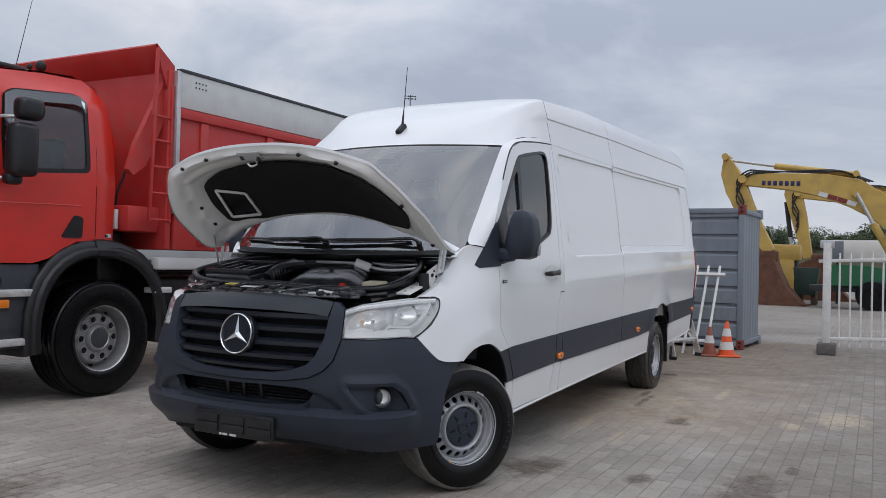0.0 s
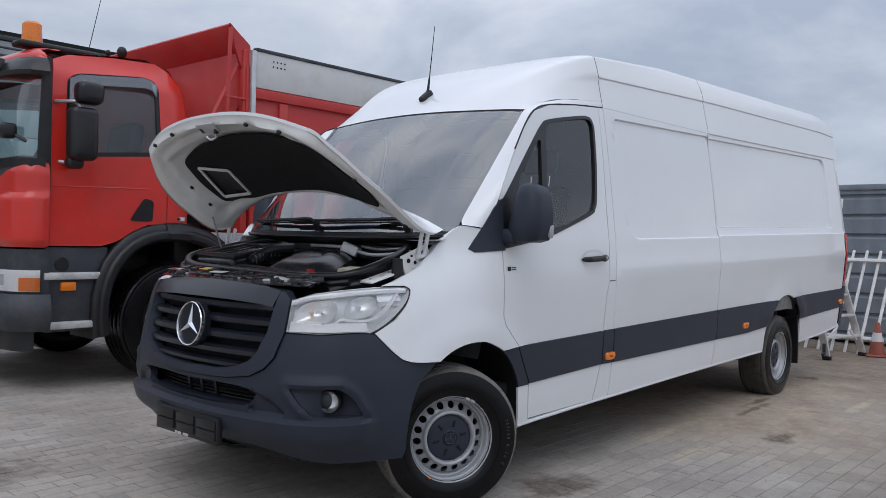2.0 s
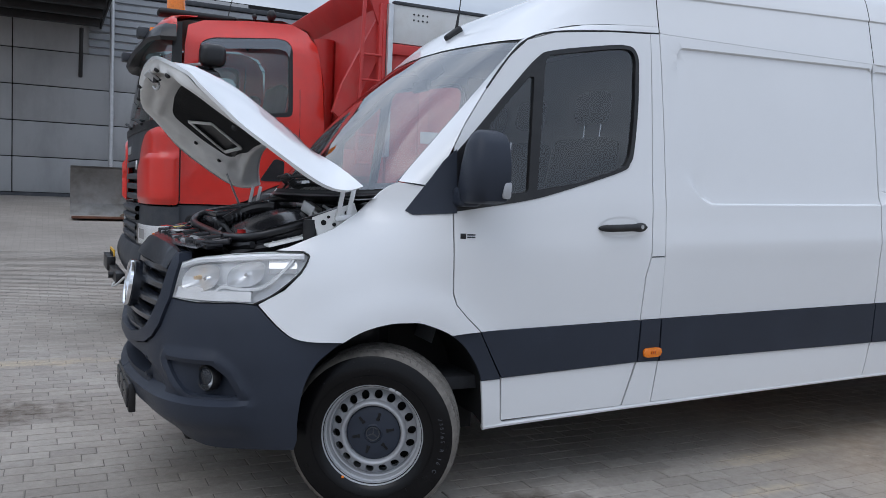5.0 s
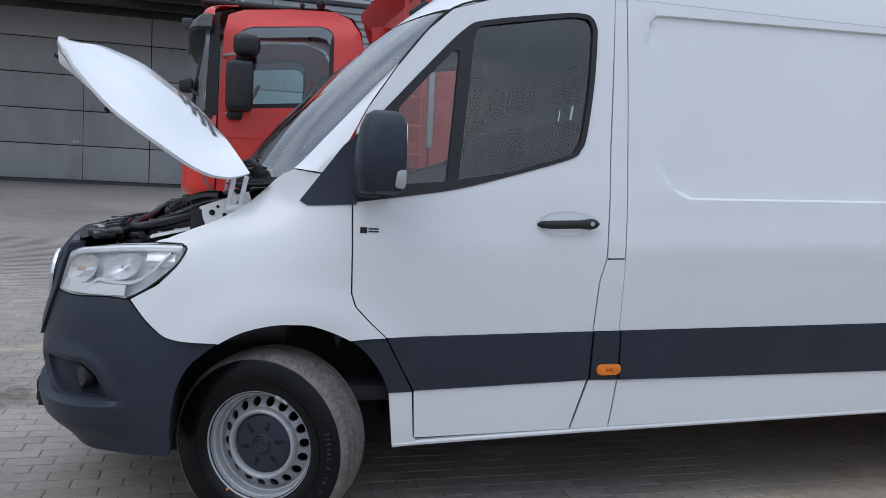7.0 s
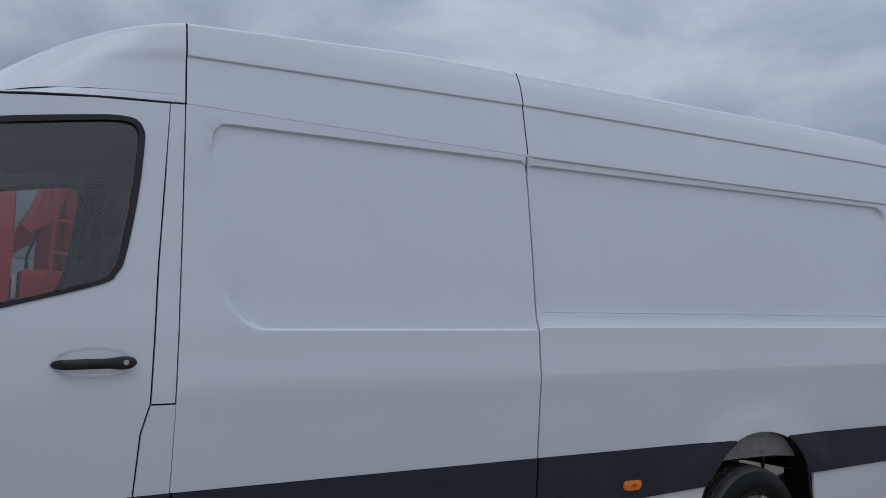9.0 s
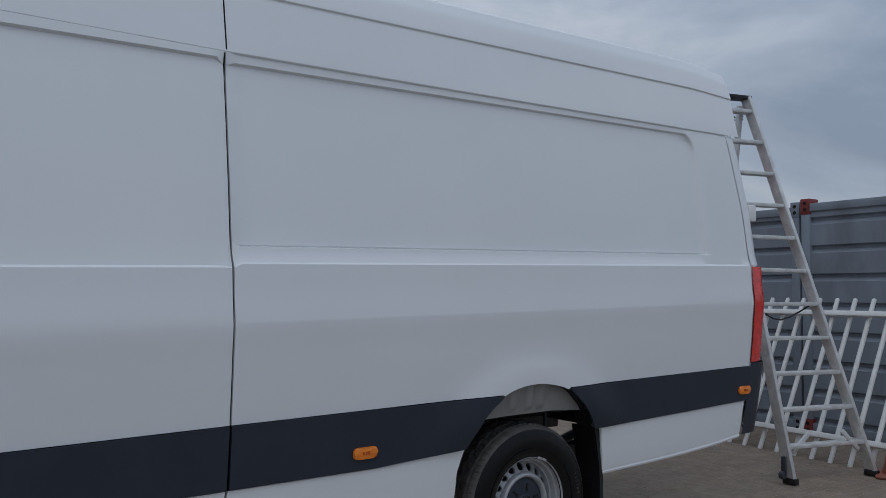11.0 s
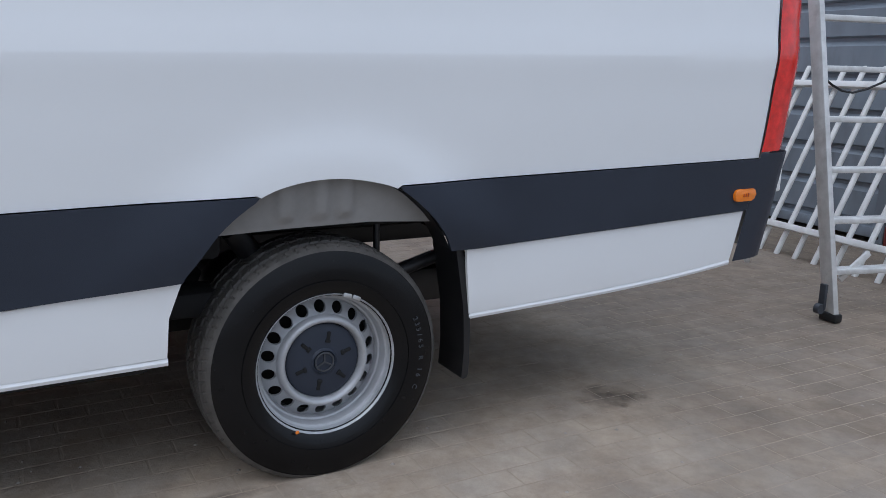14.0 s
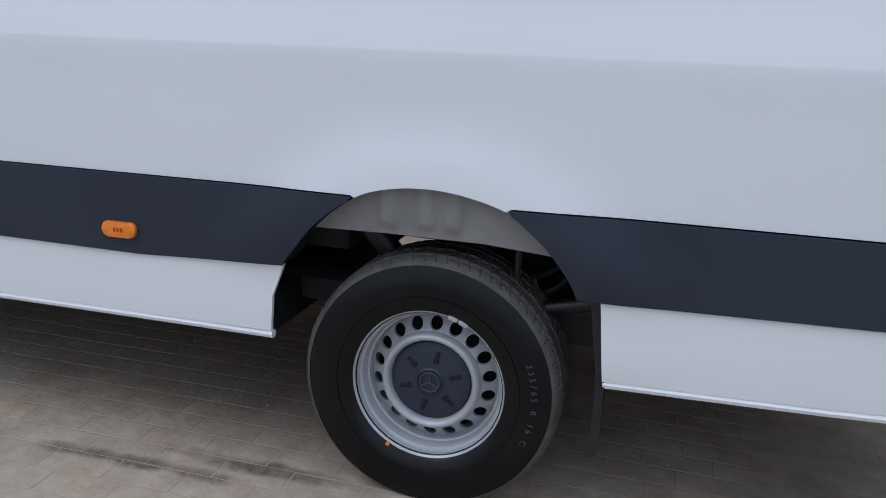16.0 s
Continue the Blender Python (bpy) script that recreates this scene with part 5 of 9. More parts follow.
loft(bm, rows)
part("engine_cover", bm, BAY, van, "smooth black engine cover")
bm = bmesh.new()
box(bm, (0.34, 0.36, 0.17), pose(-0.26, 0.49, 1.12, 0, -10, 0), 0.025, 3)
air_box = part("air_box", bm, BAY, van)
for k in range(4):
    bm = bmesh.new()
    box(bm, (0.30, 0.012, 0.016), pose(-0.26, 0.36 + 0.085 * k, 1.212, 0, -10, 0), 0.004)
    part("lid_rib", bm, BAY, air_box)
for dx, dy, sx, sy in ((0.155, 0.0, 0.025, 0.36), (-0.155, 0.0, 0.025, 0.36), (0.0, 0.17, 0.34, 0.025), (0.0, -0.17, 0.34, 0.025)):
    bm = bmesh.new()
    box(bm, (sx, sy, 0.035), pose(-0.26 + dx, 0.49 + dy, 1.215 + 0.17 * dx, 0, -10, 0), 0.008)
    part("lid_edge", bm, BAY, air_box)
bm = bmesh.new()
box(bm, (0.11, 0.14, 0.07), pose(-0.24, -0.44, 1.125, 0, -6, 0), 0.02, 3)
part("expansion_tank", bm, material("yellowed_plastic", (0.62, 0.56, 0.40), 0.4, vary=0.1), van, "yellowed plastic coolant tank")
bm = bmesh.new()
rod(bm, (-0.44, -0.36, 1.09), (-0.44, -0.36, 1.135), 0.026, 14)
rod(bm, (-0.44, -0.36, 1.135), (-0.44, -0.36, 1.15), 0.018, 14)
part("filler_cap", bm, material("red_plastic", (0.5, 0.02, 0.015), 0.35), van, "small red filler cap")
bm = bmesh.new()
rod(bm, (-0.52, 0.56, 1.06), (-0.52, 0.56, 1.105), 0.024, 14)
part("washer_cap", bm, material("blue_plastic", (0.03, 0.12, 0.4), 0.35), van, "small blue washer cap")
bm = bmesh.new()
box(bm, (0.05, 0.10, 0.055), pose(-0.10, -0.27, 1.245, 20, 10, 20), 0.008)
part("heat_shield", bm, ALU, van)
for pts, r, mat in (([(-0.44, 0.22, 1.06), (-0.36, 0.26, 1.13), (-0.25, 0.28, 1.15), (-0.16, 0.36, 1.13)], 0.032, BLACK_PLASTIC),
                    ([(-0.50, -0.20, 1.06), (-0.46, -0.30, 1.10), (-0.38, -0.46, 1.09), (-0.30, -0.60, 1.07)], 0.020, SEAL),
                    ([(-0.06, -0.67, 1.245), (-0.10, -0.52, 1.225), (-0.11, -0.40, 1.225), (-0.08, -0.2, 1.255), (-0.06, 0.1, 1.26)], 0.009, ALU),
                    ([(-0.04, -0.62, 1.262), (-0.06, -0.45, 1.25), (-0.05, -0.3, 1.262)], 0.007, STEEL),
                    ([(-0.40, 0.20, 1.16), (-0.32, 0.20, 1.205), (-0.24, 0.16, 1.235), (-0.17, 0.12, 1.24)], 0.030, BLACK_PLASTIC),
                    ([(-0.44, 0.62, 1.07), (-0.40, 0.40, 1.13), (-0.42, 0.1, 1.14), (-0.45, -0.2, 1.12), (-0.42, -0.52, 1.10)], 0.010, SEAL),
                    ([(-0.08, 0.40, 1.20), (-0.10, 0.15, 1.225), (-0.09, -0.15, 1.225), (-0.07, -0.5, 1.2)], 0.014, SEAL),
                    ([(-0.34, -0.66, 1.06), (-0.24, -0.62, 1.12), (-0.14, -0.66, 1.16), (-0.05, -0.62, 1.21)], 0.013, SEAL),
                    ([(-0.52, -0.56, 1.05), (-0.42, -0.66, 1.09), (-0.34, -0.71, 1.10)], 0.022, BLACK_PLASTIC)):
    bm = bmesh.new()
    tube(bm, pts, r, 10, False, 5)
    part("hose", bm, mat, van)
for k in range(9):
    bm = bmesh.new()
    c = Vector((-0.38 + 0.022 * k, 0.20 - 0.008 * max(0, k - 3), 1.168 + 0.009 * k))
    lathe(bm, [(0.027, -0.005), (0.037, -0.003), (0.037, 0.003), (0.027, 0.005)], 16, Matrix.Translation(c) @ pose(0, 0, 0, 0, -24, -80))
    part("hose_rib", bm, BAY, van)
for k, q in enumerate((-0.98, -0.80, -0.62, -0.44, -0.26, -0.05, 0.16, 0.34, 0.52, 0.70, 0.88, 1.02)):  # hoods and channels of the lock panel
    x, y = -0.675 + 0.10 * (1 - math.cos(q)), 0.64 * math.sin(q)
    bm = bmesh.new()
    box(bm, (0.11, 0.085 if k % 3 else 0.055, 0.03), pose(x + 0.06, y, 1.102, 0, -10, math.degrees(q) * 0.5), 0.010, 3)
    if k % 2:
        box(bm, (0.07, 0.05, 0.02), pose(x + 0.07, y, 1.122, 0, -10, math.degrees(q) * 0.5), 0.006)
    part("duct_cover", bm, BAY, van)
    bm = bmesh.new()
    rod(bm, (x - 0.018, y + 0.03, 1.088), (x - 0.018, y + 0.03, 1.105), 0.010, 10)
    part("clip", bm, SEAL if k % 4 else STEEL, van)
bm = bmesh.new()
box(bm, (0.05, 0.10, 0.003), pose(-0.61, 0.26, 1.128, 0, -8, 6), 0.001)
part("sticker", bm, material("yellow_label", (0.70, 0.55, 0.12), 0.5, vary=0.1, scale=30), van, "small yellow label")
rnd = random.Random(9)
for k in range(40):  # small fittings deep in the bay
    bm = bmesh.new()
    x, y = rnd.uniform(-0.52, -0.04), rnd.uniform(-0.66, 0.66)
    box(bm, (rnd.uniform(0.03, 0.10), rnd.uniform(0.03, 0.12), rnd.uniform(0.03, 0.10)), pose(x, y, 1.0 + 0.10 * (x + 0.5) + rnd.uniform(-0.03, 0.04), rnd.uniform(-20, 20), rnd.uniform(-20, 20), rnd.uniform(0, 90)), 0.008)
    part("fitting", bm, (BAY, STEEL)[0 if k % 9 else 1], van)
# strut mount bracket and cowl
bm = bmesh.new()
box(bm, (0.19, 0.012, 0.11), pose(-0.145, -0.785, 1.205, 0, -20, 0), 0.004)
box(bm, (0.15, 0.05, 0.010), pose(-0.15, -0.805, 1.166, 0, -20, 0), 0.004)
box(bm, (0.22, 0.085, 0.010), pose(-0.315, -0.735, 1.132, 0, -14, 0), 0.003)
part("hinge_bracket", bm, HOOD_INNER, van, "cream white hinge bracket with holes")
for bx, bz, br in ((-0.205, 1.205, 0.011), (-0.16, 1.198, 0.008), (-0.105, 1.245, 0.012), (-0.08, 1.215, 0.008), (-0.185, 1.228, 0.006)):
    bm = bmesh.new()
    rod(bm, (bx, -0.7955, bz), (bx, -0.788, bz), br, 12)
    part("bracket_hole", bm, GAP, van)
for bx, by, bz in ((-0.10, -0.805, 1.192), (-0.18, -0.805, 1.164), (-0.27, -0.735, 1.148), (-0.33, -0.742, 1.133), (-0.39, -0.735, 1.118)):
    bm = bmesh.new()
    rod(bm, (bx, by, bz - 0.004), (bx, by, bz + 0.006), 0.009, 6)
    part("bolt_head", bm, STEEL, van)
bm = bmesh.new()
rod(bm, (-0.255, -0.770, 1.12), (-0.255, -0.770, 1.215), 0.030, 14, 0.025)
part("bump_stop", bm, SEAL, van)
bm = bmesh.new()
rows = []
for k in range(17):
    q = -1 + 2 * k / 16
    b = curve_at(BASE, 1 - abs(q))
    b = Vector((b.x, math.copysign(abs(b.y), q), b.z))
    f = Vector((0.03 - 0.06 * (1 - q * q), 0.80 * q, 1.275))
    rows.append([b + Vector((0.02, 0, 0.0)), b + Vector((-0.02, 0, -0.012)), b.lerp(f, 0.6) + Vector((0, 0, -0.012)), f, f + Vector((0.03, 0, -0.08))])
loft(bm, rows)
part("cowl", bm, BLACK_PLASTIC, van)
bm = bmesh.new()
tube(bm, [(0.024 - 0.06 * (1 - q * q), 0.80 * q, 1.288) for q in np.linspace(-1, 1, 17)], 0.0065, 8, rounds=1)
part("scuttle_edge", bm, WHITE, van)
# wipers
for y0, y1, name in ((-0.55, 0.20, "wiper"), (0.05, 0.72, "wiper")):
    bm = bmesh.new()
    pts = []
    for k in range(6):
        y = y0 + (y1 - y0) * k / 5
        u = 1 - abs(y) / 0.85
        p = curve_at(BASE, u).lerp(curve_at(HEAD, u), 0.075 - 0.015 * k / 5)
        pts.append(Vector((p.x, y, p.z)) + Vector((-0.035, 0, 0.028)))
    tube(bm, pts, 0.008, 6, False, 2)
    tube(bm, [p + Vector((0.012, 0, -0.014)) for p in pts], 0.005, 6, False, 2)
    base = Vector((pts[0].x + 0.01, y0 - 0.06, pts[0].z - 0.05))
    tube(bm, [base, base + Vector((-0.03, 0.03, 0.05)), pts[1], pts[3]], 0.010, 6, False, 3)
    rod(bm, base + Vector((0.02, 0, -0.03)), base + Vector((-0.02, 0, 0.03)), 0.018, 10)
    part(name, bm, SEAL, van)


# ---- wheels, underside, cab ----
def make_tyre(radius, width, rim_r, parent, tread_blocks=72, grooves=4, tread_mat=None):
    """A tyre round the local y axis, its outer side towards -y, parts under parent."""
    h = width / 2
    prof = [(rim_r, -h + 0.020), (rim_r + 0.012, -h + 0.006), (rim_r + 0.035, -h - 0.004), ((rim_r + radius) / 2, -h - 0.009), (radius - 0.055, -h - 0.003), (radius - 0.036, -h + 0.001), (radius - 0.0245, -h + 0.0062), (radius - 0.020, -h + 0.030)]
    tyre = bmesh.new()
    lathe(tyre, prof + [(radius - 0.020, 0), (radius - 0.020, h - 0.03)] + [(r, -y) for r, y in prof[::-1][1:]], 72)
    lathe(tyre, [(rim_r + 0.046, -h - 0.0055), (rim_r + 0.047, -h - 0.0095), (rim_r + 0.050, -h - 0.0095), (rim_r + 0.051, -h - 0.006)], 72)
    t = part("tyre", tyre, TYRE, parent, "black road tyre", angle=40)
    if not tread_blocks:  # plain ribs that run all the way round
        tread = bmesh.new()
        pitch = (width - 0.016) / (grooves + 1)
        for r in range(grooves + 1):
            y0 = -h + 0.008 + r * pitch + 0.003
            y1 = y0 + pitch - 0.008
            first, last = r == 0, r == grooves
            ya, yb = (y0 + 0.012 if first else y0), (y1 - 0.012 if last else y1)
            lathe(tread, [(radius - 0.018, y0), (radius - (0.010 if first else 0.001), y0 + 0.001), (radius, ya + 0.003), (radius, yb - 0.003), (radius - (0.010 if last else 0.001), y1 - 0.001), (radius - 0.018, y1)], 72)
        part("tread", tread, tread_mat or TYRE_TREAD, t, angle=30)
        return t
    # a rounded crown cut by long grooves and slanting sipes
    bend, crown = 0.040, h - 0.040
    across = []
    for k in range(10):
        a = radians(62) * (1 - k / 10)
        across.append((-crown - bend * math.sin(a), radius - 0.004 - bend * (1 - math.cos(a))))
    across += [(y, radius - 0.004 * (y / crown) ** 2) for y in np.linspace(-crown, crown, 37)]
    across += [(-y, r) for y, r in across[:10][::-1]]
    around_n = tread_blocks * 8
    verts, faces = [], []
    for i in range(around_n):
        a = 2 * math.pi * i / around_n
        for y, r in across:
            wave = 0.0035 * (1 if (i // 8) % 2 else -1)
            edge = abs(abs(y) - crown) < 0.0045
            long_cut = 0.010 if abs(abs(y) - 0.030 - wave * (1 if y > 0 else -1)) < 0.0058 or edge else 0.0
            if abs(y) > crown + 0.002:
                phase, deep = i / 8 + 7 * (abs(y) - crown), 0.0045
            else:
                phase, deep = i / 8 + 16 * y * (1 if abs(y) > 0.030 else -1), 0.0055
            sipe = deep if phase % 1.0 < 0.125 else 0.0
            if abs(y) > crown + bend * 0.62:
                sipe = 0.0
            rr = r - max(long_cut, sipe)
            verts.append((rr * math.cos(a), y, rr * math.sin(a)))
    m = len(across)
    for i in range(around_n):
        for k in range(m - 1):
            b0, b1 = i * m + k, ((i + 1) % around_n) * m + k
            faces.append((b0, b0 + 1, b1 + 1, b1))
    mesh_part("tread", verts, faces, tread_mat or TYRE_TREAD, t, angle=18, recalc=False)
    return t


def make_wheel(name_parent, tread, radius=0.3515):
    """A steel wheel with its tyre, hub at the origin, face towards -y."""
    w = name_parent
    tyre = make_tyre(radius, 0.240, 0.200, w, tread_mat=tread)
    y0 = -0.075  # rim edge
    bm = bmesh.new()
    lathe(bm, [(0.199, y0 - 0.020), (0.209, y0 - 0.022), (0.2125, y0 - 0.027), (0.2115, y0 - 0.033), (0.207, y0 - 0.035), (0.203, y0 - 0.030), (0.2005, y0 - 0.010), (0.198, y0 - 0.006), (0.1925, y0 - 0.004), (0.190, y0 + 0.000), (0.188, y0 + 0.020), (0.186, y0 + 0.023), (0.181, y0 + 0.025), (0.1785, y0 + 0.030), (0.176, y0 + 0.048), (0.174, y0 + 0.10), (0.18, 0.10)], 64)
    rim = part("rim", bm, RIM, w, "silver steel rim with round holes", angle=28)

    def dish(u, v, k=0.0):
        r = math.hypot(u, v)
        y = float(np.interp(r, [0.128, 0.137, 0.146, 0.166, 0.178], [0.006, 0.012, 0.020, 0.034, 0.044])) + y0
        return (u, y + k, v)

    circle = lambda r, n, cx=0.0, cz=0.0: [(cx + r * math.cos(2 * math.pi * i / n), cz + r * math.sin(2 * math.pi * i / n)) for i in range(n)]
    holes = [circle(0.130, 48)] + [circle(0.0172, 18, 0.1560 * math.cos(2 * math.pi * (i + 0.5) / 18), 0.1560 * math.sin(2 * math.pi * (i + 0.5) / 18)) for i in range(18)]
    panel("disc", circle(0.1765, 64), dish, RIM, rim, holes=holes, step=0.012, thick=0.012, angle=30)
    bm = bmesh.new()
    lathe(bm, [(0.111, y0 + 0.016), (0.113, y0 + 0.002), (0.117, y0 - 0.008), (0.123, y0 - 0.013), (0.129, y0 - 0.012), (0.134, y0 - 0.005), (0.137, y0 + 0.006), (0.138, y0 + 0.016)], 56)
    part("hub_ring", bm, RIM, rim, angle=60)
    bm = bmesh.new()
    lathe(bm, [(0.186, y0 + 0.09), (0.06, y0 + 0.09)], 24)
    part("brake_drum", bm, GAP, rim)
    bm = bmesh.new()
    lathe(bm, [(0.0, y0 - 0.006), (0.030, y0 - 0.006), (0.034, y0 - 0.010), (0.040, y0 - 0.004), (0.080, y0 - 0.001), (0.100, y0 + 0.002), (0.109, y0 + 0.007), (0.112, y0 + 0.018)], 48)
    cap = part("hub_cap", bm, DARK_PLASTIC, w, "dark grey plastic hub cap", angle=25)
    for k in range(6):
        a = 2 * math.pi * (k + 0.3) / 6
        bm = bmesh.new()
        m = pose(0.072 * math.cos(a), y0 + 0.001, 0.072 * math.sin(a)) @ Matrix.Rotation(-a, 4, "Y")
        box(bm, (0.032, 0.012, 0.011), m, 0.003)
        box(bm, (0.010, 0.016, 0.016), m @ pose(-0.012, 0, 0), 0.003)
        part("cap_slot", bm, GAP, cap)
    bm = bmesh.new()
    lathe(bm, [(0.024, y0 - 0.009), (0.0255, y0 - 0.0125), (0.028, y0 - 0.0125), (0.0295, y0 - 0.009)], 28)
    for k in range(3):
        a = radians(90 + 120 * k)
        beam(bm, (0, y0 - 0.009, 0), (0.024 * math.cos(a), y0 - 0.0085, 0.024 * math.sin(a)), 0.004, 0.004, up=(0, 1, 0))
    part("cap_badge", bm, TRUCK_GREY, cap)
    for r, a, mat, size in ((0.206, 242, ORANGE, 0.006), (0.262, 238, PALE_PANEL, 0.006)):
        bm = bmesh.new()
        bmesh.ops.create_uvsphere(bm, u_segments=10, v_segments=6, radius=size, matrix=pose(r * math.cos(radians(a)), -0.112 if size > 0.008 else -0.1225, r * math.sin(radians(a))) @ Matrix.Diagonal((1, 0.25, 1, 1)))
        part("paint_dot", bm, mat, w)
    bm = bmesh.new()
    for a0 in (62, 70):
        beam(bm, (0.207 * math.cos(radians(a0)), y0 - 0.036, 0.207 * math.sin(radians(a0))), (0.207 * math.cos(radians(a0 + 7)), y0 - 0.036, 0.207 * math.sin(radians(a0 + 7))), 0.012, 0.010, 0.002, up=(0, 1, 0))
    part("balance_weight", bm, STEEL, rim)
    return w


def sidewall_text(words, wheel, r, angle, size=0.022):
    """Raised letters along the sidewall."""
    for i, ch in enumerate(words):
        if ch == " ":
            continue
        cu = bpy.data.curves.new("lettering", "FONT")
        cu.body, cu.size, cu.extrude, cu.align_x, cu.align_y = ch, size, 0.0012, "CENTER", "CENTER"
        tmp = new("lettering", cu)
        me = bpy.data.meshes.new_from_object(tmp)
        bpy.data.objects.remove(tmp)
        bpy.data.curves.remove(cu)
        a = radians(angle - i * size * 0.82 / r * 57.3)
        me.transform(Matrix.Translation((r * math.cos(a), -0.1285, r * math.sin(a))) @ Matrix.Rotation(-(a - math.pi / 2), 4, "Y") @ pose(0, 0, 0, 90, 0, 0))
        finish(me, TRUCK_GREY)
        o = new("lettering", me)
        o.parent = wheel


def wheel_at(x, side, steer, spin):
    w = new("wheel")
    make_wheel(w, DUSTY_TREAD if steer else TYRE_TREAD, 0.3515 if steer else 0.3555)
    sidewall_text("235/65 R 16 C", [c for c in w.children if c.name.startswith("tyre")][0], 0.287, 22)
    base = pose(x + (0.034 if steer else 0.0), side * 0.835, 0.352 if steer else 0.359) @ pose(0, 0, 0, 0, 0, steer)
    w.parent = van
    w.matrix_basis = base @ Matrix.Rotation(radians(spin), 4, "Y")
    return w


STEER = -29
front_left = wheel_at(0.0, -1, STEER, 5)
rear_left = wheel_at(4.325, -1, 0, 0)
for w, x, st in ((front_left, 0.0, STEER), (rear_left, 4.325, 0)):
    c = copy_thing(w, pose(x, 0.835, 0.352) @ pose(0, 0, 0, 0, 0, 180 + st))
    c.parent = van
    # far treads get the darker material, painting in the shade under the van
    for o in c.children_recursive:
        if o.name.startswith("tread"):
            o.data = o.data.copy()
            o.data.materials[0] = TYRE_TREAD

# arch linings
def liner(outline, name, z_low, rows_in=0.34, mat=LINER):
    bm = bmesh.new()
    rows = []
    for d in (0.006, 0.05, 0.12, 0.20, rows_in):
        lift = 0.03 * min(1, d / 0.1)
        cx = sum(p[0] for p in outline) / len(outline)
        rows.append([skin(s + (cx - s) * -0.03 * min(1, d / 0.1), z + lift, d) for s, z in outline])
    loft(bm, rows)
    p = part(name, bm, mat, van)
    mirrored(p)


# front arch lining and inner wall: shade put in as near-black colour
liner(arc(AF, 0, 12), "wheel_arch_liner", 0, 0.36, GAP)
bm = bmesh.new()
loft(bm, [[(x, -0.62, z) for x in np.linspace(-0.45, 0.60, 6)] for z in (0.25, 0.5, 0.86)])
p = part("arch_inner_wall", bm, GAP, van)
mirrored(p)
# rear arch: a pressed cover reaching half way down, open behind
bm = bmesh.new()
top = arc(AR, 2, 12)
rows = []
for d in (0.004, 0.03, 0.06, 0.10):
    row = []
    for s, z in top:
        zc = 0.752 - RAKE * s
        f = bump(d / 0.06)
        row.append(skin(s, z + 0.004, d + 0.0))
    rows.append(row)
loft(bm, rows)
p = part("wheel_arch_liner", bm, BLACK_PLASTIC, van)
mirrored(p)
ribs_x = (4.20, 4.30, 4.37)
cover_out = real([(4.000, 0.752)]) + arc(AR, 4, 11) + real([(4.45, 0.764), (4.20, 0.760)])
p = panel("arch_cover", cover_out, lambda s, z, k=0.0: skin(s, z, 0.018 + k + 0.03 * bump((0.80 - z) / 0.3) - 0.012 * sum(bump((0.030 - abs(s - r)) / 0.016) for r in ribs_x) * bump((z - 0.66) / 0.02)), LINER, van, step=0.011, thick=0.01, label="grey wheel arch cover with pressed ribs")
mirrored(p)
# bracket in the near-black cavity colour, which paints in the arch's shade
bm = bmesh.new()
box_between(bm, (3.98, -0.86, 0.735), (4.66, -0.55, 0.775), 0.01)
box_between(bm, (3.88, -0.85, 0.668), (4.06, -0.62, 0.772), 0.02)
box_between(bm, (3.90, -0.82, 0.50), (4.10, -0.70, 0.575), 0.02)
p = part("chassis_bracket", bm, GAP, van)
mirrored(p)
for a, b, r in (((4.52, -0.84, 0.74), (4.52, -0.84, 0.55), 0.010), ((4.42, -0.80, 0.52), (4.78, -0.80, 0.62), 0.022), ((3.70, -0.72, 0.56), (4.05, -0.72, 0.54), 0.04), ((4.10, -0.80, 0.74), (4.16, -0.78, 0.66), 0.035)):
    bm = bmesh.new()
    rod(bm, a, b, r, 12)
    p = part("suspension_link", bm, BLACK_PLASTIC, van)
    mirrored(p)
bm = bmesh.new()
rod(bm, (4.325, -0.75, 0.352), (4.325, 0.75, 0.352), 0.05, 16)
bmesh.ops.create_uvsphere(bm, u_segments=18, v_segments=12, radius=0.15, matrix=pose(4.325, 0.0, 0.352))
part("rear_axle", bm, BLACK_PLASTIC, van)
bm = bmesh.new()
rod(bm, (0.0, -0.72, 0.352), (0.0, 0.72, 0.352), 0.04, 12)
part("front_axle", bm, BLACK_PLASTIC, van)
# mud flaps
bm = bmesh.new()
prism(bm, rounded([(4.722, 0.668), (4.752, 0.662), (4.778, 0.46), (4.781, 0.30), (4.776, 0.255), (4.754, 0.250), (4.760, 0.34), (4.754, 0.48), (4.734, 0.60)], 0.01), 0.15, lambda u, v, d: (u, -0.965 + d, v))
p = part("mud_flap", bm, BLACK_PLASTIC, van, "black plastic mud flap")
mirrored(p)
# floor pan, with underside shade put into its near-black colour, and chassis
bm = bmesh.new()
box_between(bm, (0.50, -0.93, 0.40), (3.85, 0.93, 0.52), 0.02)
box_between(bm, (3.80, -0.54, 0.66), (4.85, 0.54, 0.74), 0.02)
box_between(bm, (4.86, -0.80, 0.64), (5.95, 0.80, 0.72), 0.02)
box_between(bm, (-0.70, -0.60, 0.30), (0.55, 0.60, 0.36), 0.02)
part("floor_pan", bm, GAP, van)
for sgn in (-1, 1):
    bm = bmesh.new()
    box_between(bm, (0.4, sgn * 0.5 - 0.04, 0.38), (5.9, sgn * 0.5 + 0.04, 0.50), 0.01)
    part("chassis_rail", bm, BLACK_PLASTIC, van)
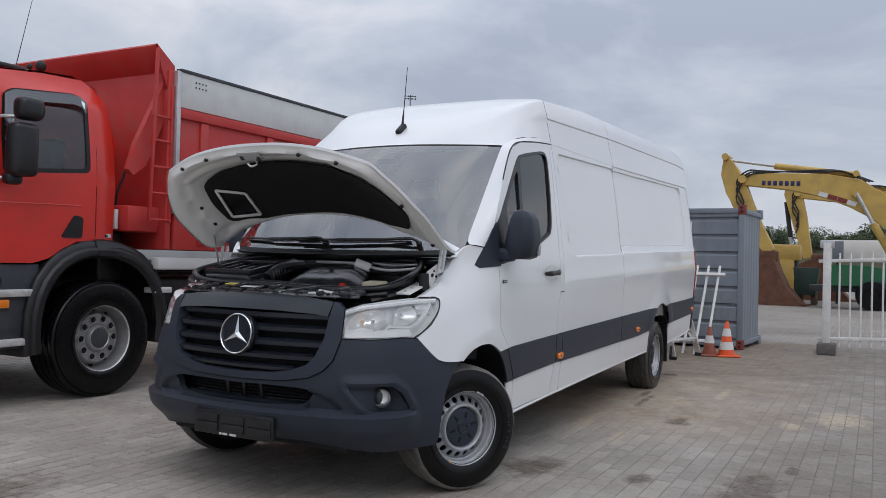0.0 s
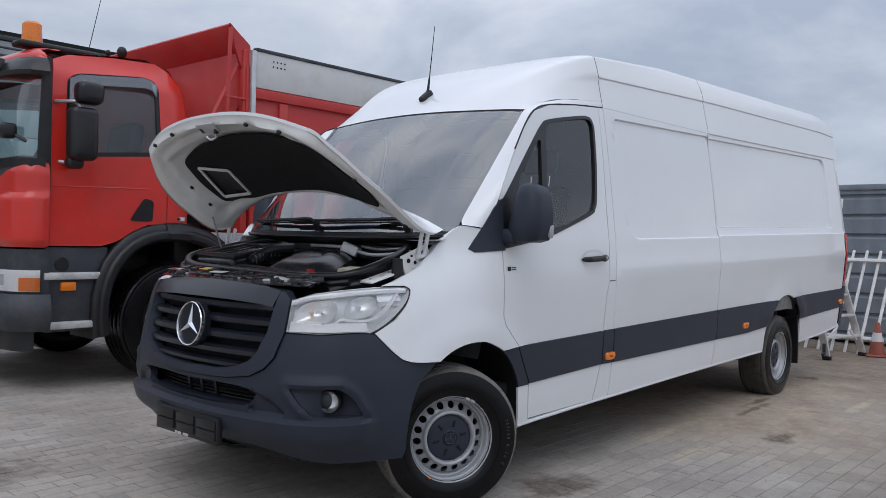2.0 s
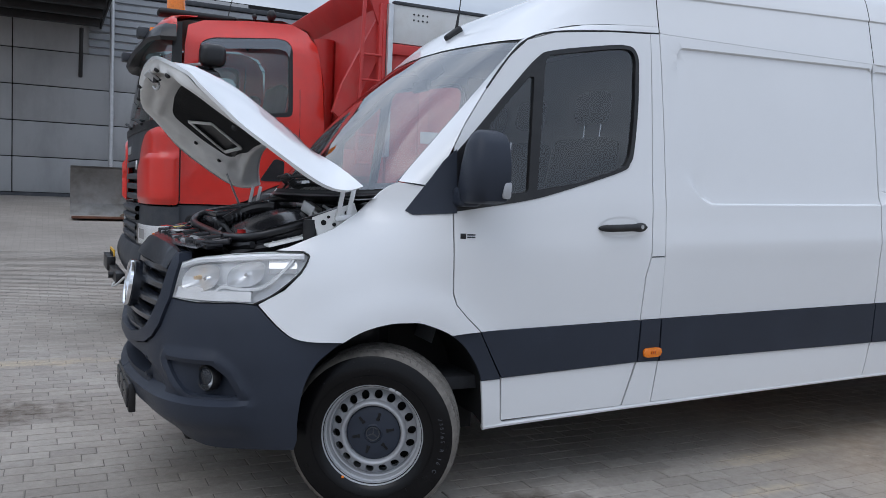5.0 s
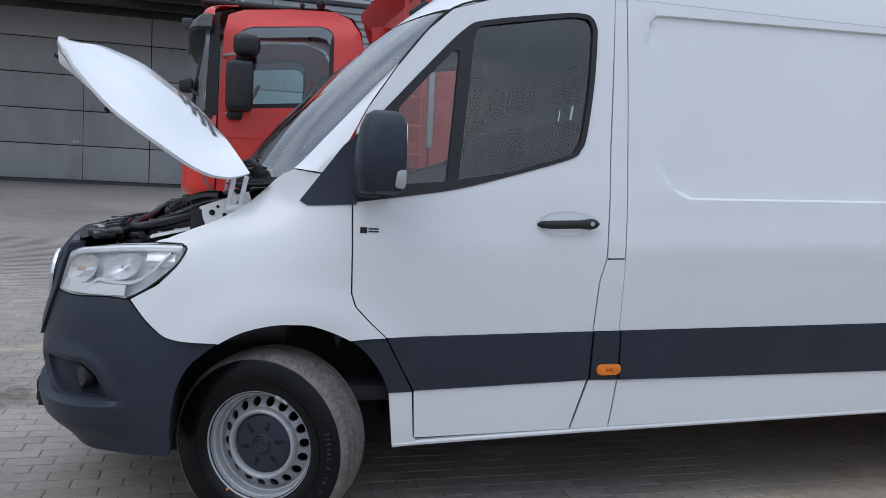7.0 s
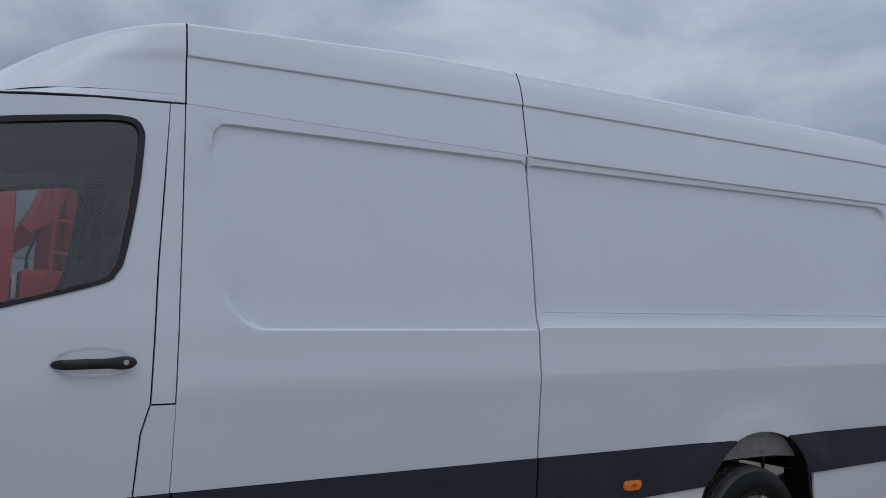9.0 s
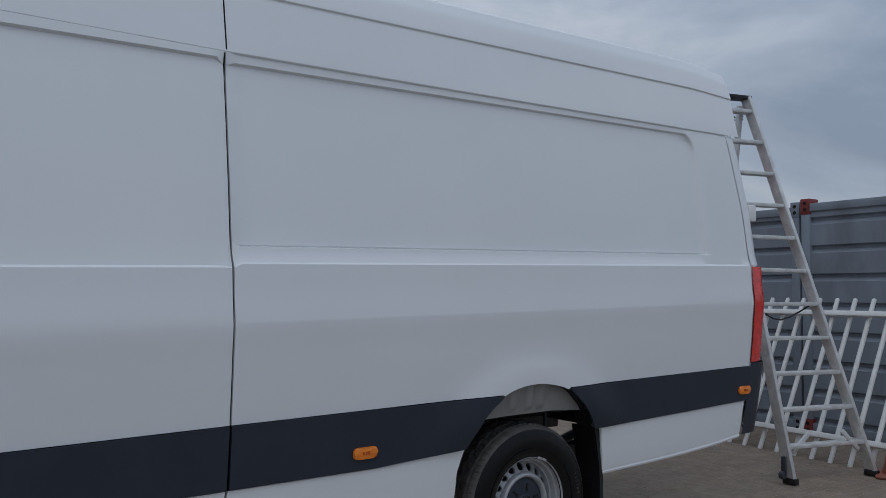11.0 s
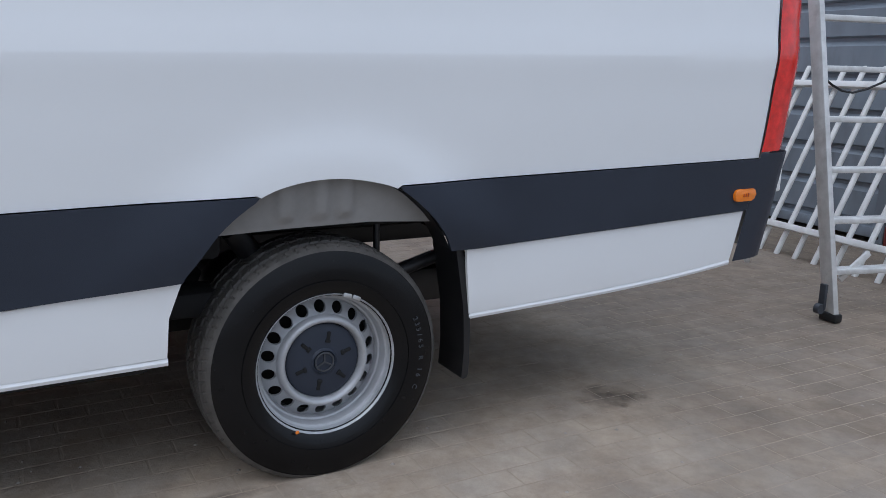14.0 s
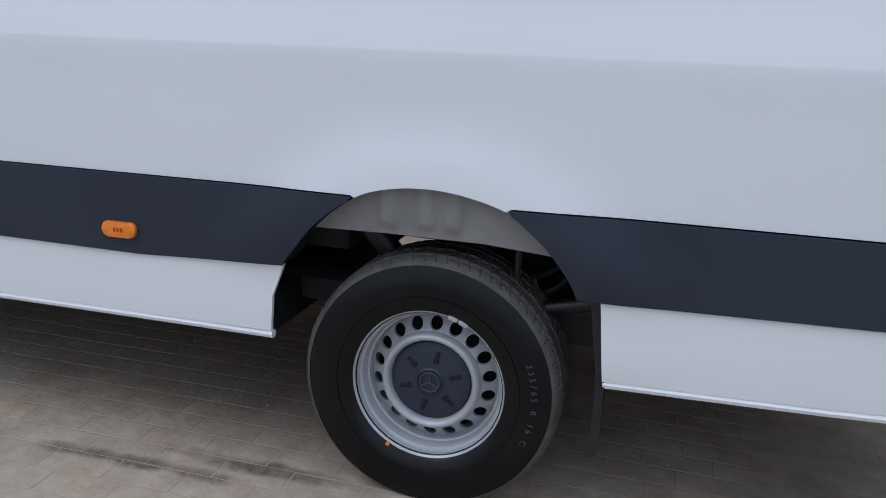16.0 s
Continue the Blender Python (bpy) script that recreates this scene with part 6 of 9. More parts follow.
for lo, hi, nm in (((1.6, -0.30, 0.24), (2.5, 0.10, 0.42), "fuel_tank"), ((2.9, 0.2, 0.26), (3.5, 0.42, 0.42), "silencer")):
    bm = bmesh.new()
    box_between(bm, lo, hi, 0.05, 3)
    part(nm, bm, BLACK_PLASTIC, van)

# ---- door handle, markers, mirrors, aerial ----
for sgn in (-1, 1):
    f = lambda s, z, d: (lambda q: Vector((q[0], -sgn * q[1], q[2])))(skin(s, z, d))
    hz = 1.190
    bm = bmesh.new()
    rows = []
    for k in range(15):
        a = 2 * math.pi * k / 14
        rows.append([f(1.14 + (0.128 - 0.02 * j) * math.cos(a), hz + 0.002 + (0.048 - 0.010 * j) * math.sin(a), (-0.0015, 0.0, 0.012, 0.016)[j]) for j in range(4)])
    loft(bm, rows)
    cup = part("handle_recess", bm, WHITE, van)
    bm = bmesh.new()
    rows = []
    for k in range(21):
        u = 0.5 - 0.5 * math.cos(math.pi * k / 20)
        s = 1.014 + 0.252 * u
        rise = 0.034 * bump(u / 0.18) * (1 if u < 0.75 else 1 - 0.35 * bump((u - 0.75) / 0.2))
        hgt = 0.017 + 0.006 * bump((u - 0.65) / 0.2)
        hgt *= math.sqrt(max(0.05, 1 - abs(2 * u - 1) ** 8))
        z0 = hz - 0.004 + 0.004 * u
        rows.append([f(s, z0 + hgt * math.sin(t), -rise - 0.010 + 0.018 * (math.cos(t) * -0.5 + 0.5) * (1 if u > 0.1 else 0.5)) for t in (2 * math.pi * j / 10 for j in range(10))])
    loft(bm, rows, True)
    handle = part("door_handle", bm, BLACK_PLASTIC, van, "black pull handle of the cab door")
    bm = bmesh.new()
    rod(bm, f(1.232, hz + 0.001, -0.026), f(1.232, hz + 0.001, -0.040), 0.009, 14)
    part("lock", bm, STEEL, handle)
    for xm, zt in ((1.363, 0.634), (3.443, 0.686), (5.885, 0.776)):
        zm = zt - RAKE * xm
        mk = rounded([(xm - 0.052, zm - 0.022), (xm + 0.052, zm - 0.022), (xm + 0.052, zm + 0.022), (xm - 0.052, zm + 0.022)], 0.02, 5)
        bm = bmesh.new()
        prism(bm, mk, 1.0, lambda u, v, d: f(u, v, -0.004 - 0.017 * d), bevel=0.005)
        lens = part("side_marker", bm, ORANGE, van, "orange side marker light")
        bm = bmesh.new()
        for k in (-1, 0, 1):
            beam(bm, f(xm + 0.011 * k, zm - 0.006, -0.0222), f(xm + 0.011 * k, zm + 0.006, -0.0222), 0.004, 0.003)
        part("marker_bulb", bm, material("deep_orange", (0.45, 0.07, 0.005), 0.4) if "deep_orange" not in bpy.data.materials else bpy.data.materials["deep_orange"], lens)
    # mirror
    bm = bmesh.new()
    rows = []
    for k, (z, x0, x1, y0, y1) in enumerate(((1.305, 0.335, 0.440, 1.045, 1.215), (1.318, 0.318, 0.470, 1.025, 1.245), (1.38, 0.310, 0.476, 1.020, 1.262), (1.46, 0.312, 0.476, 1.035, 1.262), (1.54, 0.325, 0.472, 1.050, 1.250), (1.582, 0.342, 0.466, 1.068, 1.225), (1.600, 0.370, 0.450, 1.10, 1.18))):
        x0, x1, y0, y1 = x0 - 0.035, x1 - 0.033, y0 - 0.035, y1 - 0.09
        pts = rounded([(x0, y0), (x1, y0), (x1, y1), (x0, y1)], [0.07, 0.012, 0.012, 0.07], 5)
        rows.append([(x, sgn * y, z) for x, y in pts])
    vs = loft(bm, rows, True)
    bm.faces.new(vs[0])
    bm.faces.new(vs[-1])
    mir = part("door_mirror", bm, DARK_PLASTIC, van, "dark grey door mirror housing", angle=50)
    bm = bmesh.new()
    box_between(bm, (0.4410, min(sgn * 1.015, sgn * 1.150), 1.37), (0.4445, max(sgn * 1.015, sgn * 1.150), 1.555), 0.0012)
    part("mirror_glass", bm, CHROME, mir)
    bm = bmesh.new()
    prism(bm, rounded([(0.404, 1.330), (0.439, 1.328), (0.443, 1.396), (0.409, 1.390)], 0.010), 0.012, lambda u, v, d: (u, sgn * (1.172 - 0.010 + d * 0.9), v), 0.003)
    part("turn_signal", bm, RIM, mir, "clear side indicator")
    bm = bmesh.new()
    box_between(bm, (0.285, min(sgn * 0.945, sgn * 1.05), 1.290), (0.385, max(sgn * 0.945, sgn * 1.05), 1.372), 0.025, 3)
    part("mirror_arm", bm, DARK_PLASTIC, mir)
    # sticker on the door, small writing kept as bars
    if sgn < 0:
        bm = bmesh.new()
        box(bm, (0.026, 0.002, 0.022), Matrix.Translation(f(0.333, 1.160, -0.002)), 0.0005)
        st = part("door_sticker", bm, BLACK_PLASTIC, van, "small black and white sticker")
        bm = bmesh.new()
        for k in range(2):
            box(bm, (0.038, 0.0016, 0.006), Matrix.Translation(f(0.370, 1.165 - 0.010 * k, -0.002)), 0.0004)
        part("sticker_bar", bm, TRUCK_GREY, st)
bm = bmesh.new()
p0 = next(p for p in (cap_row(k / 60)[-1] for k in range(61)) if p.x > 0.735)
box(bm, (0.11, 0.045, 0.04), Matrix.Translation(p0 + Vector((0, 0, 0.012))) @ pose(0, 0, 0, 0, -38, 0), 0.014, 3)
rod(bm, p0 + Vector((0.015, 0, 0.03)), p0 + Vector((0.030, 0, 0.14)), 0.010, 8, 0.005)
rod(bm, p0 + Vector((0.030, 0, 0.14)), p0 + Vector((0.066, 0, 0.46)), 0.0035, 6, 0.002)
part("aerial", bm, SEAL, van, "short black roof aerial")

# ---- cab interior ----
bm = bmesh.new()
rows = []
for x, z in ((-0.05, 1.300), (0.10, 1.318), (0.26, 1.305), (0.36, 1.255), (0.40, 1.16), (0.38, 0.95), (0.30, 0.70)):
    rows.append([(x + 0.03 * math.cos(3 * y), y, z + 0.03 * bump(1 - abs(y + 0.40) / 0.25) * (1 if z > 1.1 else 0)) for y in np.linspace(-0.84, 0.84, 21)])
loft(bm, rows)
part("dashboard", bm, material("grey_dashboard", (0.17, 0.172, 0.178), 0.6, vary=0.15, scale=10), van)
bm = bmesh.new()
sw = pose(0.50, -0.42, 1.18, 0, -58, 0)
lathe(bm, [(0.178 + 0.014 * math.cos(a), 0.014 * math.sin(a)) for a in (2 * math.pi * k / 8 for k in range(9))], 32, sw @ pose(0, 0, 0, 90, 0, 0))
for a in (0, 120, 240):
    beam(bm, sw @ Vector((0, 0, 0)), sw @ Vector((0.17 * math.cos(radians(a)), 0.17 * math.sin(radians(a)), 0)), 0.04, 0.02, 0.005)
box(bm, (0.12, 0.12, 0.05), sw, 0.02)
rod(bm, sw @ Vector((0, 0, 0)), sw @ Vector((0, 0, -0.3)), 0.035, 12)
part("steering_wheel", bm, SEAL, van, "black steering wheel")
for y, wd in ((-0.45, 0.48), (0.36, 0.86)):
    bm = bmesh.new()
    box(bm, (0.50, wd, 0.16), pose(0.88, y, 0.98, 0, -5, 0), 0.05, 3)
    box(bm, (0.13, wd, 0.66), pose(1.25, y, 1.33, 0, 10, 0), 0.05, 3)
    seat = part("cab_seat", bm, SEAT, van, "black cloth cab seat")
    for dy in ((-0.01,) if wd < 0.6 else (-0.22, 0.22)):
        bm = bmesh.new()
        box(bm, (0.09, 0.24, 0.17), pose(1.33, y + dy, 1.815, 0, 8, 0), 0.04, 3)
        part("headrest", bm, SEAT, seat)
        for pz in (-0.07, 0.07) if wd < 0.6 else ():
            bm = bmesh.new()
            rod(bm, (1.325, y + dy + pz, 1.62), (1.34, y + dy + pz, 1.745), 0.007, 8)
            part("headrest_post", bm, CHROME, seat)
bm = bmesh.new()
box_between(bm, (1.375, -0.86, 0.55), (1.395, 0.86, 2.12), 0.004)
part("bulkhead", bm, material("grey_bulkhead", (0.20, 0.20, 0.20), 0.6, vary=0.06), van)
bm = bmesh.new()
box_between(bm, (0.30, -0.88, 0.50), (1.38, 0.88, 0.56), 0.01)
part("cab_floor", bm, SEAT, van)
bm = bmesh.new()
loft(bm, [[(x, y, 2.05 + 0.06 * (x - 0.7) + 0.05 * (1 - (y / 0.75) ** 2)) for y in np.linspace(-0.70, 0.70, 9)] for x in (0.74, 1.0, 1.38)])
part("headlining", bm, material("grey_headlining", (0.35, 0.35, 0.35), 0.9), van)
bm = bmesh.new()
box(bm, (0.03, 0.20, 0.06), pose(0.56, 0.0, 1.90, 0, 0, 0), 0.015)
box(bm, (0.10, 0.16, 0.10), pose(0.60, 0.0, 1.99, 0, -40, 0), 0.02)
part("rear_view_mirror", bm, SEAL, van)


# ---- ground ----
def ground_z(x, y):
    if y > 4.5:
        return 0.92 * bump((y - 4.5) / 16.0)
    return 0.026 * bump(1.25 - math.hypot((x - 4.4) / 1.8, (y + 0.9) / 1.6))  # a slight swell under the rear axle


DUSTY = (2.3, 9.5, -2.0, 2.6)  # where dust has filled the joints


def brick_ground(name):
    """Far paving: brick pattern in the surface, dusty and stained."""
    m = bpy.data.materials.new(name)
    m.use_nodes = True
    n, l = m.node_tree.nodes, m.node_tree.links
    b = n["Principled BSDF"]
    b.inputs["Roughness"].default_value = 0.85
    co = n.new("ShaderNodeTexCoord")
    br = n.new("ShaderNodeTexBrick")
    br.inputs["Scale"].default_value = 1.0
    br.inputs["Brick Width"].default_value, br.inputs["Row Height"].default_value = 0.21, 0.105
    br.inputs["Mortar Size"].default_value = 0.006
    br.inputs["Color1"].default_value, br.inputs["Color2"].default_value, br.inputs["Mortar"].default_value = (0.280, 0.250, 0.219, 1), (0.245, 0.218, 0.190, 1), (0.208, 0.186, 0.163, 1)
    l.new(co.outputs["Object"], br.inputs["Vector"])
    t = n.new("ShaderNodeTexNoise")
    t.inputs["Scale"].default_value, t.inputs["Detail"].default_value, t.inputs["Roughness"].default_value = 0.35, 8, 0.62
    l.new(co.outputs["Object"], t.inputs["Vector"])
    r = n.new("ShaderNodeMapRange")
    r.inputs["From Min"].default_value, r.inputs["From Max"].default_value = 0.3, 0.7
    r.inputs["To Min"].default_value, r.inputs["To Max"].default_value = 0.72, 1.28
    l.new(t.outputs["Fac"], r.inputs["Value"])
    v = n.new("ShaderNodeVectorMath")
    v.operation = "SCALE"
    l.new(br.outputs["Color"], v.inputs[0])
    l.new(r.outputs["Result"], v.inputs["Scale"])
    # in the laid field only the joint filling shows: dark grit, pale dust beside the van's rear half
    sep = n.new("ShaderNodeSeparateXYZ")
    l.new(co.outputs["Object"], sep.inputs["Vector"])

    def span(out, lo, hi, soft):
        ends = []
        for edge, way in ((lo, 1), (hi, -1)):
            q = n.new("ShaderNodeMapRange")
            q.inputs["From Min"].default_value, q.inputs["From Max"].default_value = edge - way * soft, edge + way * soft
            l.new(out, q.inputs["Value"])
            ends.append(q.outputs["Result"])
        x = n.new("ShaderNodeMath")
        x.operation = "MULTIPLY"
        l.new(ends[0], x.inputs[0])
        l.new(ends[1], x.inputs[1])
        return x.outputs["Value"]

    def area(x0, x1, y0, y1, soft):
        x = n.new("ShaderNodeMath")
        x.operation = "MULTIPLY"
        l.new(span(sep.outputs["X"], x0, x1, soft), x.inputs[0])
        l.new(span(sep.outputs["Y"], y0, y1, soft), x.inputs[1])
        return x.outputs["Value"]

    col = v.outputs["Vector"]
    for fac, tone in ((area(-5.8, 10.8, -5.8, 9.8, 0.2), (0.168, 0.150, 0.130, 1)), (area(*DUSTY, 0.5), (0.35, 0.283, 0.215, 1))):
        mix = n.new("ShaderNodeMix")
        mix.data_type = "RGBA"
        l.new(fac, mix.inputs["Factor"])
        l.new(col, mix.inputs["A"])
        mix.inputs["B"].default_value = tone
        col = mix.outputs["Result"]
    l.new(col, b.inputs["Base Color"])
    return m


GROUND = brick_ground("dusty_brick_yard")
xs = sorted(set([-600, -300, -150, -80, -40, -20] + [round(v, 2) for v in np.linspace(-10, 20, 16)] + [30, 45, 60, 80, 150, 300, 600] + [DUSTY[0] - 0.3, DUSTY[0] - 0.15, DUSTY[1] + 0.3] + [round(v, 2) for v in np.linspace(DUSTY[0], DUSTY[1], 49)]))
ys = sorted(set([-600, -300, -100, -40, -20, -10, -5, 0, 4.5] + [round(v, 2) for v in np.linspace(5, 21, 17)] + [30, 60, 150, 300, 600] + [-3.2, -3.0, -2.85, -2.7, -2.55, -2.42, DUSTY[2] - 0.3, -2.18, -2.09, DUSTY[3] + 0.3] + [round(v, 2) for v in np.linspace(DUSTY[2], DUSTY[3], 32)]))
gv = [(x, y, ground_z(x, y) - (0.0013 if DUSTY[0] <= x <= DUSTY[1] and DUSTY[2] <= y <= DUSTY[3] else 0.0034)) for y in ys for x in xs]
gf = [(j * len(xs) + i, j * len(xs) + i + 1, (j + 1) * len(xs) + i + 1, (j + 1) * len(xs) + i) for j in range(len(ys) - 1) for i in range(len(xs) - 1)]
ground = mesh_part("ground", gv, gf, GROUND, recalc=False)
tagged(ground, "dusty grey-brown brick-paved yard with dark stains", "ground", kind="structure")


# ---- red tipper truck ----
truck = thing("tipper_truck", "red tipper truck with slate-grey bumper and red steel body", "truck", (2.5, 4.4, 0.0))
truck_in = Matrix.Translation((-2.5, -4.4, 0.0))


def tpart(name, bm, mat, parent=None, label="", angle=35.0):
    """A part of the truck, given in world places."""
    bmesh.ops.transform(bm, matrix=truck_in, verts=bm.verts)
    return part(name, bm, mat, parent or truck, label, angle)


def tpanel(name, outline, to3d, mat, parent=None, **kw):
    return panel(name, outline, lambda u, v, k=0.0: tuple(truck_in @ Vector(to3d(u, v, k))), mat, parent or truck, **kw)


TY, TF = 3.20, 5.60  # near and far side of the cab
TM = (TY + TF) / 2


def cab_side(side):
    def at(x, z, k=0.0):
        tuck = 0.10 * bump((z - 1.9) / 1.0) + 0.10 * bump((z - 2.55) / 0.25) + 0.05 * bump((x - 0.87) / 0.2)
        y = TY + tuck + k
        return (x, y if side < 0 else 2 * TM - y, z)
    return at


SIDE_OUT = [(-0.20, 1.18), (0.22, 1.18), (0.36, 1.22), (0.50, 1.31), (0.64, 1.37), (1.045, 1.38), (1.06, 1.9), (1.04, 2.38), (1.0, 2.64), (0.92, 2.76), (0.78, 2.82), (0.40, 2.805), (0.0, 2.76), (-0.13, 2.70), (-0.165, 2.54), (-0.20, 1.95)]
WIN = [(-0.065, 1.90), (0.755, 1.975), (0.76, 2.58), (0.73, 2.655), (0.64, 2.672), (0.05, 2.605), (-0.045, 2.55), (-0.075, 2.2)]
WIN_IN = [(-0.03, 1.94), (0.72, 2.01), (0.724, 2.57), (0.70, 2.618), (0.63, 2.635), (0.07, 2.57), (-0.012, 2.525), (-0.04, 2.2)]
WIN, WIN_IN = rounded(WIN, 0.055, 4), rounded(WIN_IN, 0.05, 4)
for side in (-1, 1):
    cs = cab_side(side)
    tpanel("cab_side", SIDE_OUT, cs, TRUCK_RED, holes=[WIN], step=0.07, thick=0.03)
    tpanel("window_frame", WIN, lambda x, z, k=0.0, f=cs: f(x, z, 0.004 + k), SEAL, holes=[WIN_IN], step=0.08, thick=0.02)
    g = tpanel("side_window", WIN, lambda x, z, k=0.0, f=cs: f(x, z, 0.014 + k), TRUCK_GLASS, step=0.2, thick=0.0)
    g.visible_shadow = False
    # door seam and sill lines
    bm = bmesh.new()
    tube(bm, [cs(0.82, z, 0.001) for z in (1.42, 1.8, 2.2, 2.68)], 0.004, 6, False, 2)
    tpart("door_seam", bm, SEAL)
    bm = bmesh.new()
    tube(bm, [cs(-0.202, z, 0.002) for z in (1.2, 1.6, 1.95, 2.3, 2.6)], 0.007, 6, False, 2)
    tpart("door_seam", bm, SEAL)
    # grab recess
    bm = bmesh.new()
    prism(bm, rounded([(0.47, 1.40), (0.68, 1.40), (0.69, 1.58), (0.60, 1.60)], 0.03), 0.03, lambda u, v, d: cs(u, v, -0.008 + d))
    tpart("door_handle_cup", bm, BLACK_PLASTIC)
# roof and back of the cab
bm = bmesh.new()
rows = []
for x, z, c in ((-0.34, 2.65, 0.02), (-0.28, 2.71, 0.06), (-0.10, 2.76, 0.10), (0.3, 2.815, 0.12), (0.7, 2.845, 0.10), (0.94, 2.78, 0.09), (1.02, 2.66, 0.03), (1.05, 2.3, 0.0), (1.06, 1.9, 0.0), (1.045, 1.38, 0.0)):
    inset = 0.22 if z > 2.5 else 0.06
    rows.append([(x, TY + inset + (TF - TY - 2 * inset) * k / 14, z + c * math.sin(math.pi * k / 14)) for k in range(15)])
loft(bm, rows)
tpart("cab_roof", bm, TRUCK_RED, angle=50)
# front: plan curve of the cab
CAB_PLAN = [(-0.20, TY), (-0.31, TY + 0.015), (-0.375, TY + 0.07), (-0.415, TY + 0.18), (-0.435, TY + 0.40), (-0.448, TY + 0.80), (-0.455, TM)]
cab_plan = smooth_curve(CAB_PLAN, 8)
plan_d = np.concatenate([[0], np.cumsum(np.linalg.norm(np.diff(cab_plan, axis=0), axis=1))])
CL = float(plan_d[-1])


def cab_front(d, z, out=0.0, far=False):
    """A place on the cab's front: d along the plan from the near door seam to the centre."""
    x, y = (float(np.interp(d, plan_d, cab_plan[:, k])) for k in (0, 1))
    x2, y2 = (float(np.interp(min(CL, d + 0.02), plan_d, cab_plan[:, k]) - np.interp(max(0, d - 0.02), plan_d, cab_plan[:, k])) for k in (0, 1))
    n = math.hypot(x2, y2)
    rake = 0.10 * bump((z - 1.85) / 0.8)
    x, y = x - out * y2 / n + rake * bump(d / 0.3), y + out * x2 / n
    return (x, 2 * TM - y if far else y, z)


def front_strip(name, d0, d1, z0, z1, mat, out=0.0, label="", whole=False, nz=6, nd=14, bulge=0.0):
    for far in ((False,) if whole else (False, True)):
        bm = bmesh.new()
        ds = np.linspace(d0, d1, nd)
        rows = []
        for k in range(nz + 1):
            z = z0 + (z1 - z0) * k / nz
            o = out + bulge * math.sin(math.pi * k / nz)
            row = [cab_front(d, z, o) for d in ds]
            if whole:
                row = row + [(x, 2 * TM - y, h) for x, y, h in row[::-1][1:]]
            elif far:
                row = [(x, 2 * TM - y, h) for x, y, h in row]
            rows.append(row)
        back = [[(x + 0.05, y + (0.03 if y < TM else -0.03), z) for x, y, z in rows[0]]] if out >= 0 else []
        loft(bm, back + rows + ([[(x + 0.05, y, z) for x, y, z in rows[-1]]] if back else []))
        tpart(name, bm, mat, label=label)


# red corner deflectors, with a raised cheek and a sunken grip
POCKET = [(0.60, 1.205), (0.70, 1.205), (0.68, 1.40), (0.615, 1.455), (0.585, 1.40)]
BROW = [(0.02, 1.19), (0.585, 1.19), (0.60, 1.47), (0.46, 1.56), (0.25, 1.575), (0.02, 1.585)]
for far in (False, True):
    def corner(d, z, k=0.0):
        dent = 0.045 * bump(0.5 - poly_distance(POCKET, d, z) / 0.022)
        brow = 0.030 * bump(0.5 - poly_distance(BROW, d, z) / 0.05)
        return cab_front(d, z, 0.030 * bump((1.85 - z) / 0.10) - dent + brow - k, far)
    out = [(0.008, 1.165), (0.735, 1.165), (0.725, 1.32), (0.69, 1.48), (0.59, 1.63), (0.46, 1.72), (0.30, 1.785), (0.15, 1.825), (0.008, 1.85)]
    tpanel("corner_deflector", rounded(out, 0.04), corner, TRUCK_RED, step=0.026, thick=0.03)
front_strip("nose_panel", 0.20, CL, 1.56, 1.82, TRUCK_GREY, 0.008, whole=True)
front_strip("nose_panel", 0.60, CL, 1.15, 1.58, GAP, -0.05, whole=True)
front_strip("scuttle", 0.04, CL, 1.80, 1.87, BLACK_PLASTIC, 0.016, whole=True)
for z in (1.19, 1.285, 1.375, 1.49):
    front_strip("grille_bar", 0.735, CL, z, z + 0.055, TRUCK_GREY, 0.012, whole=True, nz=3, bulge=0.012)
for far in (False, True):
    bm = bmesh.new()
    loft(bm, [[cab_front(d, z, 0.02, far) for z in np.linspace(1.15, 1.58, 5)] for d in (0.735, 0.78, 0.82)])
    tpart("grille_post", bm, TRUCK_GREY)
# maker's lettering as plain bars
bm = bmesh.new()
for k in range(6):
    p = Vector(cab_front(1.155 - 0.062 * k, 1.655, 0.014, True))
    box(bm, (0.008, 0.044, 0.075), Matrix.Translation(p), 0.003)
tpart("lettering_bars", bm, STEEL, label="pale raised lettering bars")
bm = bmesh.new()
lathe(bm, [(0.0, -0.01), (0.04, -0.01), (0.045, 0.0)], 20, Matrix.Translation(cab_front(0.84, 1.50, 0.03)) @ pose(0, 0, 0, 0, 0, -90))
tpart("nose_badge", bm, STEEL)
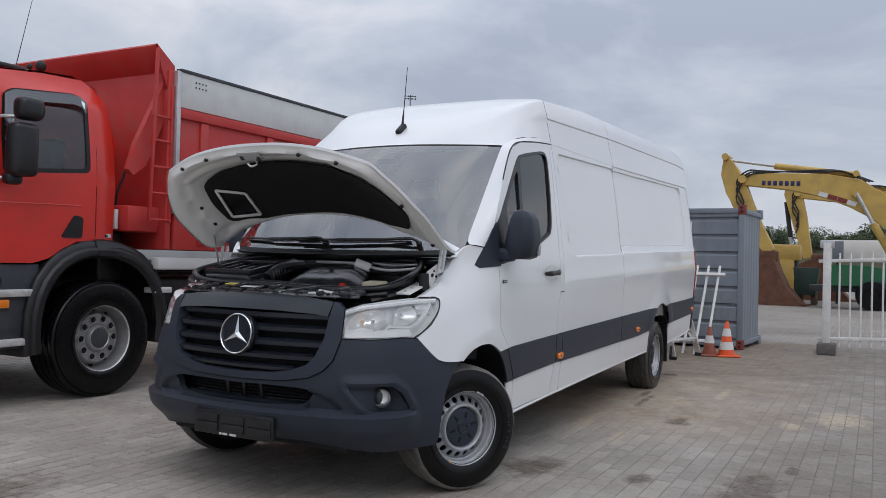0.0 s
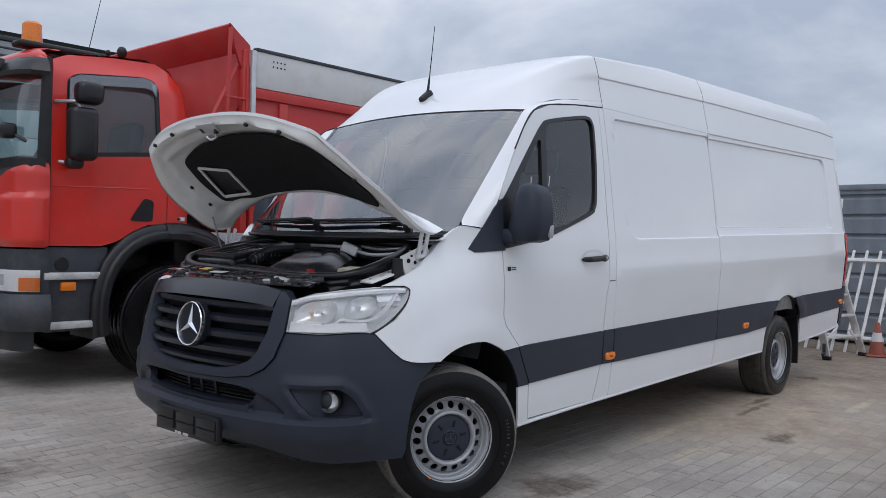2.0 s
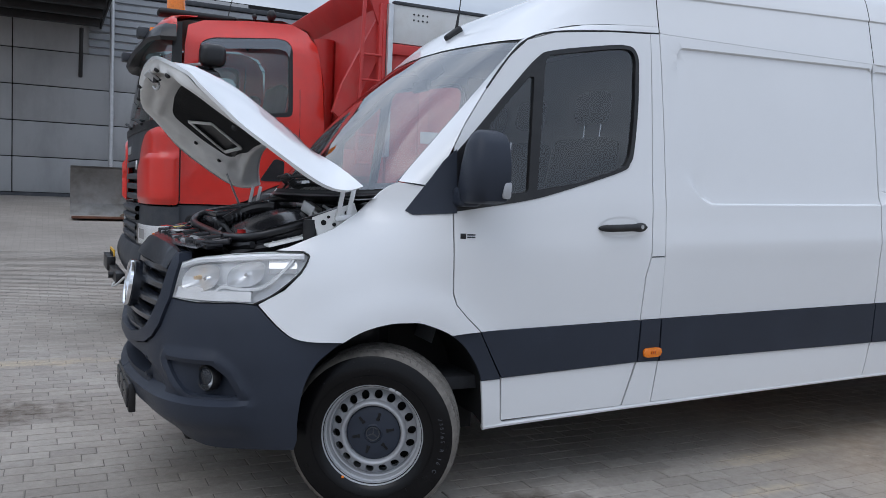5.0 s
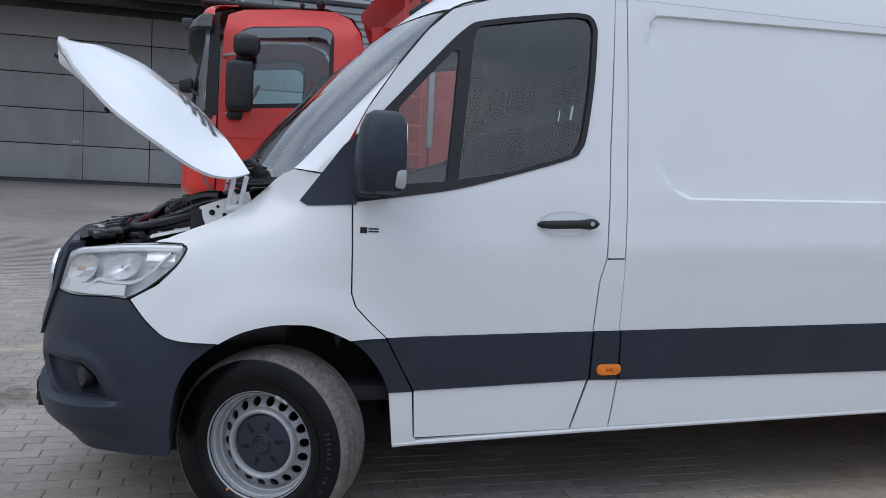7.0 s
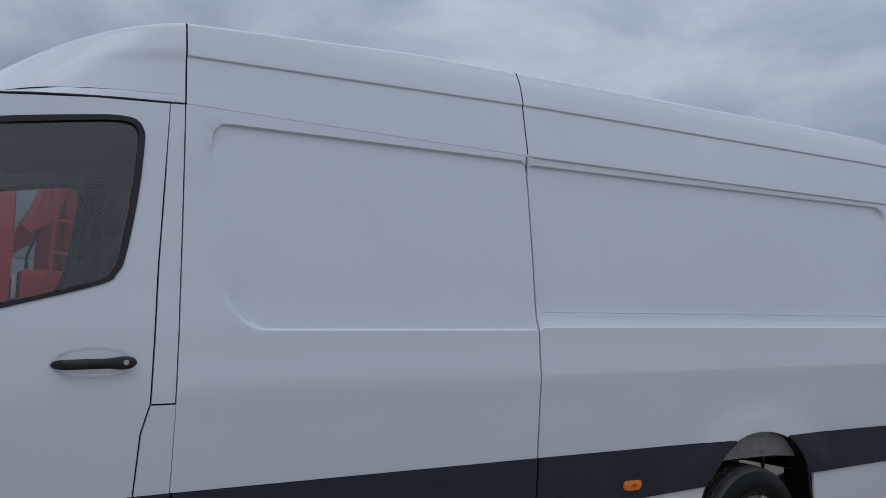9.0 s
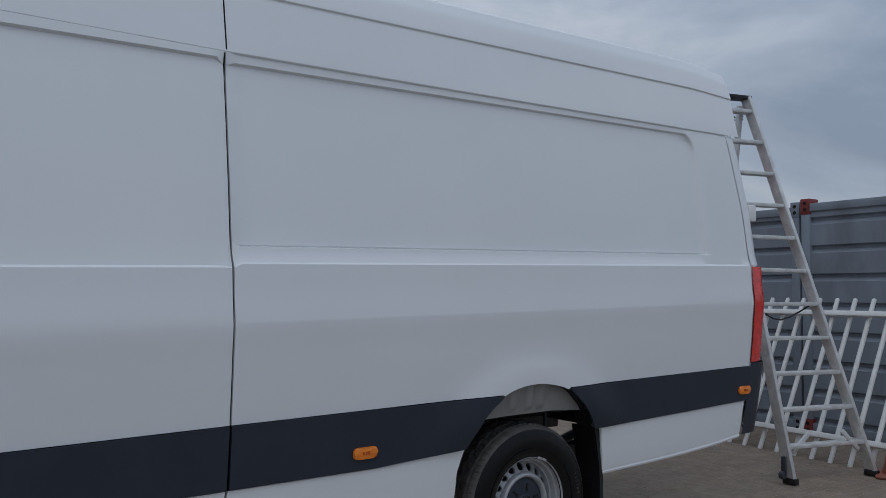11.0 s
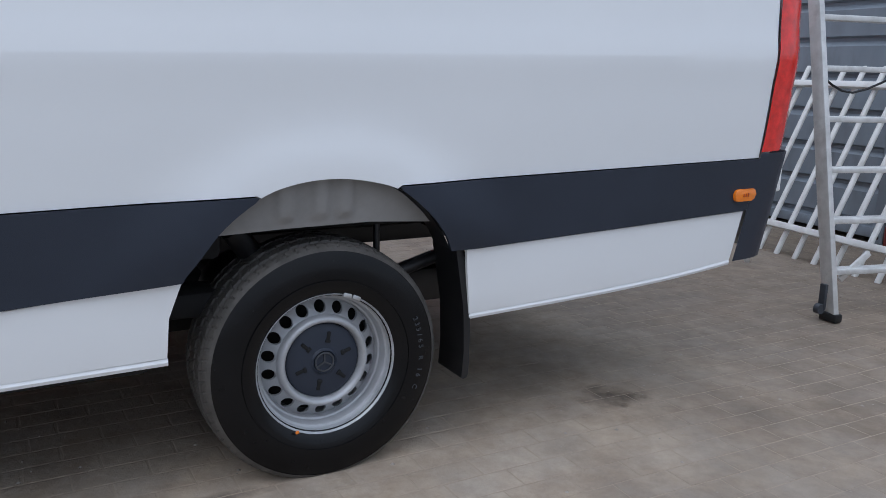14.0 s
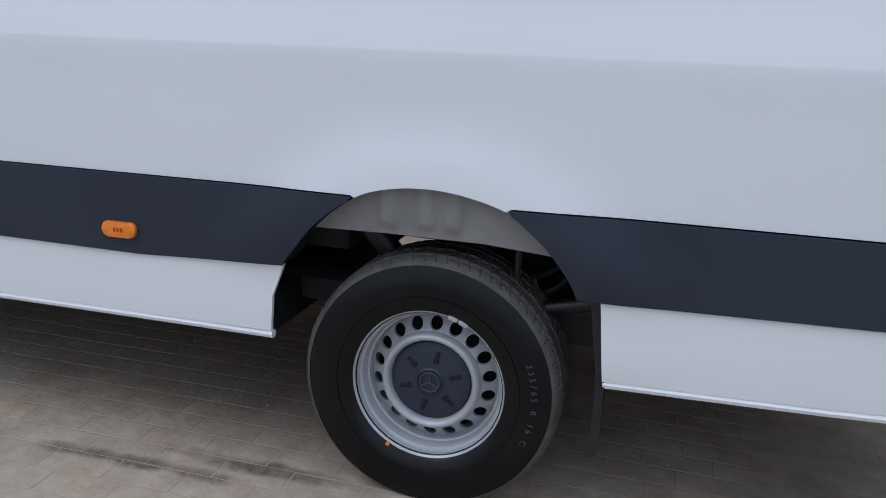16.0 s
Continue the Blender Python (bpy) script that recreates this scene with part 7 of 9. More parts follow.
# bumper
front_strip("bumper", 0.0, CL, 0.78, 1.15, TRUCK_GREY, 0.015, "slate-grey plastic front bumper", whole=True)
front_strip("bumper", 0.0, CL, 0.50, 0.795, TRUCK_GREY, 0.055, whole=True, bulge=0.045)
front_strip("bumper_lip", 0.10, CL, 0.34, 0.50, BLACK_PLASTIC, 0.0, whole=True)
for z in (0.83, 0.92, 1.01, 1.085):
    front_strip("lower_grille_bar", 0.735, CL, z, z + 0.05, TRUCK_GREY, 0.045, whole=True, nz=2, bulge=0.010)
for far in (False, True):
    bm = bmesh.new()
    loft(bm, [[cab_front(d, z, 0.030, far) for d in np.linspace(0.07, 0.67, 11)] for z in (0.815, 0.90, 0.985)])
    lamp = tpart("headlight", bm, LAMP_INNER, label="rectangular headlight with amber end")
    bm = bmesh.new()
    loft(bm, [[cab_front(d, z, 0.044, far) for d in np.linspace(0.06, 0.68, 11)] for z in (0.81, 0.90, 0.99)])
    tpart("lens", bm, CLEAR, lamp).visible_shadow = False
    bm = bmesh.new()
    loft(bm, [[cab_front(d, z, 0.036, far) for d in np.linspace(0.07, 0.20, 5)] for z in (0.82, 0.925)])
    tpart("indicator", bm, ORANGE, lamp)
    bm = bmesh.new()
    loft(bm, [[cab_front(d, z, 0.034, far) for d in np.linspace(0.36, 0.60, 7)] for z in (0.86, 0.90, 0.945)])
    tpart("reflector", bm, REFLECTOR, lamp)
# tow bar bracket and yellow plate (plain)
bm = bmesh.new()
box_between(bm, (-0.66, 4.75, 0.46), (-0.58, 5.30, 0.60), 0.008)
box_between(bm, (-0.64, 3.9, 0.42), (-0.56, 4.9, 0.52), 0.01)
rod(bm, (-0.68, 4.25, 0.47), (-0.56, 4.25, 0.47), 0.03, 12)
tpart("tow_bracket", bm, BLACK_PLASTIC)
bm = bmesh.new()
box_between(bm, (-0.60, 4.78, 0.555), (-0.585, 5.26, 0.665), 0.004)
plate = tpart("yellow_plate", bm, material("yellow_plate_paint", (0.75, 0.42, 0.02), 0.4, vary=0.05), label="yellow plate with dark bars")
bm = bmesh.new()
for k in range(6):
    box_between(bm, (-0.604, 4.82 + 0.07 * k, 0.58), (-0.598, 4.86 + 0.07 * k, 0.64))
tpart("plate_bar", bm, SEAL, plate)
bm = bmesh.new()
tube(bm, [(-0.60, 4.1, 0.46), (-0.66, 4.0, 0.40), (-0.64, 3.85, 0.42), (-0.58, 3.75, 0.50)], 0.010, 8)
tpart("air_line", bm, PALE_PANEL)
# windscreen, pillars, visor
bm = bmesh.new()
rows = []
for z in np.linspace(1.85, 2.66, 8):
    row = [cab_front(d, z, 0.0) for d in np.linspace(0.09, CL, 16)]
    rows.append(row + [(x, 2 * TM - y, h) for x, y, h in row[::-1][1:]])
loft(bm, rows)
ws = tpart("windscreen", bm, glass("truck_windscreen_glass", (0.74, 0.92, 0.93), ior=1.5, mix=0.16), angle=60)
ws.visible_shadow = False
for far in (False, True):
    bm = bmesh.new()
    loft(bm, [[cab_front(d, z, 0.006, far) for d in np.linspace(0.0, 0.10, 6)] for z in np.linspace(1.84, 2.68, 6)])
    tpart("front_pillar", bm, BLACK_PLASTIC)
bm = bmesh.new()
rows = []
for z, o in ((2.665, -0.02), (2.675, 0.05), (2.63, 0.10), (2.56, 0.13), (2.53, 0.11), (2.56, 0.06), (2.64, -0.02)):
    row = [cab_front(d, z, o) for d in np.linspace(0.06, CL, 14)]
    row = [(x, y, h - 0.02 * bump(1 - d / 0.4)) for (x, y, h), d in zip(row, np.linspace(0.06, CL, 14))]
    rows.append(row + [(x, 2 * TM - y, h) for x, y, h in row[::-1][1:]])
loft(bm, rows)
tpart("sun_visor", bm, BLACK_PLASTIC, label="black sun visor over the windscreen")
bm = bmesh.new()
rows = []
for z, o in ((2.64, 0.02), (2.70, 0.022), (2.735, 0.0), (2.765, -0.05), (2.785, -0.14), (2.80, -0.28)):
    row = [cab_front(d, z, o) for d in np.linspace(0.05, CL, 16)]
    row = [(x, y, h - 0.05 * (1 - bump(d / 0.35))) for (x, y, h), d in zip(row, np.linspace(0.05, CL, 16))]
    rows.append(row + [(x, 2 * TM - y, h) for x, y, h in row[::-1][1:]])
loft(bm, rows)
tpart("roof_front", bm, TRUCK_RED, angle=60)
for yy in (3.62, 5.18):
    bm = bmesh.new()
    box_between(bm, (-0.515, yy - 0.07, 2.585), (-0.42, yy + 0.07, 2.675), 0.015)
    tpart("visor_lamp", bm, TRUCK_GREY)
# roof gear: beacon, horns, aerials
bm = bmesh.new()
box_between(bm, (-0.36, 3.45, 2.785), (0.30, 3.62, 2.84), 0.025, 3)
tpart("roof_bar", bm, SEAL)
bm = bmesh.new()
lathe(bm, [(0.0, 0.17), (0.06, 0.168), (0.074, 0.15), (0.080, 0.0), (0.0, 0.0)], 24, Matrix.Translation((-0.20, 3.60, 2.85)) @ pose(0, 0, 0, 90, 0, 0))
tpart("beacon", bm, ORANGE, label="orange warning beacon")
for k in range(5):
    bm = bmesh.new()
    lathe(bm, [(0.0, 0.0), (0.04, 0.0), (0.036, 0.04), (0.0, 0.045)], 12, Matrix.Translation((-0.30, 4.35 + 0.16 * k, 2.775)) @ pose(0, 0, 0, 90, 0, 0))
    tpart("marker_lamp", bm, ORANGE)
for x, y, r in ((0.70, 3.85, 0.055), (0.72, 4.95, 0.055), (0.52, 3.75, 0.028), (0.62, 4.55, 0.04)):
    bm = bmesh.new()
    bmesh.ops.create_uvsphere(bm, u_segments=14, v_segments=8, radius=r, matrix=pose(x, y, 2.97 if r > 0.05 else 2.92) @ Matrix.Diagonal((0.8, 1, 1, 1)))
    rod(bm, (x, y, 2.80), (x, y, 2.92), 0.014, 8)
    tpart("work_lamp", bm, SEAL)
bm = bmesh.new()
tube(bm, [(0.45, 3.75, 2.83), (0.60, 3.80, 2.88), (0.70, 3.84, 2.86), (0.85, 3.85, 2.82)], 0.008, 6)
tpart("roof_cable", bm, SEAL)
bm = bmesh.new()
rod(bm, (0.22, 3.52, 2.78), (0.40, 3.50, 3.65), 0.004, 6, 0.002)
tpart("aerial", bm, SEAL)
# mirrors
for far in (False, True):
    s = (lambda y: 2 * TM - y) if far else (lambda y: y)
    bm = bmesh.new()
    a, b = sorted((s(2.93), s(3.10)))
    box_between(bm, (-0.142, a, 1.865), (0.075, b, 2.285), 0.05, 4)
    m1 = tpart("mirror", bm, BLACK_PLASTIC, label="large black door mirror", angle=50)
    bm = bmesh.new()
    box_between(bm, (-0.09, a, 2.315), (0.122, b, 2.50), 0.06, 4)
    tpart("wide_mirror", bm, BLACK_PLASTIC, m1, angle=50)
    bm = bmesh.new()
    tube(bm, [(-0.16, s(3.24), 2.34), (-0.05, s(3.08), 2.34), (0.06, s(3.04), 2.33)], 0.014, 8)
    tpart("mirror_arm", bm, STEEL, m1)
    bm = bmesh.new()
    tube(bm, [(-0.14, s(3.22), 1.86), (-0.04, s(3.08), 1.85), (0.05, s(3.04), 1.92)], 0.014, 8)
    tpart("mirror_arm", bm, STEEL, m1)
    bm = bmesh.new()
    box_between(bm, (-0.13, min(s(3.02), s(3.14)), 1.80), (0.0, max(s(3.02), s(3.14)), 1.90), 0.035, 3)
    tpart("kerb_mirror", bm, BLACK_PLASTIC, m1)
    if far:
        continue
    bm = bmesh.new()
    box_between(bm, (-0.52, min(s(3.32), s(3.44)), 2.02), (-0.40, max(s(3.32), s(3.44)), 2.14), 0.03, 3)
    rod(bm, (-0.46, s(3.38), 2.08), (-0.36, s(3.27), 2.0), 0.014, 8)
    tpart("front_mirror", bm, BLACK_PLASTIC, m1)
# wipers
for y0, y1 in ((3.62, 4.25), (4.35, 5.0)):
    bm = bmesh.new()
    d0, d1 = (abs(y0 - TY) + 0.13, abs(y1 - TY) + 0.13)
    pts = [Vector(cab_front(min(d, 2 * CL - d), z, 0.035, d > CL)) for d, z in ((d0, 1.85), ((d0 + d1) / 2, 1.90), (d1, 1.93))]
    tube(bm, pts, 0.014, 6)
    tpart("wiper", bm, SEAL)
# inside the cab
bm = bmesh.new()
box_between(bm, (-0.40, 3.30, 1.36), (0.90, 5.50, 1.42))
box_between(bm, (-0.38, 3.35, 1.42), (-0.12, 5.45, 1.90), 0.06, 3)
tpart("cab_interior", bm, DASH)
for y in (3.85, 4.95):
    bm = bmesh.new()
    box(bm, (0.13, 0.48, 0.72), pose(0.72, y, 1.95, 0, 9, 0), 0.05, 3)
    box(bm, (0.48, 0.48, 0.14), pose(0.48, y, 1.60), 0.05, 3)
    tpart("cab_seat", bm, SEAT)
bm = bmesh.new()
lathe(bm, [(0.215 + 0.016 * math.cos(a), 0.016 * math.sin(a)) for a in (2 * math.pi * k / 8 for k in range(9))], 28, pose(0.06, 3.90, 1.98, 0, -62, 0) @ pose(0, 0, 0, 90, 0, 0))
tpart("steering_wheel", bm, SEAL)
# side skirt, steps, mudguard
for far in (False, True):
    s = (lambda y: 2 * TM - y) if far else (lambda y: y)
    bm = bmesh.new()
    a, b = sorted((s(TY + 0.02), s(TY + 0.30)))
    box_between(bm, (-0.22, a, 0.48), (0.30, b, 1.175), 0.02)
    sk = tpart("step_panel", bm, TRUCK_GREY)
    for z, x1 in ((0.935, 0.30), (0.535, 0.25)):
        bm = bmesh.new()
        a2, b2 = sorted((s(TY - 0.02), s(TY + 0.26)))
        box_between(bm, (-0.24, a2, z - 0.03), (x1, b2, z + 0.03), 0.012)
        tpart("step", bm, ALU, sk)
    bm = bmesh.new()
    a2, b2 = sorted((s(TY - 0.012), s(TY + 0.03)))
    box_between(bm, (-0.10, a2, 0.815), (0.02, b2, 0.885), 0.008)
    tpart("marker", bm, ORANGE, sk)
    bm = bmesh.new()
    lathe(bm, [(0.0, -0.012), (0.05, -0.010), (0.06, 0.0)], 20, Matrix.Translation((-0.09, s(TY + 0.018), 1.03)) @ (pose(0, 0, 0, 0, 0, 180) if far else Matrix.Identity(4)))
    tpart("filler_cap", bm, SEAL, sk)
    bm = bmesh.new()
    rows = []
    for k in range(19):
        a = radians(-12 + 204 * k / 18)
        rr = (0.66, 0.79, 0.79, 0.775, 0.735, 0.722, 0.705, 0.66, 0.63)
        ys = tuple(s(TY + d) for d in (0.42, 0.40, -0.005, -0.025, -0.035, -0.060, -0.068, -0.066, -0.03))
        rows.append([(0.885 + rr[j] * math.copysign(abs(math.cos(a)) ** 0.86, math.cos(a)) * (1.0 if math.cos(a) > 0 else 0.94), ys[j], 0.60 + rr[j] * math.copysign(abs(math.sin(a)) ** 0.9, math.sin(a))) for j in range(9)])
    loft(bm, rows)
    guard = tpart("mudguard", bm, BLACK_PLASTIC, label="black plastic front mudguard", angle=40)
    bm = bmesh.new()
    rows = []
    for a in (radians(78), radians(84), radians(90), radians(96)):
        rows.append([(0.885 + r * math.cos(a), s(TY + d), 0.60 + r * math.sin(a)) for r, d in ((0.798, 0.05), (0.798, -0.010), (0.782, -0.032), (0.735, -0.045), (0.70, -0.078), (0.65, -0.076))])
    loft(bm, rows)
    tpart("guard_strap", bm, BLACK_PLASTIC, guard)
    bm = bmesh.new()
    tube(bm, [cab_side(1 if far else -1)(x, z, -0.002) for x, z in ((-0.18, 1.66), (0.2, 1.67), (0.6, 1.68), (1.02, 1.68))], 0.006, 6, False, 2)
    tpart("door_crease", bm, TRUCK_RED)
    bm = bmesh.new()
    strip = [(-0.045, 2.02), (0.02, 2.06), (0.035, 2.46), (0.09, 2.51), (0.62, 2.565), (0.69, 2.55), (0.722, 2.50), (0.745, 2.60), (0.70, 2.645), (0.63, 2.66), (0.05, 2.59), (-0.035, 2.545), (-0.06, 2.2)]
    prism(bm, strip, 0.006, lambda u, v, d: cab_side(1 if far else -1)(u, v, -0.022 + d))
    tpart("wind_deflector", bm, SMOKED, label="smoked plastic wind deflector of the door window").visible_shadow = False
    bm = bmesh.new()
    box(bm, (0.085, 0.004, 0.035), Matrix.Translation(cab_side(1 if far else -1)(0.965, 1.43, -0.002)), 0.001)
    st = tpart("door_sticker", bm, PALE_PANEL, label="small white sticker")
    bm = bmesh.new()
    box(bm, (0.03, 0.004, 0.022), Matrix.Translation(cab_side(1 if far else -1)(0.945, 1.43, -0.005)), 0.001)
    tpart("sticker_bar", bm, SEAL, st)
# chassis
for y in (3.95, 4.85):
    bm = bmesh.new()
    box_between(bm, (-0.30, y - 0.05, 0.80), (6.6, y + 0.05, 1.08), 0.01)
    tpart("chassis_rail", bm, BLACK_PLASTIC)
bm = bmesh.new()
box_between(bm, (1.46, 3.10, 1.135), (4.6, 3.20, 1.245), 0.01)
tpart("side_rail", bm, PALE_PANEL, label="dusty pale side rail")
bm = bmesh.new()
box_between(bm, (1.60, 3.30, 0.62), (2.7, 3.85, 1.05), 0.05, 3)
tpart("fuel_tank", bm, BLACK_PLASTIC)
bm = bmesh.new()
box_between(bm, (1.47, 3.14, 0.90), (1.68, 3.30, 0.955), 0.01)
tpart("rail_bracket", bm, PALE_PANEL)
bm = bmesh.new()
box_between(bm, (1.02, 3.40, 1.0), (1.30, 5.4, 1.50), 0.04, 3)
tpart("equipment_box", bm, BLACK_PLASTIC)
bm = bmesh.new()
box_between(bm, (1.065, 3.24, 1.50), (1.10, 3.30, 1.68), 0.006)
tpart("warning_plate", bm, PALE_PANEL)
# tipper body
BX0, BX1, BY0, BY1, BZ0, BZT, BZ1 = 1.60, 6.75, 3.04, 5.62, 1.32, 2.70, 3.05
bm = bmesh.new()
box_between(bm, (BX0, BY0 + 0.02, BZ0), (BX1, BY0 + 0.10, BZT), 0.01)
body = tpart("tipper_side", bm, TIPPER_RED, label="faded red steel tipper body")
bm = bmesh.new()
box_between(bm, (BX0, BY1 - 0.10, BZ0), (BX1, BY1 - 0.02, BZT), 0.01)
tpart("tipper_side", bm, TIPPER_RED)
bm = bmesh.new()
box_between(bm, (BX0, BY0 + 0.1, BZ0), (BX1, BY1 - 0.1, BZ0 + 0.12), 0.01)
tpart("tipper_floor", bm, TIPPER_RED)
for y in (BY0, BY1 - 0.05):
    bm = bmesh.new()
    box_between(bm, (BX0 + 0.02, y, BZT + 0.005), (BX1, y + 0.05, BZ1), 0.006)
    b = tpart("side_board", bm, PALE_PANEL, label="dusty white aluminium top board")
    bm = bmesh.new()
    box_between(bm, (BX0 + 0.02, y - 0.012, BZ1 + 0.001), (BX1, y + 0.062, BZ1 + 0.03), 0.005)
    tpart("board_cap", bm, TRUCK_GREY, b)
for k in range(8):
    bm = bmesh.new()
    rod(bm, (BX0 + 0.22 + 0.045 * (k % 4), BY0 - 0.004, BZ1 - 0.07 - 0.05 * (k // 4)), (BX0 + 0.22 + 0.045 * (k % 4), BY0 + 0.002, BZ1 - 0.07 - 0.05 * (k // 4)), 0.009, 8)
    tpart("bolt", bm, SEAL)
bm = bmesh.new()
box_between(bm, (1.92, BY0 - 0.022, 1.810), (6.5, BY0 - 0.012, 1.920), 0.003)
tpart("side_strip", bm, PALE_PANEL, label="white strip along the tipper side")
bm = bmesh.new()
box_between(bm, (BX0, BY0 - 0.015, BZT - 0.10), (BX1, BY0 + 0.02, BZT - 0.005), 0.006)
tpart("top_rail", bm, TIPPER_RED)
for x in (1.9, 2.9, 3.9, 4.9, 5.9):
    bm = bmesh.new()
    box_between(bm, (x, BY0 - 0.01, BZ0 + 0.05), (x + 0.10, BY0 + 0.02, BZT - 0.11), 0.006)
    tpart("side_rib", bm, TIPPER_RED)
for y in (BY0 - 0.02, BY1 - 0.06):
    bm = bmesh.new()
    box_between(bm, (BX0 - 0.035, y, BZ0 + 0.35), (BX0 + 0.015, y + 0.08, BZ1), 0.008)
    tpart("corner_pillar", bm, STEEL)
bm = bmesh.new()
box_between(bm, (BX0 - 0.10, BY0 + 0.03, BZ0), (BX0 - 0.03, BY1 - 0.03, 3.05), 0.01)
tpart("front_wall", bm, TIPPER_RED)
# head board: forward-leaning lip with side gussets
bm = bmesh.new()
loft(bm, [[(x, y, z) for y in np.linspace(BY0 + 0.06, BY1 - 0.06, 9)] for x, z in ((1.60, 3.02), (1.58, 3.10), (1.37, 3.27), (1.35, 3.25), (1.37, 3.17), (1.52, 3.00))])
tpart("head_lip", bm, TIPPER_RED)
for y in (BY0 + 0.05, BY1 - 0.08):
    bm = bmesh.new()
    prism(bm, [(1.36, 3.265), (1.585, 3.10), (1.60, 2.96), (1.585, 2.80), (1.50, 2.86), (1.42, 3.05)], 0.03, lambda u, v, d: (u, y + d, v))
    tpart("gusset", bm, TIPPER_RED)
    bm = bmesh.new()
    prism(bm, [(1.58, 2.93), (1.50, 2.93), (1.18, 2.30), (1.10, 2.05), (1.16, 2.00), (1.30, 2.10), (1.58, 2.70)], 0.06, lambda u, v, d: (u, y + 0.04 + d, v))
    tpart("brace", bm, TIPPER_RED)
bm = bmesh.new()
box_between(bm, (1.12, BY0 + 0.10, 1.48), (1.50, BY1 - 0.1, 1.72), 0.02)
tpart("front_beam", bm, TIPPER_RED)
bm = bmesh.new()
rod(bm, (1.38, 4.4, 1.1), (1.40, 4.4, 2.9), 0.11, 16)
tpart("lift_ram", bm, TIPPER_RED)
for x in (1.305, 1.545):
    bm = bmesh.new()
    beam(bm, (x, BY0 + 0.03, 1.58), (x + (0.05 if x < 1.4 else 0.0), BY0 + 0.03, 3.22 if x < 1.4 else 2.9), 0.03, 0.03, 0.004)
    tpart("ladder_rail", bm, TIPPER_RED)
for z in (1.60, 1.85, 2.10, 2.35, 2.58):
    bm = bmesh.new()
    rod(bm, (1.31, BY0 + 0.03, z), (1.545, BY0 + 0.03, z), 0.013, 8)
    tpart("ladder_rung", bm, TIPPER_RED)
bm = bmesh.new()
tube(bm, [(1.20, 3.4, 1.5), (1.16, 3.35, 1.8), (1.22, 3.33, 2.0), (1.30, 3.35, 2.2)], 0.012, 8)
tpart("hose", bm, SEAL)


def truck_wheel():
    w = new("wheel")
    make_tyre(0.512, 0.36, 0.288, w, tread_blocks=0, grooves=4, tread_mat=TYRE)
    bm = bmesh.new()
    lathe(bm, [(0.292, -0.13), (0.302, -0.152), (0.296, -0.160), (0.284, -0.150), (0.276, -0.09), (0.268, -0.02), (0.252, 0.0), (0.236, -0.02), (0.226, -0.060), (0.214, -0.078), (0.150, -0.082), (0.128, -0.080), (0.118, -0.072), (0.112, -0.105), (0.100, -0.120), (0.094, -0.112), (0.0, -0.112)], 48)
    rim = part("rim", bm, TRUCK_RIM, w, "dull steel truck rim with ten nuts", angle=30)
    bm = bmesh.new()
    lathe(bm, [(0.298, -0.156), (0.303, -0.163), (0.300, -0.168), (0.290, -0.164), (0.286, -0.156)], 56)
    part("rim_edge", bm, ALU, rim, angle=60)
    bm = bmesh.new()
    lathe(bm, [(0.0, -0.118), (0.080, -0.118), (0.090, -0.113)], 36)
    part("hub_plate", bm, TRUCK_GREY, rim)
    for k in range(10):
        a = 2 * math.pi * k / 10
        at = Matrix.Translation((0.172 * math.cos(a), 0, 0.172 * math.sin(a)))
        bm = bmesh.new()
        lathe(bm, [(0.026, -0.080), (0.028, -0.094), (0.034, -0.096), (0.038, -0.080)], 14, at)
        part("nut_ring", bm, TRUCK_RIM, rim)
        bm = bmesh.new()
        lathe(bm, [(0.0, -0.086), (0.027, -0.086), (0.029, -0.082)], 12, at)
        part("nut_recess", bm, GAP, rim)
        bm = bmesh.new()
        rod(bm, (0.172 * math.cos(a), -0.085, 0.172 * math.sin(a)), (0.172 * math.cos(a), -0.100, 0.172 * math.sin(a)), 0.014, 6, 0.012)
        part("wheel_nut", bm, BLACK_PLASTIC, rim)
        bm = bmesh.new()
        a += math.pi / 10
        bmesh.ops.create_uvsphere(bm, u_segments=10, v_segments=6, radius=0.024, matrix=pose(0.250 * math.cos(a), -0.006, 0.250 * math.sin(a)) @ Matrix.Diagonal((1, 0.5, 1, 1)))
        part("hand_hole", bm, GAP, rim)
    return w


tw = truck_wheel()
tw.parent = truck
tw.matrix_basis = truck_in @ pose(0.885, 3.30, 0.514)
for x, y, rz in ((0.885, 5.50, 180), (4.2, 3.36, 0), (4.2, 5.44, 180), (5.55, 3.36, 0), (5.55, 5.44, 180)):
    c = copy_thing(tw, truck_in @ pose(x, y, 0.514, 0, 0, rz))
    c.parent = truck
for x in (0.885, 4.2, 5.55):
    bm = bmesh.new()
    rod(bm, (x, 3.4, 0.52), (x, 5.4, 0.52), 0.07, 12)
    tpart("axle", bm, BLACK_PLASTIC)


# ---- yard things ----
CONTAINER = material("blue_grey_container_paint", (0.21, 0.245, 0.285), 0.5, vary=0.14, scale=2.2, dirt=(0.10, 0.09, 0.085), dirt_amount=0.45, dirt_scale=2.5, stretch=(1, 1, 0.35))
CASTING = material("rusty_red_casting", (0.20, 0.035, 0.03), 0.7, vary=0.3, scale=15)
WHITE_STEEL = material("white_painted_steel", (0.72, 0.72, 0.70), 0.4, vary=0.06, scale=6, dirt=(0.4, 0.37, 0.33), dirt_amount=0.45, dirt_scale=5)


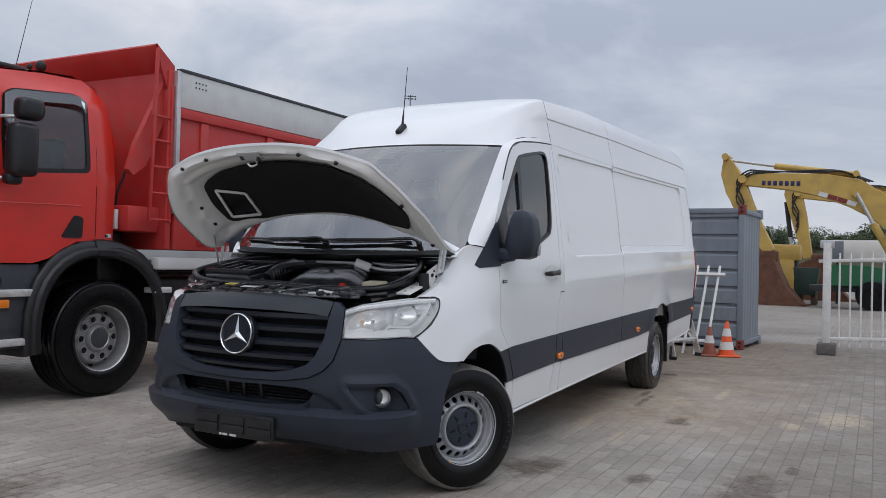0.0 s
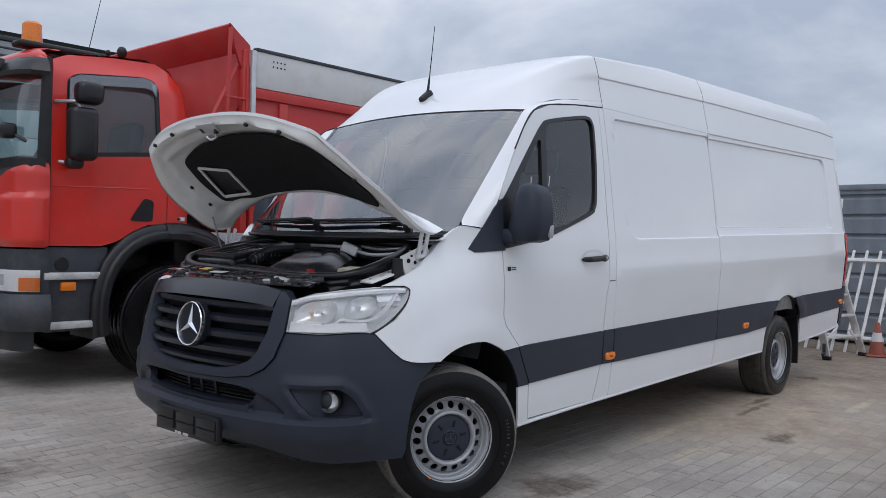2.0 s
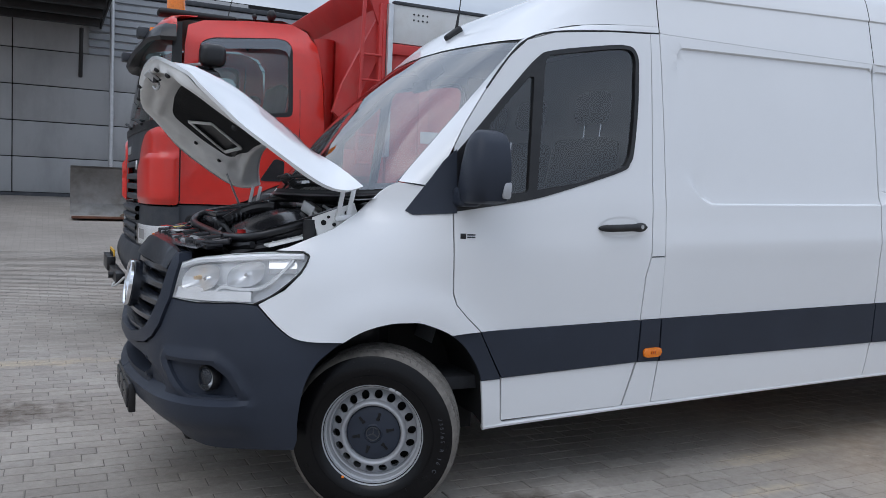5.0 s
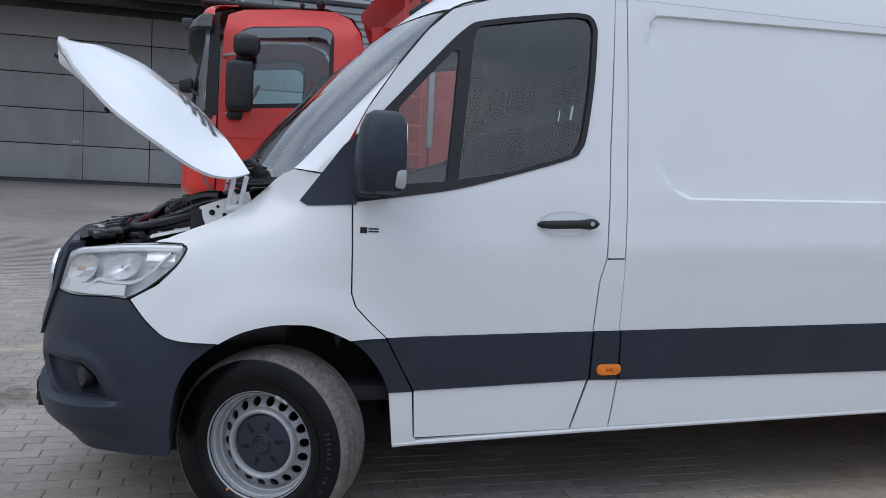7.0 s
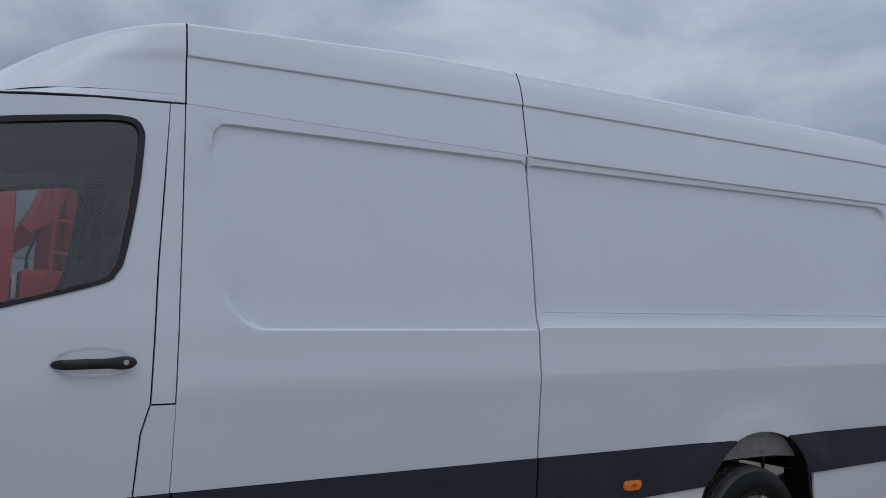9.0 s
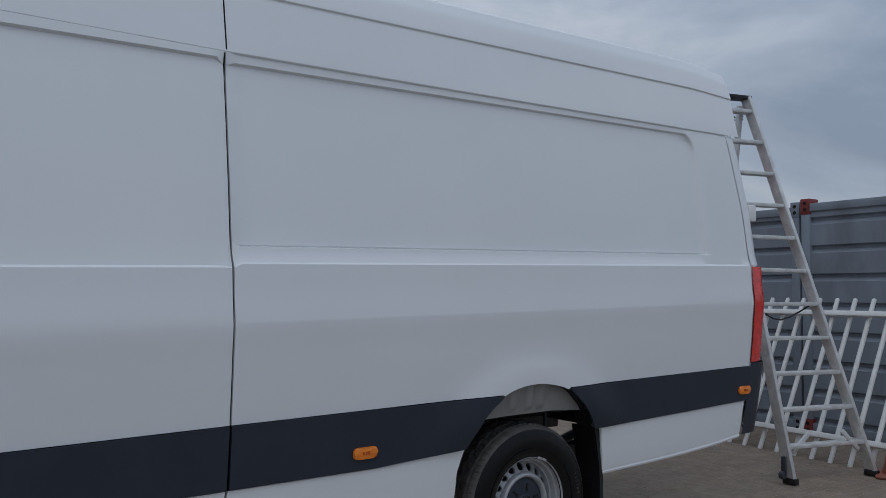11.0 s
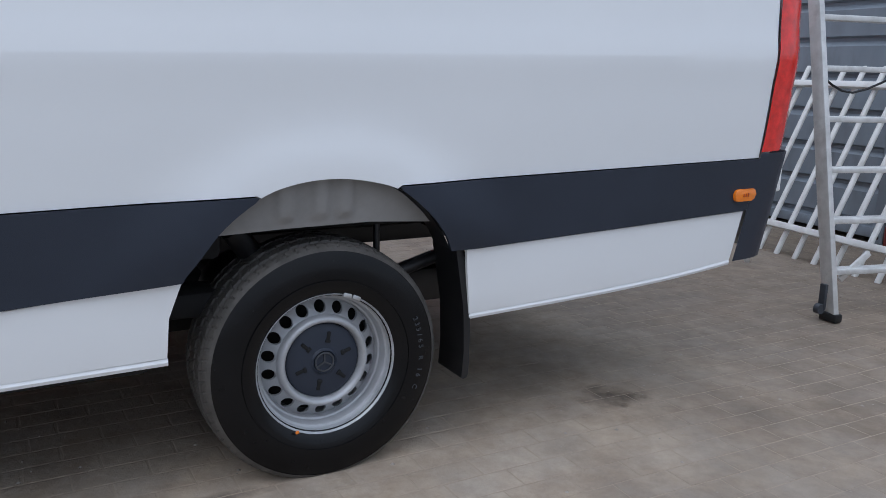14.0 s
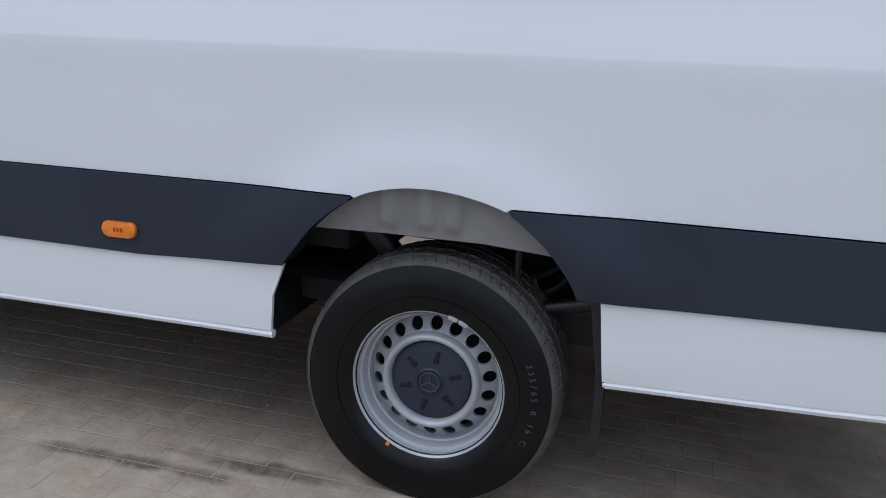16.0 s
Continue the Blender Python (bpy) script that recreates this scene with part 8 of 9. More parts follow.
def container(at, width, length, height, label, turn=0.0, casting=CASTING):
    """A small steel container, its ribbed end towards -x; at: the near bottom corner of that end."""
    c = thing("storage_container", label, "container", at, "containers by the yard entrance")
    c.rotation_euler = (0, 0, radians(turn))
    rib = 0.27
    bm = bmesh.new()
    zs, rows = [], []
    z = 0.10
    while z < height - 0.10:
        for dz, d in ((0.0, 0.0), (0.035, 0.035), (0.06, 0.035), (0.075, 0.0)):
            if z + dz < height - 0.09:
                zs.append((z + dz, d))
        z += rib
    zs.append((height - 0.09, 0.0))
    rows = [[(0.02 + d, y, zz) for y in (0.08, width / 2, width - 0.08)] for zz, d in zs]
    loft(bm, rows)
    part("ribbed_end", bm, CONTAINER, c, angle=20)
    for y in (0.0, width - 0.09):
        bm = bmesh.new()
        box_between(bm, (0.0, y, 0.06), (0.09, y + 0.09, height - 0.06), 0.008)
        part("corner_post", bm, CONTAINER, c)
        for z in (0.0, height - 0.15):
            for x in (-0.006, length - 0.14):
                bm = bmesh.new()
                box_between(bm, (x, y - 0.006, z), (x + 0.15, y + 0.096, z + 0.155), 0.012)
                cast = part("corner_casting", bm, casting if x < 0 else CONTAINER, c)
                for dz in (0.05, 0.11):
                    bm = bmesh.new()
                    rod(bm, (x - 0.002, y + 0.045, z + dz), (x + 0.01, y + 0.045, z + dz), 0.018, 12)
                    part("casting_hole", bm, GAP, cast)
    for y, n in ((0.012, 1), (width - 0.032, -1)):
        bm = bmesh.new()
        rows = []
        x = 0.09
        while x < length - 0.09:
            for dx, d in ((0.0, 0.0), (0.07, 0.0), (0.10, 0.005), (0.17, 0.005)):
                if x + dx < length - 0.09:
                    rows.append([(x + dx, y + n * d + 0.01, z) for z in (0.10, height - 0.10)])
            x += 0.20
        loft(bm, rows)
        part("ribbed_side", bm, CONTAINER, c, angle=20)
        for z in (0.06, height - 0.13):
            bm = bmesh.new()
            box_between(bm, (0.09, y - 0.01, z), (length - 0.09, y + 0.04, z + 0.07), 0.006)
            part("side_rail", bm, CONTAINER, c)
    for z in (0.04, height - 0.12):
        bm = bmesh.new()
        box_between(bm, (0.0, 0.09, z), (0.06, width - 0.09, z + 0.075), 0.006)
        part("end_rail", bm, CONTAINER, c)
    bm = bmesh.new()
    box_between(bm, (0.03, 0.03, height - 0.07), (length - 0.03, width - 0.03, height - 0.04), 0.004)
    part("roof_panel", bm, CONTAINER, c)
    bm = bmesh.new()
    box_between(bm, (length - 0.06, 0.05, 0.06), (length - 0.02, width - 0.05, height - 0.06), 0.004)
    part("back_panel", bm, CONTAINER, c)
    return c


container((9.14, -1.13, 0.0), 1.70, 1.42, 2.24, "small blue-grey ribbed steel container behind leaning white railings", -4.0)
container((9.29, 0.60, 0.0), 2.44, 3.0, 2.22, "blue-grey ribbed steel container beside a smaller one", -4.0, CONTAINER)


def railing(at, turn, lean, bars, label, first=0.0):
    """A white railing panel that leans against the containers: local x along it."""
    r = thing("railing_panel", label, "railing", at, "white railing panels")
    r.rotation_euler = Euler((radians(lean), 0, radians(turn)))
    L = bars * 0.168 + 0.06
    for z in (0.20, 1.27):
        bm = bmesh.new()
        box_between(bm, (first, -0.02, z - 0.022), (L, 0.02, z + 0.022), 0.004)
        part("rail", bm, WHITE_STEEL, r)
    me = None
    for k in range(bars):
        if me is None:
            bm = bmesh.new()
            lathe(bm, [(0.0, 0.0), (0.019, 0.0), (0.019, 1.40), (0.017, 1.425), (0.0, 1.435)], 12, pose(0, 0, 0, 90, 0, 0))
            o = part("bar", bm, WHITE_STEEL, r)
            me = o.data
        else:
            o = new("bar", me)
            o.parent = r
        o.location = (0.11 + 0.168 * k, -0.042, 0.0)
    return r


railing((8.02, -0.88, 0.012), 82.0, 25, 16, "white steel railing panel leaning towards the containers")

# step ladder
lad = thing("step_ladder", "tall worn aluminium step ladder behind the van", "ladder", (7.45, -0.45, 0.0))
foot_a, foot_b, top_a, top_b = Vector((7.172, -0.516, 0.03)), Vector((7.928, -0.705, 0.03)), Vector((7.255, 0.093, 2.850)), Vector((7.486, 0.0, 2.850))
foot_a, foot_b, top_a, top_b = (v - Vector((7.45, -0.45, 0.0)) for v in (foot_a, foot_b, top_a, top_b))
side = (foot_b - foot_a).normalized()
for a, b in ((foot_a, top_a), (foot_b, top_b)):
    bm = bmesh.new()
    beam(bm, a, b, 0.03, 0.085, 0.004, up=side.cross((b - a).normalized()))
    part("stile", bm, ALU, lad)
    bm = bmesh.new()
    box(bm, (0.055, 0.10, 0.045), Matrix.Translation(a + Vector((0, 0, -0.005))), 0.01)
    part("rubber_foot", bm, SEAL, lad)
for k in range(11):
    t = 0.078 + 0.0882 * k
    p, q = foot_a.lerp(top_a, t), foot_b.lerp(top_b, t)
    bm = bmesh.new()
    beam(bm, p + (q - p).normalized() * 0.012, q - (q - p).normalized() * 0.012, 0.075, 0.028, 0.004)
    part("tread", bm, ALU, lad)
back = Vector((-0.15, 1.25, 0))
for a, b, s in ((foot_a, top_a, 1), (foot_b, top_b, -1)):
    bm = bmesh.new()
    beam(bm, a.lerp(b, 0.06) + Vector((0.08 * s, 0, 0)), a.lerp(b, 0.06) + side * 0.22 * s + Vector((0, 0, 0.14)), 0.02, 0.03, 0.003)
    part("brace", bm, ALU, lad)
    bm = bmesh.new()
    beam(bm, a + back + Vector((0, 0, 0.0)), b + Vector((0.0, 0.05, -0.05)), 0.03, 0.06, 0.004)
    part("rear_leg", bm, ALU, lad)
bm = bmesh.new()
tube(bm, [foot_a.lerp(top_a, 0.42), foot_a.lerp(top_a, 0.40) + side * 0.2 + Vector((0, 0, -0.03)), foot_b.lerp(top_b, 0.435)], 0.006, 6)
part("tie_strap", bm, SEAL, lad)
bm = bmesh.new()
lathe(bm, [(0.0, -0.015), (0.026, -0.015), (0.026, 0.015), (0.0, 0.015)], 14, Matrix.Translation(foot_a + Vector((-0.07, 0.02, 0.04))))
box(bm, (0.02, 0.035, 0.13), Matrix.Translation(foot_a + Vector((-0.05, 0.02, 0.10))), 0.004)
part("castor", bm, TRUCK_GREY, lad)
bm = bmesh.new()
beam(bm, top_a + Vector((-0.03, 0, 0.0)), top_b + Vector((0.03, 0, 0.0)), 0.09, 0.03, 0.004)
part("top_cap", bm, SEAL, lad)


def cone(at, hgt, mat, label, dirty):
    c = thing("traffic_cone", label, "traffic cone", at, "traffic cones")
    bm = bmesh.new()
    r0, r1 = 0.115 * hgt / 0.5, 0.024
    lathe(bm, [(0.0, 0.02), (r0, 0.02), (r1, hgt - 0.01), (r1 - 0.008, hgt), (0.0, hgt)], 28, pose(0, 0, 0, 90, 0, 0))
    part("cone_body", bm, mat, c)
    bm = bmesh.new()
    box_between(bm, (-0.165 * hgt / 0.5, -0.165 * hgt / 0.5, 0.0), (0.165 * hgt / 0.5, 0.165 * hgt / 0.5, 0.028), 0.02, 3)
    part("cone_base", bm, mat, c)
    bands = ((0.20, 0.42), (0.58, 0.80)) if not dirty else ((0.44, 0.70),)
    for a, b in bands:
        ra, rb = (r0 + (r1 - r0) * (h * hgt - 0.02) / (hgt - 0.03) for h in (a, b))
        bm = bmesh.new()
        lathe(bm, [(ra - 0.002, a * hgt), (ra + 0.0025, a * hgt), (rb + 0.0025, b * hgt), (rb - 0.002, b * hgt)], 28, pose(0, 0, 0, 90, 0, 0))
        part("white_band", bm, bpy.data.materials["dusty_white_panel" if dirty else "white_painted_steel"], c, "white reflective band")
    c.rotation_euler = (0, 0, radians(24))


CONE_NEW = material("bright_orange_cone", (0.75, 0.10, 0.02), 0.5, vary=0.08, scale=8)
CONE_OLD = material("dirty_orange_cone", (0.28, 0.075, 0.045), 0.65, vary=0.2, scale=10, dirt=(0.12, 0.09, 0.08), dirt_amount=0.6, dirt_scale=6)
cone((8.12, -1.06, 0.0), 0.50, CONE_NEW, "bright orange traffic cone with two white bands", False)
cone((8.02, -0.84, 0.0), 0.42, CONE_OLD, "dirty faded orange traffic cone with one white band", True)

# gate
gate = thing("yard_gate", "white steel yard gate with upright bars", "gate", (9.5, -2.28, 0.0))
bm = bmesh.new()
box_between(bm, (-0.20, -0.14, 0.0), (0.14, 0.12, 0.17), 0.02)
part("concrete_foot", bm, material("worn_concrete", (0.13, 0.12, 0.11), 0.9, vary=0.25, scale=9, grain=0.3), gate)
bm = bmesh.new()
box_between(bm, (-0.055, -0.055, 0.17), (0.055, 0.055, 1.68), 0.008)
part("gate_post", bm, WHITE_STEEL, gate)
bm = bmesh.new()
box_between(bm, (-0.05, -0.09, 1.60), (0.10, 0.10, 1.72), 0.01)
part("roller_bracket", bm, STEEL, gate)
for z in (0.22, 1.40):
    bm = bmesh.new()
    beam(bm, (0.03, 0.12, z), (0.10, -3.4, z + 0.18), 0.05, 0.05, 0.005)
    part("gate_rail", bm, WHITE_STEEL, gate)
bar = None
for k in range(22):
    y = -0.17 - 0.145 * k
    if bar is None:
        bm = bmesh.new()
        rod(bm, (0, 0, 0.10), (0, 0, 1.52), 0.014, 10)
        o = part("gate_bar", bm, WHITE_STEEL, gate)
        bar = o.data
    else:
        o = new("gate_bar", bar)
        o.parent = gate
    o.location = (0.035 - 0.02 * y, y, -0.053 * y)

# ---- excavators and machines beyond the gate ----
YELLOW = material("digger_yellow_paint", (0.56, 0.37, 0.095), 0.5, vary=0.12, scale=1.5, dirt=(0.28, 0.19, 0.08), dirt_amount=0.5, dirt_scale=1.6)
RUST = material("rusty_bucket_steel", (0.13, 0.055, 0.032), 0.8, vary=0.35, scale=3, grain=0.3, grain_scale=20)
GREEN = material("machine_green_paint", (0.012, 0.12, 0.05), 0.5, vary=0.2, scale=2, dirt=(0.05, 0.05, 0.03), dirt_amount=0.5, dirt_scale=2)
DARK_IRON = material("dark_oily_iron", (0.02, 0.02, 0.021), 0.6, vary=0.3, scale=4)


def boom_shape(bm, pts, widths, y_half, bend):
    """A welded box arm along points in the (u, z) plane; bend maps (u, v, z) to places."""
    rows = []
    n = len(pts)
    for i, ((u, z), w) in enumerate(zip(pts, widths)):
        a, b = pts[max(0, i - 1)], pts[min(n - 1, i + 1)]
        d = math.hypot(b[0] - a[0], b[1] - a[1])
        nx, nz = -(b[1] - a[1]) / d, (b[0] - a[0]) / d
        rows.append([bend(u + nx * w / 2 * s, v, z + nz * w / 2 * s) for s, v in ((1, -y_half), (1, y_half), (-1, y_half), (-1, -y_half))])
    vs = loft(bm, rows, True)
    bm.faces.new(vs[0])
    bm.faces.new(vs[-1])
    bmesh.ops.bevel(bm, geom=[e for e in bm.edges], offset=0.015, segments=1, affect="EDGES", clamp_overlap=True)


def excavator(at, turn, scale, label, lettered, stick, widths, rams):
    """Local x runs from the machine out to its arm."""
    e = thing("excavator", label, "excavator", at, "diggers behind the gate")
    e.rotation_euler = (0, 0, radians(turn))
    e.scale = (scale, scale, scale)
    f = lambda u, v, z: (u, v, z)
    bm = bmesh.new()
    boom_shape(bm, [(0.5, 1.75), (1.1, 2.6), (1.75, 3.28), (2.55, 3.80), (3.5, 4.08), (4.6, 4.23), (5.6, 4.31), (6.15, 4.33)], [0.5, 0.72, 0.86, 0.95, 0.76, 0.56, 0.46, 0.36], 0.24, f)
    boom = part("boom", bm, YELLOW, e)
    bm = bmesh.new()
    boom_shape(bm, stick, widths, 0.20, f)
    part("stick", bm, YELLOW, e)
    for a, b, r, mat in rams:
        for v in ((-0.36, 0.36) if r == 0.12 or r == 0.06 else (0.0,)):
            bm = bmesh.new()
            rod(bm, (a[0], v, a[1]), (b[0], v, b[1]), r, 12)
            part("ram", bm, mat, e)
    for u, z, r in ((2.47, 3.77, 0.13), (6.05, 4.33, 0.14), (stick[0][0], stick[0][1], 0.12), (2.5, 4.42, 0.10)):
        bm = bmesh.new()
        rod(bm, (u, -0.40, z), (u, 0.40, z), r, 14)
        part("pivot_pin", bm, YELLOW, e)
    for k in range(3):
        bm = bmesh.new()
        tube(bm, [(2.2 - 0.1 * k, 0.20, 4.15), (2.9, 0.22 - 0.06 * k, 4.52), (3.6, 0.2, 4.50 + 0.04 * k), (5.3, 0.22, 4.60 - 0.03 * k), (5.9, 0.28, 4.62 - 0.1 * k), (6.25, 0.30, 4.2 - 0.25 * k), (6.0, 0.28, 3.55 - 0.2 * k), (6.1, 0.24, 3.2 - 0.25 * k)], 0.03, 6)
        part("hose", bm, DARK_IRON, e)
    # bucket
    bm = bmesh.new()
    prof = [(4.95, 1.60), (4.80, 1.15), (4.55, 0.62), (4.05, 0.06), (4.05, 0.0), (5.60, 0.0), (6.10, 0.25), (6.30, 0.80), (6.10, 1.35), (5.55, 1.62)]
    a = [[(u, v, z) for v in (-0.62, 0.62)] for u, z in prof]
    loft(bm, a)
    for v in (-0.62, 0.62):
        bm.faces.new([bm.verts.new((u, v, z)) for u, z in prof])
    part("bucket", bm, RUST, e, "rusty digging bucket")
    for v in (-0.5, -0.17, 0.17, 0.5):
        bm = bmesh.new()
        beam(bm, (4.12, v, 0.03), (3.86, v, 0.03), 0.10, 0.05, 0.01)
        part("bucket_tooth", bm, RUST, e)
    bm = bmesh.new()
    box_between(bm, (4.90, -0.3, 1.45), (5.50, 0.3, 1.85), 0.05)
    part("quick_hitch", bm, RUST, e)
    if lettered:
        bm = bmesh.new()
        for k in range(7):
            box(bm, (0.12, 0.01, 0.16), pose(5.36 - 0.185 * k, 0.246, 4.19 - 0.008 * k), 0.004)
        part("lettering_bars", bm, material("dark_blue_lettering", (0.02, 0.025, 0.10), 0.5), boom, "dark blue lettering bars")
        for k in range(4):
            bm = bmesh.new()
            beam(bm, (3.62 - 0.29 * k, 0.246, 3.80 - 0.10 * k), (3.35 - 0.29 * k, 0.246, 3.71 - 0.10 * k), 0.012, 0.15)
            part("warning_stripe", bm, CASTING if k % 3 else WHITE_STEEL, boom)
    # house, counterweight, tracks
    bm = bmesh.new()
    box_between(bm, (-1.9, -1.3, 1.15), (1.2, 1.3, 2.2), 0.12, 3)
    part("engine_house", bm, YELLOW, e)
    bm = bmesh.new()
    box_between(bm, (0.0, 0.35, 2.2), (1.4, 1.3, 3.05), 0.12, 3)
    part("operator_cab", bm, CAB_GLASS, e)
    bm = bmesh.new()
    box_between(bm, (-2.4, -1.35, 1.15), (-1.85, 1.35, 2.1), 0.2, 4)
    part("counterweight", bm, DARK_IRON, e)
    for v in (-1.1, 1.1):
        bm = bmesh.new()
        prism(bm, rounded([(-2.0, 0.0), (2.0, 0.0), (2.3, 0.45), (2.0, 0.9), (-2.0, 0.9), (-2.3, 0.45)], 0.3), 0.6, lambda u, w, d: (u, v - 0.3 + d, w))
        part("track", bm, DARK_IRON, e)
    return e


excavator((26.0, -4.80, 0.0), 88.0, 1.0, "yellow excavator with a rusty bucket resting on the ground", True,
          [(6.64, 5.14), (6.52, 4.62), (6.28, 4.00), (6.00, 3.40), (5.60, 2.60), (5.15, 1.80)], [0.18, 0.60, 0.74, 0.62, 0.48, 0.38],
          [((2.45, 4.39), (5.05, 4.79), 0.11, YELLOW), ((5.05, 4.79), (6.60, 5.06), 0.05, STEEL), ((1.2, 1.3), (1.98, 2.77), 0.12, YELLOW), ((1.98, 2.77), (2.47, 3.77), 0.06, STEEL),
           ((6.42, 3.6), (5.95, 2.6), 0.08, YELLOW), ((5.95, 2.6), (5.50, 1.80), 0.045, STEEL)])
excavator((32.0, -6.1, 0.0), 88.0, 1.0, "yellow excavator parked behind another one", False,
          [(6.42, 4.78), (6.26, 4.37), (6.02, 3.40), (5.76, 2.20), (5.64, 1.67)], [0.22, 0.66, 0.60, 0.42, 0.34],
          [((2.45, 4.39), (5.0, 4.6), 0.11, YELLOW), ((5.0, 4.6), (6.40, 4.74), 0.05, STEEL), ((1.2, 1.3), (1.98, 2.77), 0.12, YELLOW), ((1.98, 2.77), (2.47, 3.77), 0.06, STEEL),
           ((6.51, 3.99), (6.33, 2.54), 0.09, DARK_IRON), ((6.33, 2.54), (6.27, 2.0), 0.05, STEEL)])

# green machine on wheels
gm = thing("green_trailer", "green machine trailer with dark tyres", "trailer", (25.5, -3.0, 0.0))
bm = bmesh.new()
prism(bm, [(-1.6, 0.75), (1.3, 0.75), (1.45, 1.05), (1.3, 1.42), (0.3, 1.40), (-0.6, 1.20), (-1.5, 1.15)], 1.5, lambda u, v, d: (-0.75 + d, u, v))
part("trailer_body", bm, GREEN, gm)
bm = bmesh.new()
box_between(bm, (-0.6, -1.8, 0.55), (0.6, 2.0, 0.75), 0.02)
part("trailer_frame", bm, DARK_IRON, gm)
for y in (-0.9, 0.2):
    bm = bmesh.new()
    lathe(bm, [(0.0, -0.12), (0.22, -0.12), (0.24, -0.15), (0.44, -0.14), (0.46, 0.0), (0.44, 0.14), (0.0, 0.12)], 28, pose(-0.80, y, 0.46, 0, 0, -90))
    part("trailer_wheel", bm, TYRE, gm)
# pallets and a green skip beside the bucket
sk = thing("green_skip", "dark green steel skip on timber blocks", "skip", (27.5, -0.75, 0.0))
bm = bmesh.new()
prism(bm, [(-0.32, 0.35), (0.28, 0.35), (0.40, 1.30), (-0.40, 1.30)], 1.4, lambda u, v, d: (-0.7 + d, u, v), 0.02)
part("skip_body", bm, material("dark_green_paint", (0.012, 0.035, 0.025), 0.5, vary=0.3, scale=3), sk)
for y in (-0.25, 0.22):
    bm = bmesh.new()
    box_between(bm, (-0.6, y - 0.08, 0.0), (0.6, y + 0.08, 0.35), 0.01)
    part("timber_block", bm, material("weathered_timber", (0.10, 0.075, 0.055), 0.85, vary=0.25, scale=6) if "weathered_timber" not in bpy.data.materials else bpy.data.materials["weathered_timber"], sk)
yb = thing("yellow_machine", "yellow steel machine frame with a dark engine", "machine part", (29.5, 0.2, 0.0))
bm = bmesh.new()
box_between(bm, (-0.5, -0.60, 1.55), (0.5, 0.75, 2.15), 0.08)
part("frame_top", bm, YELLOW, yb)
bm = bmesh.new()
box_between(bm, (-0.4, -0.5, 0.4), (0.4, 0.45, 1.56), 0.08)
part("engine_block", bm, DARK_IRON, yb)
bm = bmesh.new()
box_between(bm, (-0.55, -0.4, 0.0), (-0.35, 0.1, 1.58), 0.03)
part("frame_leg", bm, YELLOW, yb)
# white cabin behind the gate
wc = thing("site_cabin", "white and pale grey site cabin", "cabin", (28.5, -3.6, 0.0))
bm = bmesh.new()
box_between(bm, (0, -1.2, 1.54), (1.6, 2.11, 2.32), 0.02)
part("cabin_wall", bm, material("white_cabin_paint", (0.84, 0.84, 0.83), 0.45, vary=0.04, scale=3), wc)
bm = bmesh.new()
box_between(bm, (-0.008, 1.73, 1.56), (0.02, 2.09, 2.28), 0.004)
part("grey_panel", bm, CONTAINER, wc)
for y in (-1.0, 1.95):
    bm = bmesh.new()
    box_between(bm, (0.7, y - 0.04, 0.0), (0.8, y + 0.04, 1.56), 0.008)
    part("cabin_leg", bm, DARK_IRON, wc)

# floodlight mast far off
mast = thing("floodlight_mast", "tall thin floodlight mast in the distance", "light mast", (64.0, 37.34, 0.0))
bm = bmesh.new()
rod(bm, (0, 0, 0), (0, 0, 17.1), 0.13, 10, 0.045)
part("mast_pole", bm, TRUCK_GREY, mast)
for z in (16.75, 17.0):
    bm = bmesh.new()
    beam(bm, (-0.26, 0.42, z), (0.26, -0.42, z), 0.05, 0.05)
    part("cross_arm", bm, TRUCK_GREY, mast)
    for k in range(4):
        bm = bmesh.new()
        box(bm, (0.11, 0.14, 0.12), pose(-0.26 + 0.173 * k, 0.42 - 0.28 * k, z, 0, 30, 20), 0.02)
        part("floodlight", bm, TRUCK_GREY, mast)

# distant bank and trees
BANK = material("rough_grass_bank", (0.075, 0.075, 0.04), 0.95, vary=0.35, scale=0.25, dirt=(0.06, 0.05, 0.035), dirt_amount=0.6, dirt_scale=0.12)
bm = bmesh.new()
rr = random.Random(3)
rows = []
for k in range(61):
    y = -140 + 300 * k / 60
    h = 3.6 + 0.5 * math.sin(k * 0.7) + rr.uniform(-0.3, 0.3)
    rows.append([(108, y, -0.05), (111, y, 1.6 + rr.uniform(-0.2, 0.2)), (115, y, h), (124, y, h + 0.4), (132, y, 0)])
loft(bm, rows)
tagged(part("bank", bm, BANK), "low rough grassy bank in the distance", "bank", kind="structure")
LEAF = material("dark_hedge_leaves", (0.07, 0.10, 0.045), 0.8, vary=0.4, scale=1.0, random_piece=0.35, island=True)
BARK = material("grey_bark", (0.09, 0.075, 0.06), 0.9, vary=0.2, scale=5)


